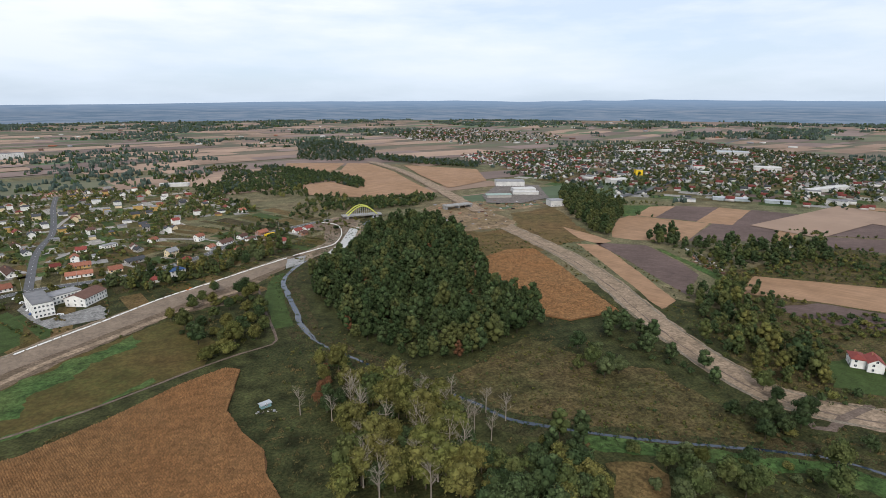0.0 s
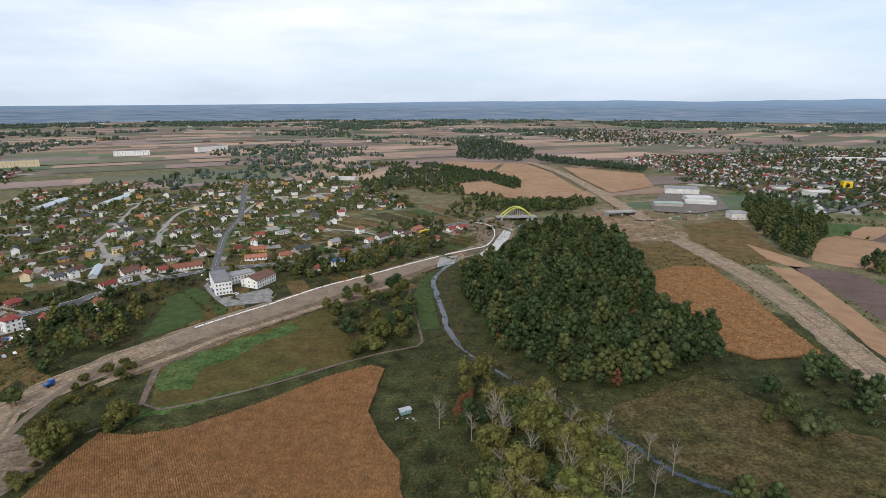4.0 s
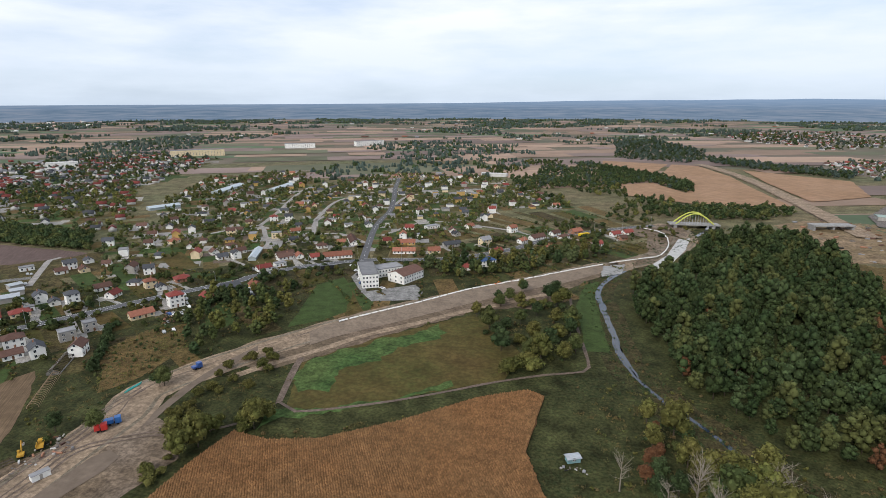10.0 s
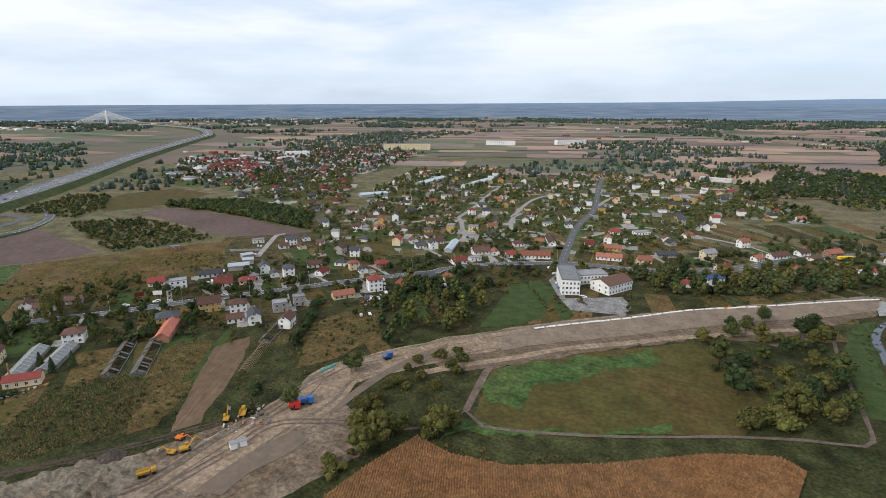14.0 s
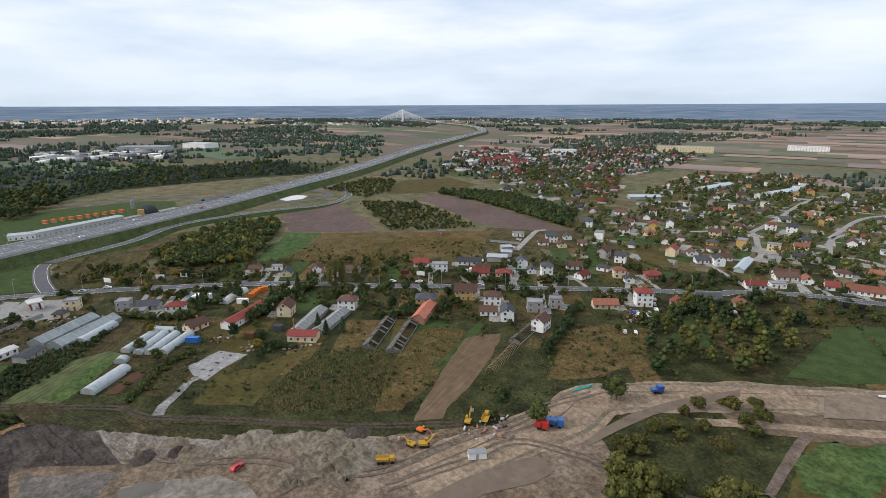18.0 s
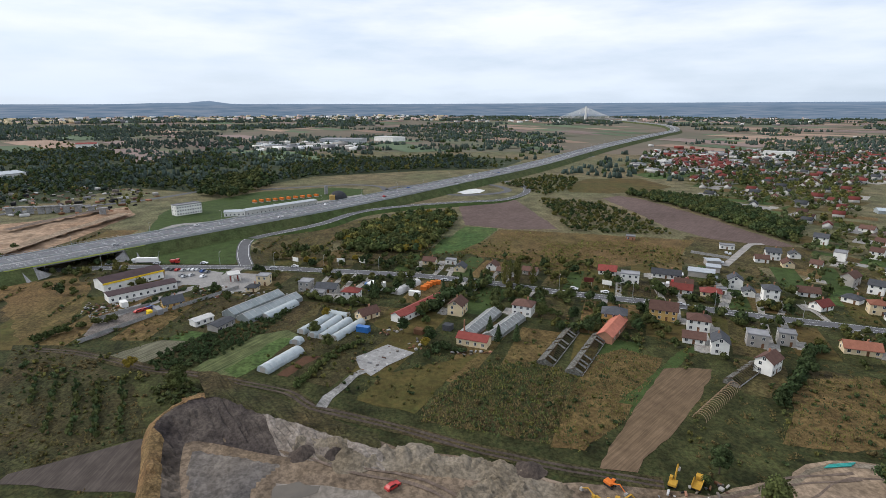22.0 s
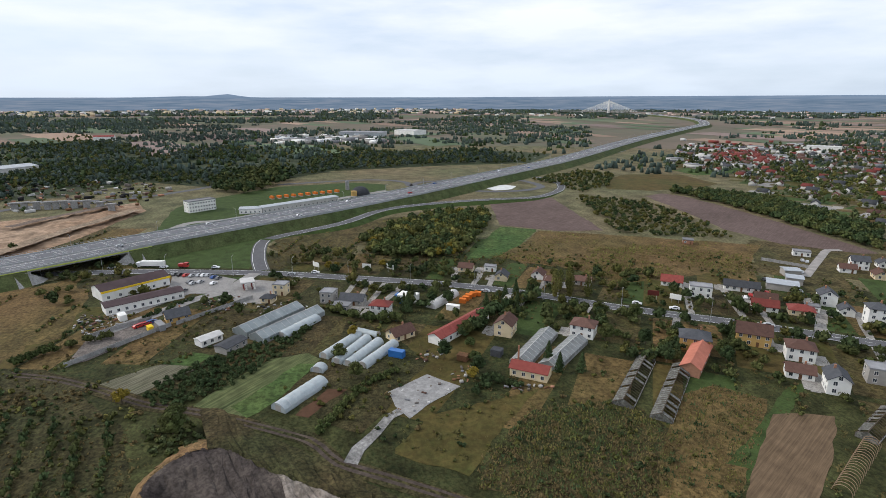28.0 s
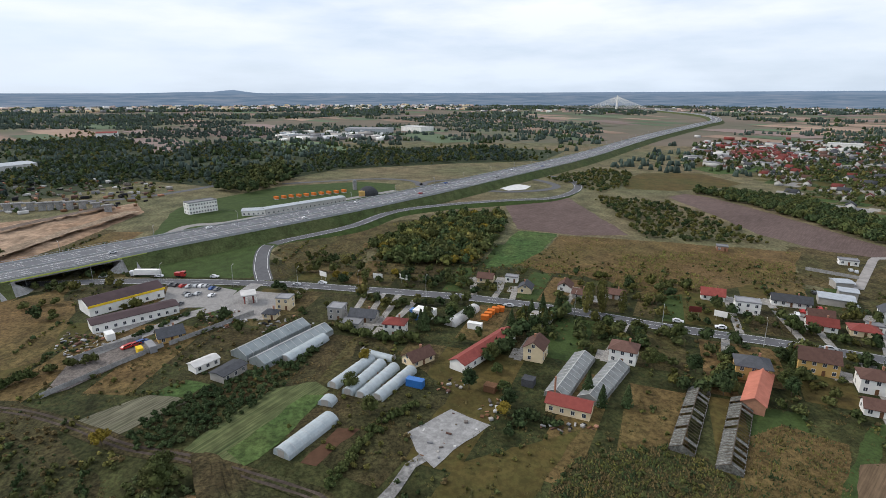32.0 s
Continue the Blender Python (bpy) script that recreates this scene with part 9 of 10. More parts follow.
grove("woodland", COPSE_EDGE, 7.0, ["wood0", "wood1", "wood2", "bush0"], [LEAF, LEAFOLIVE, LEAFDARK], "overgrown copse below the village", (0.45, 0.9), 20, skip=0.38)
grove("woodland", COPSE_ROAD, 6.5, ["olivebush0", "bush1", "olivebush2", "bush2"], LEAFOLIVE, "rounded bushes beside the roadbed", (0.8, 1.3), 21, skip=0.3)
grove("woodland", COPSE_CORN, 6.5, ["olivebush0", "bush0", "broad1"], LEAFOLIVE, "hedge of willows at the maize corner", (0.7, 1.25), 22, skip=0.1)
grove("woodland", COPSE_VILLAGE, 7.0, ["wood0", "wood3", "wood4", "olivebush0"], [LEAF, LEAFOLIVE, LEAFPALE, LEAFDARK], "belt of garden trees above the roadbed", (0.5, 0.95), 23, skip=0.1)
BARE_LAND = (BIG_FIELD, BIG_FIELD_B, BIG_FIELD_C, JUNCTION_SAND)
thicket("woodland", WOOD_NORTH, 7.5, [LEAFDARK, LEAFDARK, FORESTLEAF, LEAFMID, HAZEDLEAF], "dark valley wood beyond the village", (0.5, 1.15), 24, FINETREES, "woodland", skip=0.12, clump=0.006, avoid=BARE_LAND)
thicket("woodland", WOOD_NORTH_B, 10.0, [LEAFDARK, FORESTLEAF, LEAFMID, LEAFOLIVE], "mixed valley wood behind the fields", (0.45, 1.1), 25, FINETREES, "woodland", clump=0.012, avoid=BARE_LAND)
thicket("woodland", WOOD_E_A, 9.0, [LEAFDARK, HAZEDLEAF], "dark belt of trees behind the harvested field", (0.7, 1.3), 261, FINETREES, "woodland", avoid=BARE_LAND)
thicket("woodland", WOOD_E_B, 12.0, [LEAFDARK, HAZEDLEAF], "dark wood on the far slope", (0.7, 1.4), 262, FINETREES, "woodland", skip=0.2, avoid=BARE_LAND)
thicket("woodland", WOOD_E_C, 8.0, [LEAFDARK, FORESTLEAF], "dark tongue of wood between the fields", (0.7, 1.2), 263, FINETREES, "woodland")
thicket("woodland", WOOD_E_D, 7.0, [LEAFDARK, FORESTLEAF, LEAFMID], "dark trees beside the junction works", (0.5, 1.1), 264, FINETREES, "woodland", skip=0.1)
grove("woodland", WOOD_FACTORY, 9.0, ["wood0", "wood1", "wood3"], [LEAFDARK, FORESTLEAF, LEAFMID], "dark wood between the factory and the fields", (0.7, 1.2), 265, skip=0.1)
thicket("shrubs", PLANTATION, 5.0, [LEAFMID, LEAFDARK, LEAFDARK, LEAF], "young dark plantation of even trees", (0.9, 1.5), 26)
thicket("shrubs", BUSHES_MID, 11.0, LEAFGOLD, "scattered yellowing bushes in the scrub", (0.6, 1.3), 65, skip=0.4)
thicket("shrubs", BUSHES_MID, 5.0, [LEAFDARK, LEAFMID, LEAF, LEAFOLIVE], "dense scrub with green and yellow bushes", (0.7, 1.7), 27)
thicket("shrubs", BUSHES_MID_B, 5.0, [LEAFDARK, LEAFMID, LEAFOLIVE], "low green scrub between the fields", (0.35, 0.95), 28, skip=0.15)
thicket("shrubs", SCRUB_LOOP, 6.0, [LEAFDARK, LEAFMID, LEAFOLIVE], "dark scrub beside the motorway loop", (0.5, 1.1), 281, skip=0.15)
thicket("shrubs", NURSERY, 2.4, LEAFDARK, "dense dark rows of nursery conifers", (0.28, 0.5), 29, category="nursery plants")
thicket("shrubs", ORCHARD, 2.6, [LEAFDARK, WEEDBROWN, LEAFOLIVE, WEEDBROWN], "weeds and young shrubs in the orchard", (0.3, 0.9), 30, SHRUBLETS, skip=0.3)
thicket("shrubs", WEED_PLOT, 4.5, LEAFOLIVE, "scattered weeds and small shrubs", (0.12, 0.4), 31, skip=0.4)
thicket("shrubs", DARK_PLOT, 1.15, [WEEDBROWN, LEAFOLIVE, LEAFMID, WEEDBROWN, LEAFDARK], "tall dark weeds and young shrubs", (0.5, 1.1), 32, TUSS, category="weeds", skip=0.15)
thicket("shrubs", DARK_PLOT, 3.4, [LEAFMID, LEAFDARK, LEAFOLIVE], "young self-sown shrubs in the weeds", (0.5, 1.2), 321, SHRUBLETS, category="weeds", skip=0.3)
thicket("shrubs", RUST_PLOT, 1.2, [WEEDBROWN, LEAFOLIVE, WEEDBROWN, LEAFDARK], "tall rusty dry weeds", (0.4, 0.95), 33, TUSS, category="weeds", skip=0.2)
thicket("shrubs", HAY_STRIP, 1.8, [WEEDBROWN, LEAFOLIVE, LEAFDARK], "scattered dry weeds", (0.4, 0.95), 133, TUSS, category="weeds", skip=0.3)
thicket("shrubs", DRY_FIELD, 2.2, [WEEDBROWN, LEAFOLIVE, WEEDBROWN], "clumps of dry brown weeds", (0.4, 0.9), 134, TUSS, category="weeds", clump=0.04)
thicket("shrubs", NORTH_ROAD, 2.6, [LEAFOLIVE, LEAFOLIVE, WEEDBROWN], "clumps of weeds and low scrub", (0.5, 1.3), 135, TUSS, category="weeds", clump=0.03)
thicket("shrubs", NORTH_ROAD_B, 2.6, [LEAFOLIVE, LEAFOLIVE, WEEDBROWN], "clumps of weeds and low scrub", (0.5, 1.3), 136, TUSS, category="weeds", clump=0.03)
thicket("shrubs", DRY_EAST, 3.4, [LEAFOLIVE, LEAFMID, WEEDBROWN, LEAFOLIVE], "low weeds in the river meadow", (0.4, 1.1), 137, SHRUBLETS, category="weeds", clump=0.05)
thicket("shrubs", ROUND_BUSH, 2.2, [LEAFPALE, LEAF], "round dense patch of pale green willow scrub", (0.9, 1.7), 138, SHRUBLETS)
thicket("shrubs", SCRUB_SW, 3.2, [LEAFDARK, LEAFMID, WEEDBROWN, LEAFOLIVE], "rough scrub and weeds beside the farm track", (0.6, 1.7), 139, SHRUBLETS, category="weeds", clump=0.06)
thicket("woodland", WOOD_WEST, 9.0, [HAZEDLEAF, LEAFDARK, HAZEDLEAF, LEAFMID, LEAFDARK], "broad woodland beyond the motorway", (0.5, 1.15), 34, FINETREES, "woodland", clump=0.006)
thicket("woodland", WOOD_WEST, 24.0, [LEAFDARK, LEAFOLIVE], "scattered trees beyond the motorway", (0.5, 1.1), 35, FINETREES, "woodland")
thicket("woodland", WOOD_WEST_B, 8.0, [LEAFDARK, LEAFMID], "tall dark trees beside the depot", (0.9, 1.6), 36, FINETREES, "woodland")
thicket("woodland", WOOD_FAR_W, 18.0, HAZEDLEAF, "distant flat woodland", (0.8, 1.3), 37, FINETREES, "woodland", clump=0.004)
grove("woodland", CLUMP_S, 7.0, ["dark0", "dark1", "olive1", "broad2"], [LEAFDARK, LEAF, LEAFDARK, LEAFOLIVE], "dense dark clump of trees below the river", (0.8, 1.2), 140, skip=0.05)
grove("woodland", GROVE_E2, 7.5, ["wood0", "wood1", "dark2", "bush1"], [LEAFDARK, LEAFMID, LEAF], "belt of dark trees along the roadbed", (0.45, 0.95), 141, skip=0.4)
thicket("shrubs", SCRUB_E, 5.0, [LEAFDARK, LEAFMID, LEAFOLIVE], "olive scrub behind the white house", (0.4, 0.9), 142, skip=0.2)
thicket("shrubs", SCRUBLAND_E, 6.0, [LEAFDARK, LEAFMID, LEAFOLIVE, LEAFDARK], "dark scrub and young trees over the fallow land", (0.3, 1.0), 282, clump=0.02, avoid=(FIELD_TAN_E, FIELD_DARK_E, GARDEN_E, *[b[2] for b in EAST_BLOCKS]))
thicket("shrubs", SCRUBLAND_E, 3.6, [WEEDBROWN, LEAFOLIVE, LEAFMID], "rough weeds over the fallow land", (0.5, 1.3), 283, TUSS, category="weeds", skip=0.3, avoid=(FIELD_TAN_E, FIELD_DARK_E, GARDEN_E, *[b[2] for b in EAST_BLOCKS]))
thicket("woodland", ALLOT_W, 15.0, [LEAFDARK, LEAFMID, LEAFOLIVE], "trees between allotment huts", (0.3, 0.8), 143, FINETREES, "trees", skip=0.3)

# hedges and scrub between the eastern fields
q_rng = np.random.default_rng(160)
pts = scatter(EASTZONE, 7.0, 160)
for poly in (CORN_FAR, STRIP_TAN, PLOUGH_EAST, FIELD_TAN_E, FIELD_DARK_E, JUNCTION_SAND, TOWN_EAST, *[b[2] for b in EAST_BLOCKS]):
    pts = pts[~inside(poly, pts[:, 0], pts[:, 1])]
east_road = np.array([(p.x, p.y) for p in smooth_line(NEW_ROAD_EAST, 6.0)])
places = [(int(q_rng.integers(15)), x, y, -0.2, q_rng.uniform(0, 6.28), q_rng.uniform(0.15, 0.6) * (1.5 if noise.noise((x * 0.01, y * 0.01, 2.0)) > 0.25 else 1.0), q_rng.uniform(0.8, 1.2))
          for x, y in pts if noise.noise((x * 0.018, y * 0.018, 6.0)) > -0.05 and ((east_road - (x, y)) ** 2).sum(1).min() > 260]
joined("shrubs", [(v, t, m + k) for k in range(3) for v, t, m in FINETREES], places, [LEAFDARK, LEAFMID, LEAFOLIVE], "scrub and hedges between the eastern fields", "shrubs")

# ---- single trees ----
for k, (x, y) in enumerate(POPLARS):
    tree("poplar", x, y, 0.95 if k < 3 else 0.8, "poplars by the road")
for x, y in CONIFERS:
    tree("spruce", x, y, 0.95)
for k, (x, y) in enumerate(TREES_ROAD):
    tree(["broad0", "dark1", "broad2", "bush1", "dark0"][k % 5], x, y, 0.62 if k % 5 != 3 else 1.1)
for k, (x, y) in enumerate(TREES_SITE):
    tree(["dark0", "broad1", "bush0"][k % 3], x, y, 0.75 if k < 2 else 0.8)
for x, y in GOLDIES:
    tree("gold0", x, y, 0.75)
for x, y in BUSH_BIG:
    tree("broad1", x, y, 0.75)
for k, (x, y) in enumerate(TREES_MID):
    tree(["dark0", "broad0", "olive1"][k % 3], x, y, 0.7)
for k, (x, y) in enumerate(BUSH_ROW):
    tree(f"olivebush{k % 3}", x, y, 1.8)
for k, (x, y) in enumerate(TREES_OLIVE):
    tree(["olive0", "olive1", "olive2", "broad0"][k % 4], x, y, 1.15 + 0.12 * (k % 4), "tall riverside trees")
for k, (x, y) in enumerate(TREES_LOWER):
    tree(["broad0", "olive0", "dark1", "olivebush1", "broad2"][k % 5], x, y, 0.85)

# bare pale trees by the river
BARE = [mesh_of("bare_crown", trunk_mesh(200 + i, 15.0, 0.27, 16, 4.2, 0.3, 6, 6), PALEBARK) for i in range(3)]
for k, (x, y) in enumerate(TREES_DEAD):
    ob = thing("dead_tree", "dead leafless tree with pale bare branches", "tree", pose(x, y, 0, 0, 0, k * 47), group="dead riverside trees")
    part("bare_crown", BARE[k % 3], None, ob)
    part("root_flare", tubed((0, 0, -0.2), (0, 0, 1.0), 0.36, 0.2, sides=8), PALEBARK, ob)
# thin pale birches and undergrowth in the river clump
for k, (x, y) in enumerate(scatter(GROVE_SOUTH, 7.6, 71)):
    if k % 3 == 0:
        ob = thing("dead_tree", "dead leafless tree with pale bare branches", "tree", pose(x, y, 0, 0, 0, k * 61) @ Matrix.Diagonal((1.25, 1.25, 1.25, 1)), group="dead riverside trees")
        part("bare_crown", BARE[k % 3], None, ob)
        part("root_flare", tubed((0, 0, -0.2), (0, 0, 1.0), 0.36, 0.2, sides=8), PALEBARK, ob)
    else:
        tree(["olive0", "olive2", "dark2", "olive1"][k % 4], x, y, (1.2, 1.35, 1.0, 1.1)[k % 4], "tall riverside trees")
for k, (x, y) in enumerate(TREES_S):
    tree(["broad1", "dark0", "olivebush2", "broad2", "bush1"][k % 5], x, y, (1.25, 0.8, 1.3, 0.9, 1.5)[k % 5])
for k, (x, y) in enumerate(scatter(GROVE_SOUTH_B, 8.0, 72)):
    tree(["olive1", "bush1", "rust0", "dark2", "olivebush0"][k % 5], x, y, 0.85)

# rough shrubs and tussocks over the near grassland
TUSS_MAT = mat("tussock_grass", (0.080, 0.070, 0.027), (0.046, 0.052, 0.018), 0.3, 0.02, c3=(0.11, 0.074, 0.032), island=0.3, mottle=0.3)
rng = np.random.default_rng(77)
RIVER_LINE = smooth_line(RIVER, 6)
LANES = [p for line in (smooth_line(r, 6) for r in (NEW_ROAD_EAST, LEVEE_ROAD, TRACK_B, FARM_TRACK)) for p in line]
lane_xy = np.array([(p.x, p.y) for p in LANES])
BLOCKED = [CORN_NEAR, CORN_FAR, MEADOW, SITE, FOREST, STRIP_TAN, PLOUGH_EAST, FIELD_TAN_E, FIELD_DARK_E, TAN_STRIP, CONCRETE_PAD, CROP_GREEN, GREEN_LOT, LOT_SHOP, LOT_GAS, LOT_LOWER, LOT_HOTEL, BARE_WEST, PLOUGH_MID, PLOUGH_W, GREEN_STRIP, CROP_GREY, JUNCTION_SAND, LEVEE_APRON, VERGE_LAWN, VERGE_LAWN_B, LAWN_MW, RIVER_GREEN, GARDEN_E, WEST_GRASS]
NEAR = [(-520, -60), (-300, -20), (-230, 40), (-160, 120), (-40, 90), (120, 70), (290, 80), (330, 200), (300, 470), (150, 640), (-60, 460), (-200, 420), (-420, 330), (-520, 150)]
pts = scatter(NEAR, 3.9, 78, 1.4)
for poly in BLOCKED:
    pts = pts[~inside(poly, pts[:, 0], pts[:, 1])]
near_lane = np.array([((lane_xy - p) ** 2).sum(1).min() for p in pts])
pts = pts[near_lane > 13 ** 2]
places = []
for x, y in pts:
    thick = noise.noise((x * 0.02, y * 0.02, 4.0)) + 0.35 * noise.noise((x * 0.11, y * 0.11, 6.0))
    if thick < -0.12 or rng.uniform() < 0.2:
        continue
    places.append((int(rng.integers(4)), x, y, -0.1, rng.uniform(0, 6.28), rng.uniform(0.5, 1.1) * (1.3 if thick > 0.3 else 1.0), rng.uniform(0.4, 0.9)))
joined("tussocks", TUSS, [p for p in places if clear(p[1], p[2], -1.0)], [TUSS_MAT], "rough tussocks and weeds in the grassland", "weeds")
reeds = []
for p in RIVER_LINE:
    for _ in range(14):
        d = rng.choice([-1, 1]) * rng.uniform(2.0, 10.0)
        a = rng.uniform(0, 6.28)
        reeds.append((int(rng.integers(4)), p.x + d * math.cos(a), p.y + d * math.sin(a), -0.1, a, rng.uniform(0.4, 1.0), 1.1))
reeds = [q for q in reeds if min((q[1] - p.x) ** 2 + (q[2] - p.y) ** 2 for p in RIVER_LINE) > (6.5 if q[2] > 270 else 3.0)]
shrubs = []
pts = scatter(NEAR, 5.2, 79, 1.4)
for poly in BLOCKED:
    pts = pts[~inside(poly, pts[:, 0], pts[:, 1])]
for x, y in pts:
    if noise.noise((x * 0.016, y * 0.016, 8.0)) + 0.4 * noise.noise((x * 0.09, y * 0.09, 3.0)) > 0.0 and ((lane_xy - (x, y)) ** 2).sum(1).min() > 169 and clear(x, y, 0.5):
        shrubs.append((int(rng.integers(20)), x, y, -0.1, rng.uniform(0, 6.28), rng.uniform(0.4, 1.4), rng.uniform(0.7, 1.3)))
joined("low_scrub", [(v, t, m + k) for k in range(4) for v, t, m in SHRUBLETS], shrubs, [LEAFDARK, LEAFOLIVE, LEAFMID, WEEDBROWN], "low bushes and weeds over the rough grassland", "shrubs")
joined("reeds", TUSS, reeds, [LEAFDARK], "dark reeds along the river banks", "reeds")

# ---- construction site relief ----
SPOIL = mat("spoil_heap", (0.168, 0.138, 0.098), (0.095, 0.077, 0.054), 0.5, 0.06, c3=(0.21, 0.18, 0.14), bump=0.3, speck=0.25)
DARKSPOIL = mat("dark_earth", (0.058, 0.046, 0.039), (0.038, 0.031, 0.027), 0.5, 0.06, c3=(0.09, 0.07, 0.057), bump=0.3, speck=0.25)


def heap_mesh(seed, material):
    bm = bmesh.new()
    bmesh.ops.create_icosphere(bm, subdivisions=3, radius=1.0)
    bmesh.ops.delete(bm, geom=[v for v in bm.verts if v.co.z < -0.15], context="VERTS")
    for v in bm.verts:
        n = noise.noise((v.co.x * 1.7 + seed * 5, v.co.y * 1.7, v.co.z)) * 0.35 + noise.noise((v.co.x * 5 + seed, v.co.y * 5, v.co.z * 5)) * 0.12
        v.co.x *= 1 + n
        v.co.y *= 1 + n
        v.co.z = max(-0.1, (1 - min(1.0, math.hypot(v.co.x, v.co.y))) * 0.9 + n * 0.4) if v.co.z > -0.1 else -0.1
    return mesh_of("earth_mound", bm, material)


HEAPS_ME = [heap_mesh(i, SPOIL) for i in range(4)] + [heap_mesh(9 + i, DARKSPOIL) for i in range(2)]
rng_h = random.Random(12)


def heap(x, y, r, h, dark=False):
    ob = new("earth_mound", HEAPS_ME[rng_h.randrange(4, 6) if dark else rng_h.randrange(4)])
    ob.matrix_world = pose(x, y, 0.05, 0, 0, rng_h.uniform(0, 360)) @ Matrix.Diagonal((r, r * rng_h.uniform(0.6, 1.2), h, 1))
    return tagged(ob, "heap of dark earth on the building site" if dark else "heap of pale sandy spoil", "mound", group="spoil heaps")


for x, y in scatter(HEAPS, 12, 5):
    heap(x, y, rng_h.uniform(3, 6), rng_h.uniform(1.5, 3.2))
for x, y in scatter(HEAPS_B, 10, 6):
    heap(x, y, rng_h.uniform(3, 6), rng_h.uniform(1.6, 3.4), rng_h.random() < 0.25)

# rim of the excavation, broken ground inside
def rough_ground(name, poly, step, height, seed, material, label, smooth=0.12):
    """Broken ground: a height field over an outline, sinking to nothing at its edge."""
    a = np.array(poly)
    (x0, y0), (x1, y1) = a.min(0), a.max(0)
    gx, gy = np.meshgrid(np.arange(x0, x1, step), np.arange(y0, y1, step))
    keep = inside(poly, gx, gy)
    bm, got = bmesh.new(), {}
    rows, cols = gx.shape
    for i in range(1, rows - 1):
        for j in range(1, cols - 1):
            if keep[i, j]:
                x, y = float(gx[i, j]), float(gy[i, j])
                rim_cell = not keep[i - 1:i + 2, j - 1:j + 2].all()
                h = 0.9 * noise.noise((x * smooth, y * smooth, seed)) + 0.5 * noise.noise((x * smooth * 2.7, y * smooth * 2.7, seed)) + 0.3 * noise.noise((x * 0.9, y * 0.9, seed))
                got[i, j] = bm.verts.new((x, y, 0.02 if rim_cell else 0.25 + max(0.0, h + 0.15) * height))
    for (i, j), v in got.items():
        q = [got.get(k) for k in ((i, j), (i, j + 1), (i + 1, j + 1), (i + 1, j))]
        if all(q):
            bm.faces.new(q)
    return tagged(new(name, mesh_of(name, bm, material)), label, "ground", kind="structure")


rough_ground("broken_ground", HEAPS_B, 0.9, 2.6, 3.0, SPOIL, "churned pale rubble along the field edge")
rough_ground("broken_ground", HEAPS, 0.9, 3.0, 5.0, SPOIL, "churned heaps of sandy spoil", 0.16)
rough_ground("broken_ground", PIT_FLOOR, 1.2, 0.7, 7.0, mat("wet_grey_clay", (0.105, 0.095, 0.088), (0.062, 0.056, 0.053), 0.4, 0.05, c3=(0.15, 0.13, 0.11), mottle=0.35, speck=0.25), "churned grey clay floor of the excavation", 0.08)
rough_ground("broken_ground", SAND_WEST, 2.5, 2.2, 9.0, SANDWARM, "churned orange sand beside the motorway", 0.05)
rough_ground("broken_ground", JUNCTION_SAND, 2.5, 1.2, 11.0, JUNCTION, "churned sandy ground of the junction works", 0.05)
PIT_CREST = [(-212.5, 49.5), (-225.1, 48.5), (-237.6, 47.5), (-250.9, 45.7), (-263.1, 43.3), (-273.9, 43.0), (-280.4, 46.4), (-285.2, 52.5), (-283.8, 60.2), (-275.2, 69.1), (-267.3, 79.3), (-259.6, 89.1), (-251.6, 98.6), (-244.8, 107.9)]
PIT_FOOT = [(-214.0, 57.1), (-226.9, 56.6), (-240.2, 54.9), (-250.3, 52.8), (-258.9, 51.9), (-264.8, 51.9), (-265.4, 54.1), (-263.6, 58.1), (-260.5, 63.6), (-255.8, 70.8), (-251.4, 78.6), (-245.7, 89.4), (-240.8, 98.5), (-236.1, 107.7)]


def pit_face(first, last, shape, wobble, seed):
    """A stretch of the dug face between crest and foot, or the outer slope behind the crest."""
    a, b = [smooth_line(line, 1.5) for line in (PIT_CREST, PIT_FOOT)]
    n = 120
    bm, rows = bmesh.new(), []
    for i in range(int(first * n), int(last * n) + 1):
        p, q = a[i * (len(a) - 1) // n], b[i * (len(b) - 1) // n]
        h = 4.5 * min(1.0, 1.25 - i / n)
        row = []
        for f, z in shape:
            v = p.lerp(q, f)
            lump = wobble * (noise.noise((v.x * 0.35, v.y * 0.35, seed)) + 0.6 * noise.noise((v.x * 1.1, v.y * 1.1, seed + 3)))
            edge = 0.0 if f in (shape[0][0], shape[-1][0]) and z < 0.05 else 1.0
            row.append(bm.verts.new((v.x + lump * 0.5 * edge, v.y + lump * 0.5 * edge, 0.12 + h * z + lump * 0.6 * edge)))
        rows.append(row)
    for r, s in zip(rows, rows[1:]):
        for k in range(len(r) - 1):
            bm.faces.new((r[k], r[k + 1], s[k + 1], s[k]))
    bmesh.ops.recalc_face_normals(bm, faces=bm.faces)
    if sum(f.normal.z for f in bm.faces) < 0:
        bmesh.ops.reverse_faces(bm, faces=bm.faces)
    return bm


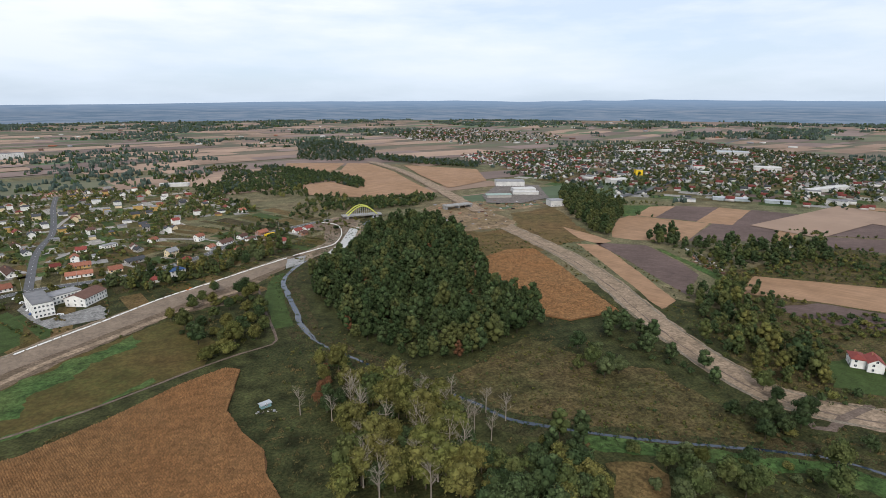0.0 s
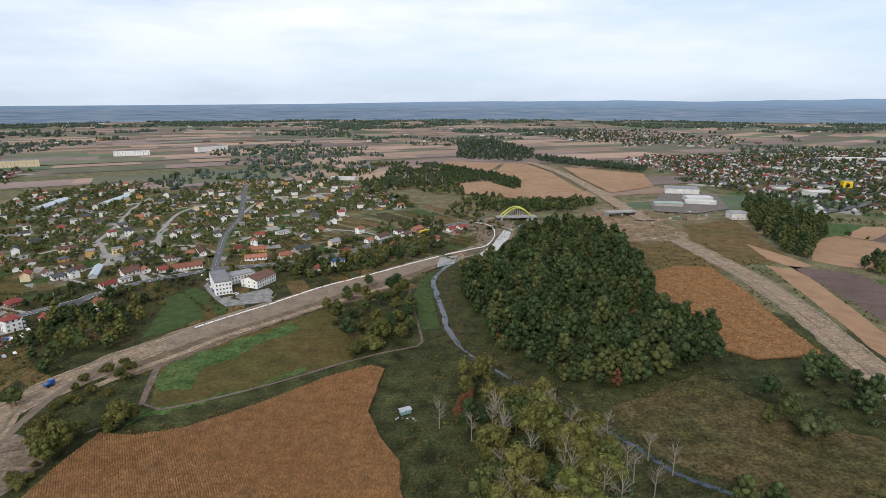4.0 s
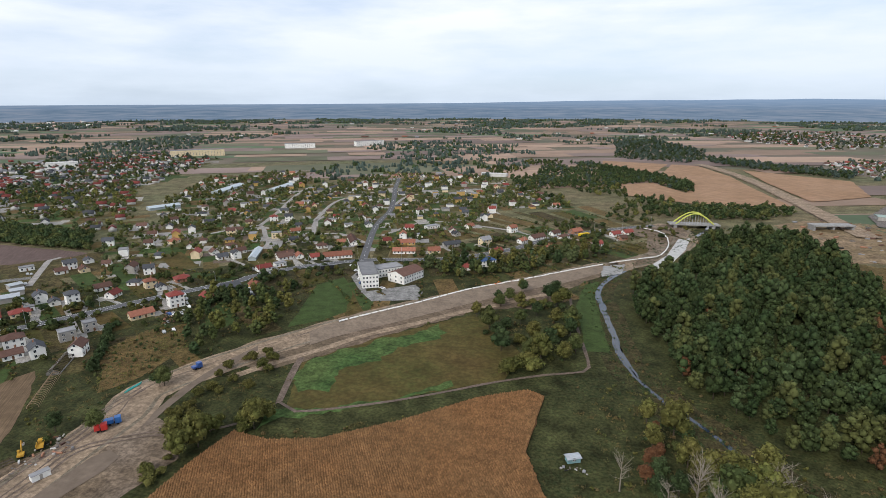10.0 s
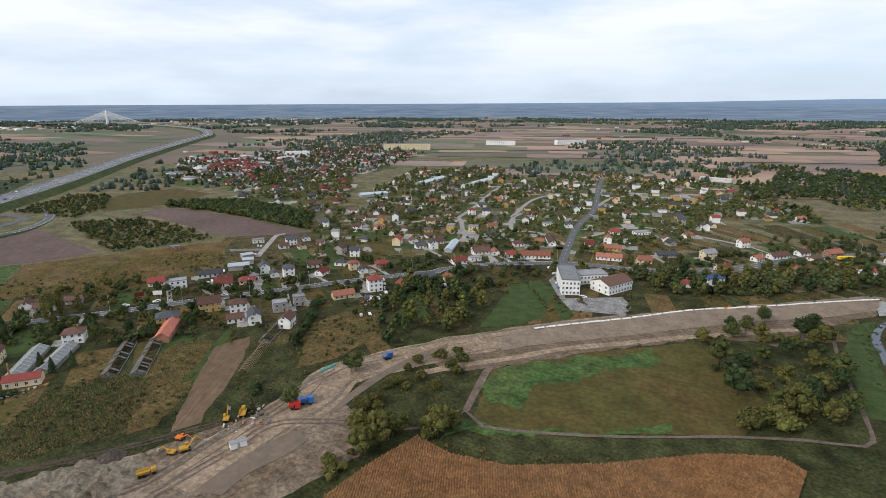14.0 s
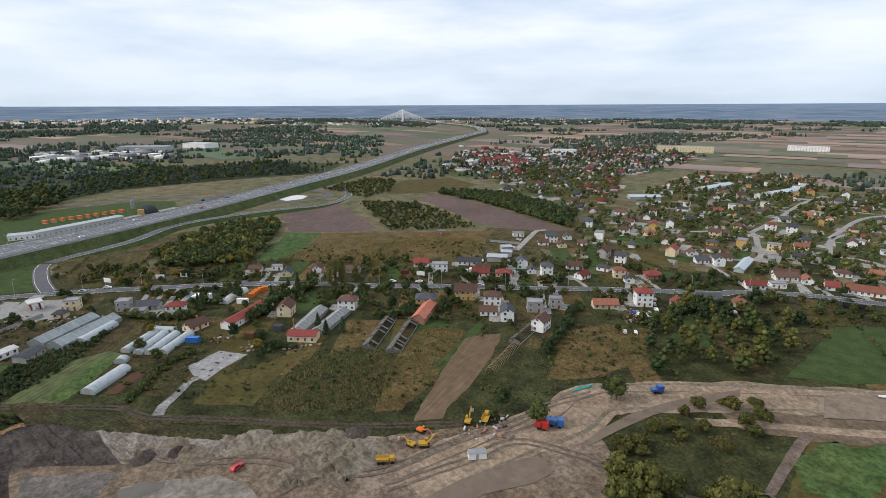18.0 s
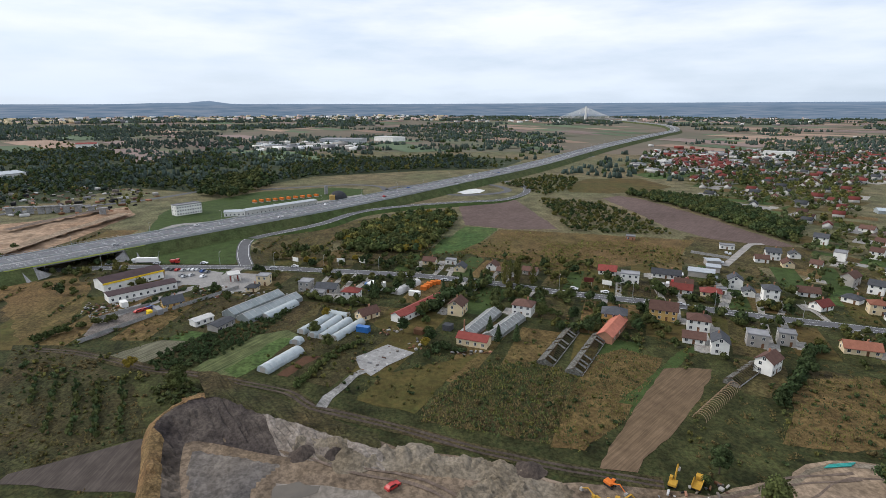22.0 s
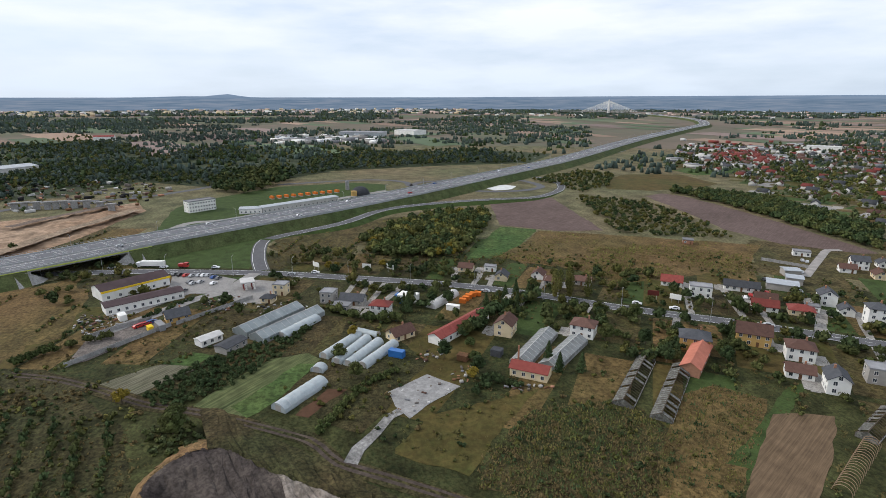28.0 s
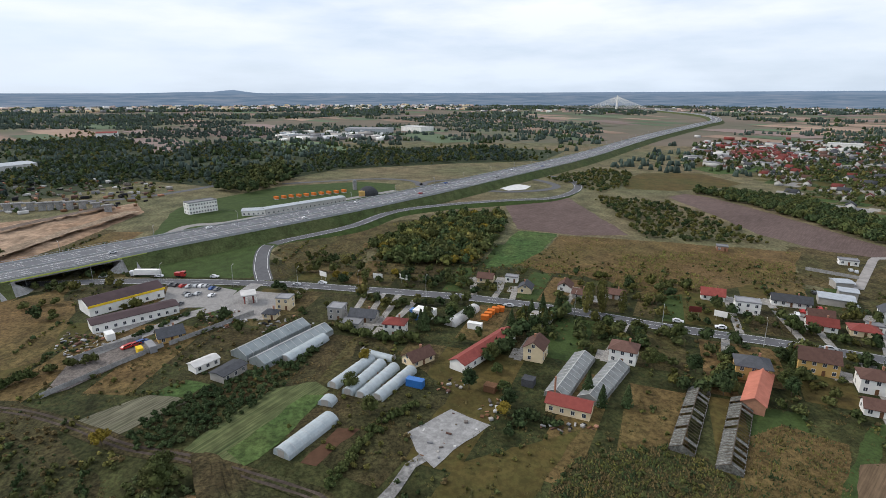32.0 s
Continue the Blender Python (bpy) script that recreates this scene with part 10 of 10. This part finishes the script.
STEEP = [(-0.02, 1.0), (0.1, 0.93), (0.25, 0.75), (0.4, 0.55), (0.55, 0.38), (0.7, 0.22), (0.85, 0.09), (1.0, 0.0)]
OUTER = [(-1.1, 0.0), (-0.8, 0.3), (-0.5, 0.62), (-0.25, 0.88), (-0.08, 1.0), (0.0, 1.0)]
EARTHDARK = mat("dark_cut_earth", (0.050, 0.040, 0.036), (0.030, 0.025, 0.024), 0.6, 0.06, c3=(0.080, 0.066, 0.056), bump=0.3, mottle=0.35, speck=0.3)
DRYBANK = mat("dry_bank_weeds", (0.215, 0.128, 0.060), (0.125, 0.074, 0.038), 0.9, 0.08, c3=(0.15, 0.105, 0.048), bump=0.3, mottle=0.35, speck=0.35)
PALECUT = mat("pale_cut_marl", (0.255, 0.225, 0.195), (0.165, 0.140, 0.118), 0.4, 0.05, c3=(0.120, 0.098, 0.080), bump=0.3, mottle=0.35, speck=0.3)
BACK = [(-0.42, 0.0), (-0.3, 0.35), (-0.18, 0.7), (-0.06, 0.98), (0.0, 1.0)]
for first, last, shape, soil, label in ((0.0, 0.40, STEEP[:4], DRYBANK, "weathered orange-brown crest of the excavation"), (0.0, 0.40, STEEP[3:], PITMIX, "grey foot of the excavation face"),
                                        (0.40, 0.72, STEEP, EARTHDARK, "dark freshly cut face of the excavation"), (0.72, 1.0, STEEP, PALECUT, "pale crumbling marl face of the excavation"),
                                        (0.0, 0.55, BACK, DRYBANK, "orange-brown weedy back of the spoil bank"), (0.55, 1.0, OUTER, WEEDS, "weedy back of the spoil bank")):
    tagged(new("pit_face", mesh_of("pit_face", pit_face(first, last, shape, 1.3, 2.0), soil)), label, "earth bank", kind="structure")
sheet("excavation_floor", PIT_PALE, 0.18, mat("pale_marl", (0.21, 0.185, 0.158), (0.14, 0.122, 0.10), 0.3, 0.04, mottle=0.3, speck=0.2), "pale excavated floor", "ground", 5, 3.0)
SITE_DARK_B = [(-180.3, 204.6), (-182.7, 215.2), (-183.1, 232.4), (-181.0, 247.5), (-177.1, 263.4), (-170.5, 280.6), (-167.7, 275.2), (-173.6, 257.2), (-178.2, 238.1), (-178.8, 219.6), (-178.4, 206.0)]
sheet("excavation_floor", SITE_DARK_B, 0.21, mat("graded_soil", (0.165, 0.128, 0.097), (0.125, 0.097, 0.073), 0.4, 0.04), "smooth graded brown roadbed", "ground", 6, 0.6)
sheet("excavation_floor", SITE_DARK, 0.20, mat("graded_soil", (0.165, 0.128, 0.097), (0.125, 0.097, 0.073), 0.4, 0.04), "smooth graded brown roadbed", "ground", 6, 0.6)
sheet("puddle", PUDDLE, 0.22, mat("muddy_water", (0.10, 0.082, 0.06), (0.075, 0.062, 0.046), 0.3, 0.05, rough=0.25), "muddy brown puddle on the site floor", "puddle", 2, 2.2)
# wheel tracks
for pts in (TRACKS_A, TRACKS_B, TRACKS_C):
    line = smooth_line(pts, 4.0)
    for d in (-1.3, 1.3):
        ob = new("wheel_track", mesh_of("wheel_track", strip(offset_line(line, d), [(-0.45, 0.24), (0.45, 0.24)], 0.5), TRACK))
        tagged(ob, "dark rut left by lorries", "track", kind="structure")
# stripes along the roadbeds: edge drains and haul lanes
for pts, width in ((NEW_ROAD_EAST, 24), (LEVEE_ROAD, 22)):
    line = smooth_line(pts, 6.0)
    for d, w, m, z in ((-width * 0.38, 1.6, SPOIL, 0.19), (width * 0.14, 0.9, TRACK, 0.19), (width * 0.40, 2.0, SPOIL, 0.2)):
        ob = new("haul_lane", mesh_of("haul_lane", strip(offset_line(line, d), [(-w / 2, z), (w / 2, z)], 0.8), m))
        tagged(ob, "worn lane along the sandy roadbed", "track", kind="structure")

# ---- distance ----
rng = np.random.default_rng(99)
# soil and crop colours with some distance haze mixed in, greyer than nearby fields
HAZED_MATS = [mat("far_stubble", (0.290, 0.205, 0.150), (0.24, 0.17, 0.125), 0.03, 0.004, island=0.25), mat("far_soil", (0.205, 0.155, 0.135), (0.17, 0.128, 0.112), 0.03, 0.004, island=0.25),
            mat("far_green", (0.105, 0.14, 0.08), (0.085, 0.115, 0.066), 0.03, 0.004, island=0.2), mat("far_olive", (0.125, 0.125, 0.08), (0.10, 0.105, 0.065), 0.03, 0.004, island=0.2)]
SQUARE = [(np.array([(-1.0, -1, 0), (1, -1, 0), (1, 1, 0), (-1, 1, 0)]), np.array([(0, 1, 2), (0, 2, 3)]), np.full(2, k)) for k in range(4)]


def bearing(x, y):
    """Degrees to the left of +y, seen from the middle of the flight."""
    return math.degrees(math.atan2(-(x + 80), y - 60))


FAR_KEEP = [TOWN_EAST, TOWN_LEFT, TOWN_MID, VILLAGE_N, VILLAGE_W, VILLAGE_FAR, BIG_FIELD, ESTATE_RED, WOOD_WEST, BIG_FIELD_B, BIG_FIELD_C, VILLAGE_E_MID, VILLAGE_E_FAR]
DISC = [(4500 * math.cos(a) - 80, 4500 * math.sin(a) + 60) for a in (2 * math.pi * i / 40 for i in range(40))]
cells = scatter(DISC, 150, 91, 0.35)
r = np.hypot(cells[:, 0] + 80, cells[:, 1] - 60)
cells = cells[(r > 780)]
for poly in FAR_KEEP:
    cells = cells[~inside(poly, cells[:, 0], cells[:, 1])]
mw_xy = np.array([(p.x, p.y) for p in MW])
places = []
for k, (x, y) in enumerate(cells):
    if ((mw_xy - (x, y)) ** 2).sum(1).min() < 150 ** 2:
        continue
    b = bearing(x, y)
    if -10 < b < 40 and math.hypot(x, y) < 1000 or 38 < b < 75 and math.hypot(x + 80, y - 60) < 1350 or b > 75 and rng.uniform() < 0.55:
        continue
    kind = int(rng.choice(4, p=[0.42, 0.28, 0.14, 0.16] if b < 45 else [0.22, 0.18, 0.3, 0.3]))
    places.append((kind, x, y, 0.3 + 0.003 * (k % 257), radians(20 + 35 * noise.noise((x * 0.0006, y * 0.0006, 1))), rng.uniform(45, 120), 1.0))
# stretch the squares into strips
SQUARE = [(v * np.array((1.5, 0.5, 1)), t, m) for v, t, m in SQUARE]
joined("far_fields", SQUARE, places, HAZED_MATS, "distant patchwork of brown and green fields", "fields", "structure")


def lump_protos(seed):
    """A patch of far wood: a few pointed and domed crowns of uneven height."""
    out = []
    for i in range(4):
        bm = bmesh.new()
        q = random.Random(seed + i)
        for _ in range(5):
            x, y, r, h = q.uniform(-10, 10), q.uniform(-10, 10), q.uniform(2.0, 3.8), q.uniform(5.0, 9.5)
            bmesh.ops.create_cone(bm, cap_ends=True, segments=5, radius1=r, radius2=r * q.uniform(0.25, 0.6), depth=h, matrix=Matrix.Translation((x, y, h / 2)) @ Matrix.Rotation(q.uniform(0, 6), 4, "Z"))
        for v in bm.verts:
            v.co += Vector((q.uniform(-0.6, 0.6), q.uniform(-0.6, 0.6), q.uniform(-0.5, 0.5)))
        out.append(proto_of(bm))
    return out


LUMPS = lump_protos(300)
trees = scatter(DISC, 32, 92)
r = np.hypot(trees[:, 0] + 80, trees[:, 1] - 60)
trees = trees[r > 820]
for poly in (TOWN_EAST, BIG_FIELD, BIG_FIELD_B, BIG_FIELD_C, VILLAGE_E_MID, VILLAGE_E_FAR, ESTATE_RED, VILLAGE_FAR, VILLAGE_MID, PLOUGH_W, PLOUGH_MID, VILLAGE_N, VILLAGE_W, YELLOW_MEADOW):
    trees = trees[~inside(poly, trees[:, 0], trees[:, 1])]
places = []
for x, y in trees:
    b = bearing(x, y)
    if not -75 < b < 125:
        continue
    d = math.hypot(x + 80, y - 60)
    n = noise.noise((x * 0.0021 + 3, y * 0.0021, 5.0)) + 0.5 * noise.noise((x * 0.008, y * 0.008, 2.0))
    want = 0.22 if b < 42 else (0.12 if b < 68 else -0.02)
    if b > 60 and d < 1100:
        want = 0.0
    if 40 < b < 62 and d < 1300:
        want = -0.05
    if 45 < b < 62 and 1300 < d < 2700:
        want = 0.45
    if d > 3300:
        want -= 0.22
    if d > 2300 and rng.uniform() < 0.45:
        continue
    if n < want or ((mw_xy - (x, y)) ** 2).sum(1).min() < 60 ** 2:
        continue
    places.append((int(rng.integers(4)), x, y, -0.5, rng.uniform(0, 6.28), rng.uniform(0.8, 1.25) * (1.0 if d < 2300 else 1.5), rng.uniform(0.75, 1.0)))
joined("far_woods", [(v, t, m + k) for k in range(2) for v, t, m in LUMPS], [(p[0] + 4 * (k % 4 == 0), *p[1:]) for k, p in enumerate(places)], [HAZEDLEAF, LEAFDARK], "distant woods and hedgerows", "woodland")

# scattered far villages and the city
def far_blocks(name, b0, b1, d0, d1, count, size, height, materials, label, seed):
    q = np.random.default_rng(seed)
    v, t, m = proto_of(boxed(-1, -0.6, 0, 1, 0.6, 1))
    protos = [(v, t, m + k) for k in range(len(materials))]
    out = []
    for _ in range(count):
        a, d = radians(q.uniform(b0, b1)), q.uniform(d0, d1)
        s = q.uniform(*size)
        out.append((int(q.integers(len(materials))), -80 - d * math.sin(a), 60 + d * math.cos(a), 0, q.uniform(0, 3.14), s, q.uniform(*height) / s))
    joined(name, protos, out, materials, label, "buildings")


PINKBLOCK = mat("far_pink_blocks", (0.55, 0.42, 0.36), (0.48, 0.36, 0.31), 0.02, 0.01)
far_blocks("distant_city", 74, 118, 3400, 4500, 520, (7, 17), (6, 19), [WHITE, CREAM, PINKBLOCK, FELT], "pale blocks of a distant city", 1)
far_blocks("distant_city", 40, 74, 3000, 4500, 200, (6, 15), (5, 11), [WHITE, FELT, PINKBLOCK], "pale roofs of distant suburbs", 2)
far_blocks("distant_city", -60, 40, 1900, 4300, 120, (5, 12), (4, 7), [FARWALL, TILEBROWN, FELT, TILEBRICK], "distant village roofs", 3)
far_blocks("distant_city", 82, 92, 1250, 1500, 90, (4, 15), (4, 8), [WHITE, FELT, SHEETMETAL, GREYWALL], "pale sheds of a distant trading estate", 4)
far_blocks("distant_city", 40, 54, 1000, 1500, 40, (5, 13), (4, 7), [FARWALL, TILERED, FELT], "pale halls at the edge of the town", 5)

# cable-stayed pylon
py = thing("cable_bridge", "pale cable-stayed bridge pylon far away", "bridge", pose(-3113, 1796, 0, 0, 0, 40))
for s in (-1, 1):
    part("leg", tubed((0, s * 14, 0), (0, s * 2.0, 55), 4.5, 3.5, sides=6), WHITE, py)
part("mast", tubed((0, 0, 52), (0, 0, 84), 4.2, 3.0, sides=6), WHITE, py)
part("deck", boxed(-330, -13, 14, 330, 13, 17), CONCRETE, py)
for s in (-1, 1):
    for k in range(9):
        part("cable", tubed((0, 0, 56 + 2.8 * k), (s * (30 + 17 * k), 0, 17), 0.9, sides=4), WHITE, py)

# ring wall about as high as the eye, standing in for far plain and hills
def ridge():
    bm = bmesh.new()
    rows = []
    knots = [(-180, 100), (-120, 120), (-70, 141), (-5, 139), (5, 128), (21, 119), (45, 110), (60, 105), (75, 98), (115, 95), (150, 95), (180, 100)]
    for i in range(361):
        b = -180 + i
        h = np.interp(b, [k[0] for k in knots], [k[1] for k in knots])
        hills = max(0.0, 1 - abs(b + 38) / 45) * (16 + 14 * noise.noise((b * 0.13, 0.5, 0.2)) + 6 * noise.noise((b * 0.5, 3.5, 0.2)))
        peak = 24 * math.exp(-((b - 97.1) / 1.3) ** 2) + 9 * math.exp(-((b - 97.1 - 3.5) / 2.6) ** 2)
        a, top = radians(b), h + hills + peak
        row = [bm.verts.new((-80 - r * math.sin(a), 60 + r * math.cos(a), z)) for r, z in ((4560, -2), (4650, top * 0.45), (4700, top * 0.8), (4720, top))]
        rows.append(row)
    for p, q in zip(rows, rows[1:]):
        for k in range(3):
            bm.faces.new((p[k], p[k + 1], q[k + 1], q[k]))
    return bm


# far land and haze painted as a glow, paler and bluer towards the top
HAZE = bpy.data.materials.new("glowing_haze_backdrop")
HAZE.use_nodes = True
ht = HAZE.node_tree
hb = ht.nodes["Principled BSDF"]
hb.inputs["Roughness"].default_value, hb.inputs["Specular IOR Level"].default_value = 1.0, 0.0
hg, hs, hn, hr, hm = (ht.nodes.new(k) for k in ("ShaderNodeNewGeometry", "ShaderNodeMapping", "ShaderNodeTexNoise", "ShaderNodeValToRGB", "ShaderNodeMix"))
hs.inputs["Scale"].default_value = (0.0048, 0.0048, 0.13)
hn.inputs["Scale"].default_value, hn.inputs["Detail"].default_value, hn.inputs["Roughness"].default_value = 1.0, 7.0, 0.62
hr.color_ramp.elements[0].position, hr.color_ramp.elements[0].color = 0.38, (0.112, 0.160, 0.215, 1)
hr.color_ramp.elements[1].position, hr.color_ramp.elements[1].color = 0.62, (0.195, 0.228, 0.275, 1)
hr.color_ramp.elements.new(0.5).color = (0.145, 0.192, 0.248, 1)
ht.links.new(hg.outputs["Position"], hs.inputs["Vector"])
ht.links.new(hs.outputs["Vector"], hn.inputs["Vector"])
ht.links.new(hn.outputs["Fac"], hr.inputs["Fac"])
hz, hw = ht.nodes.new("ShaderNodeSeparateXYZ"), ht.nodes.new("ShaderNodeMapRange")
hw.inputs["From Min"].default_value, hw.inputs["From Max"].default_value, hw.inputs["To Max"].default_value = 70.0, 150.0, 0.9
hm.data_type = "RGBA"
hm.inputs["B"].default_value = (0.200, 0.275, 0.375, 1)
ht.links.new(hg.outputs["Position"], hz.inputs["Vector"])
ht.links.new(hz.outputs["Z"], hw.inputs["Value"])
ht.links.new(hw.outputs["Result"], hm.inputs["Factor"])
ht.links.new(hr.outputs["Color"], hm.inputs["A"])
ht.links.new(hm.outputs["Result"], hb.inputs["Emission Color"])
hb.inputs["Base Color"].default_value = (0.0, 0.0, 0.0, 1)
hx = ht.nodes.new("ShaderNodeMapRange")     # painted glow slightly weaker towards the west
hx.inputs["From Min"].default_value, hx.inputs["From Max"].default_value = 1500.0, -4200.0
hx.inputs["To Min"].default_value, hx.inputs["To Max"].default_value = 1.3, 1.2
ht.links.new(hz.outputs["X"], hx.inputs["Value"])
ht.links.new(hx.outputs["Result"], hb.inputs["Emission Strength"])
tagged(new("backdrop", mesh_of("backdrop", ridge(), HAZE)), "glowing backdrop wall painted with hazy blue land along the horizon", "hills", kind="structure")


# ---- hedges and yard clutter ----
def hedge(pts, height, label, material, seed):
    rng = np.random.default_rng(seed)
    places = [(int(rng.integers(4)), p.x + rng.normal(0, 0.8), p.y + rng.normal(0, 0.8), -0.2, rng.uniform(0, 6.28), height * rng.uniform(0.7, 1.2) / 5.0, rng.uniform(0.9, 1.3)) for p in smooth_line(pts, height * 0.45)]
    joined("hedge", THICKET, places, [material], label, "hedge")


for k, pts in enumerate((HEDGE_A, HEDGE_B, HEDGE_C, HEDGE_D, HEDGE_E, HEDGE_F, HEDGE_G, HEDGE_H, HEDGE_I, HEDGE_J, HEDGE_K, HEDGE_L)):
    hedge(pts, [1.8, 3.0, 5.5, 4.0, 2.2, 3.0, 4.0, 3.5, 4.0, 4.0, 4.0, 4.0][k], "uneven dark green hedge of shrubs and small trees", [LEAFDARK, LEAF, LEAFDARK][k % 3], 400 + k)


rng = np.random.default_rng(430)
rows = []
for line in (ROW_A, ROW_B, ROW_C, ROW_D, ROW_E):
    for p in smooth_line(line, 1.5):
        rows.append((int(rng.integers(10)), p.x + rng.normal(0, 0.4), p.y + rng.normal(0, 0.4), -0.1, rng.uniform(0, 6.28), rng.uniform(0.7, 1.5), rng.uniform(1.2, 1.9)))
joined("nursery_rows", [(v, t, m + k) for k in range(2) for v, t, m in SHRUBLETS], rows, [LEAFDARK, LEAFMID], "rows of young dark conifers and shrubs", "nursery plants")


def clutter(poly, spacing, label, seed, big=1.0):
    rng = np.random.default_rng(seed)
    mats = [GREYWALL, DOORWOOD, FELT, TILEBROWN, DARKRUBBER, SPOIL, YARD, PALEROOF, BRICKWALL]
    v, t, m = proto_of(boxed(-0.5, -0.5, 0, 0.5, 0.5, 1, bevel=0.06))
    protos = [(v * np.array((sx, sy, 1)), t, m + k) for k in range(len(mats)) for sx, sy in ((1.6, 0.5), (1, 1))]
    places = [(int(rng.integers(len(protos))), x, y, 0.1, rng.uniform(0, 3.14), rng.uniform(0.4, 1.3) * big, rng.uniform(0.2, 0.7)) for x, y in scatter(poly, spacing, seed, 0.5)]
    if places:
        joined("yard_clutter", protos, places, mats, label, "clutter")


for k, poly in enumerate((CLUTTER_A, CLUTTER_B, CLUTTER_C, CLUTTER_D, CLUTTER_E, CLUTTER_F, CLUTTER_G, CLUTTER_H, CLUTTER_I)):
    clutter(poly, 2.2, "jumble of boards, pallets and building rubble in a yard", 500 + k)
clutter(ALLOT_W, 13.0, "allotment huts, stacks and building material beyond the motorway", 520, 4.0)
clutter(ALLOT_E, 5.0, "white huts and stacks of an allotment row", 522, 3.2)
clutter(JUNCTION_SAND, 16.0, "machines, pipes and stacks on the junction works", 523, 3.0)
clutter([(-18.5, 203.5), (-17.5, 207.0), (-8.0, 206.0), (-8.5, 202.0)], 1.8, "boards and junk in front of the shack", 524, 0.8)
clutter(CONCRETE_PAD, 4.5, "rubble, boards and sacks on the slab", 521, 0.9)
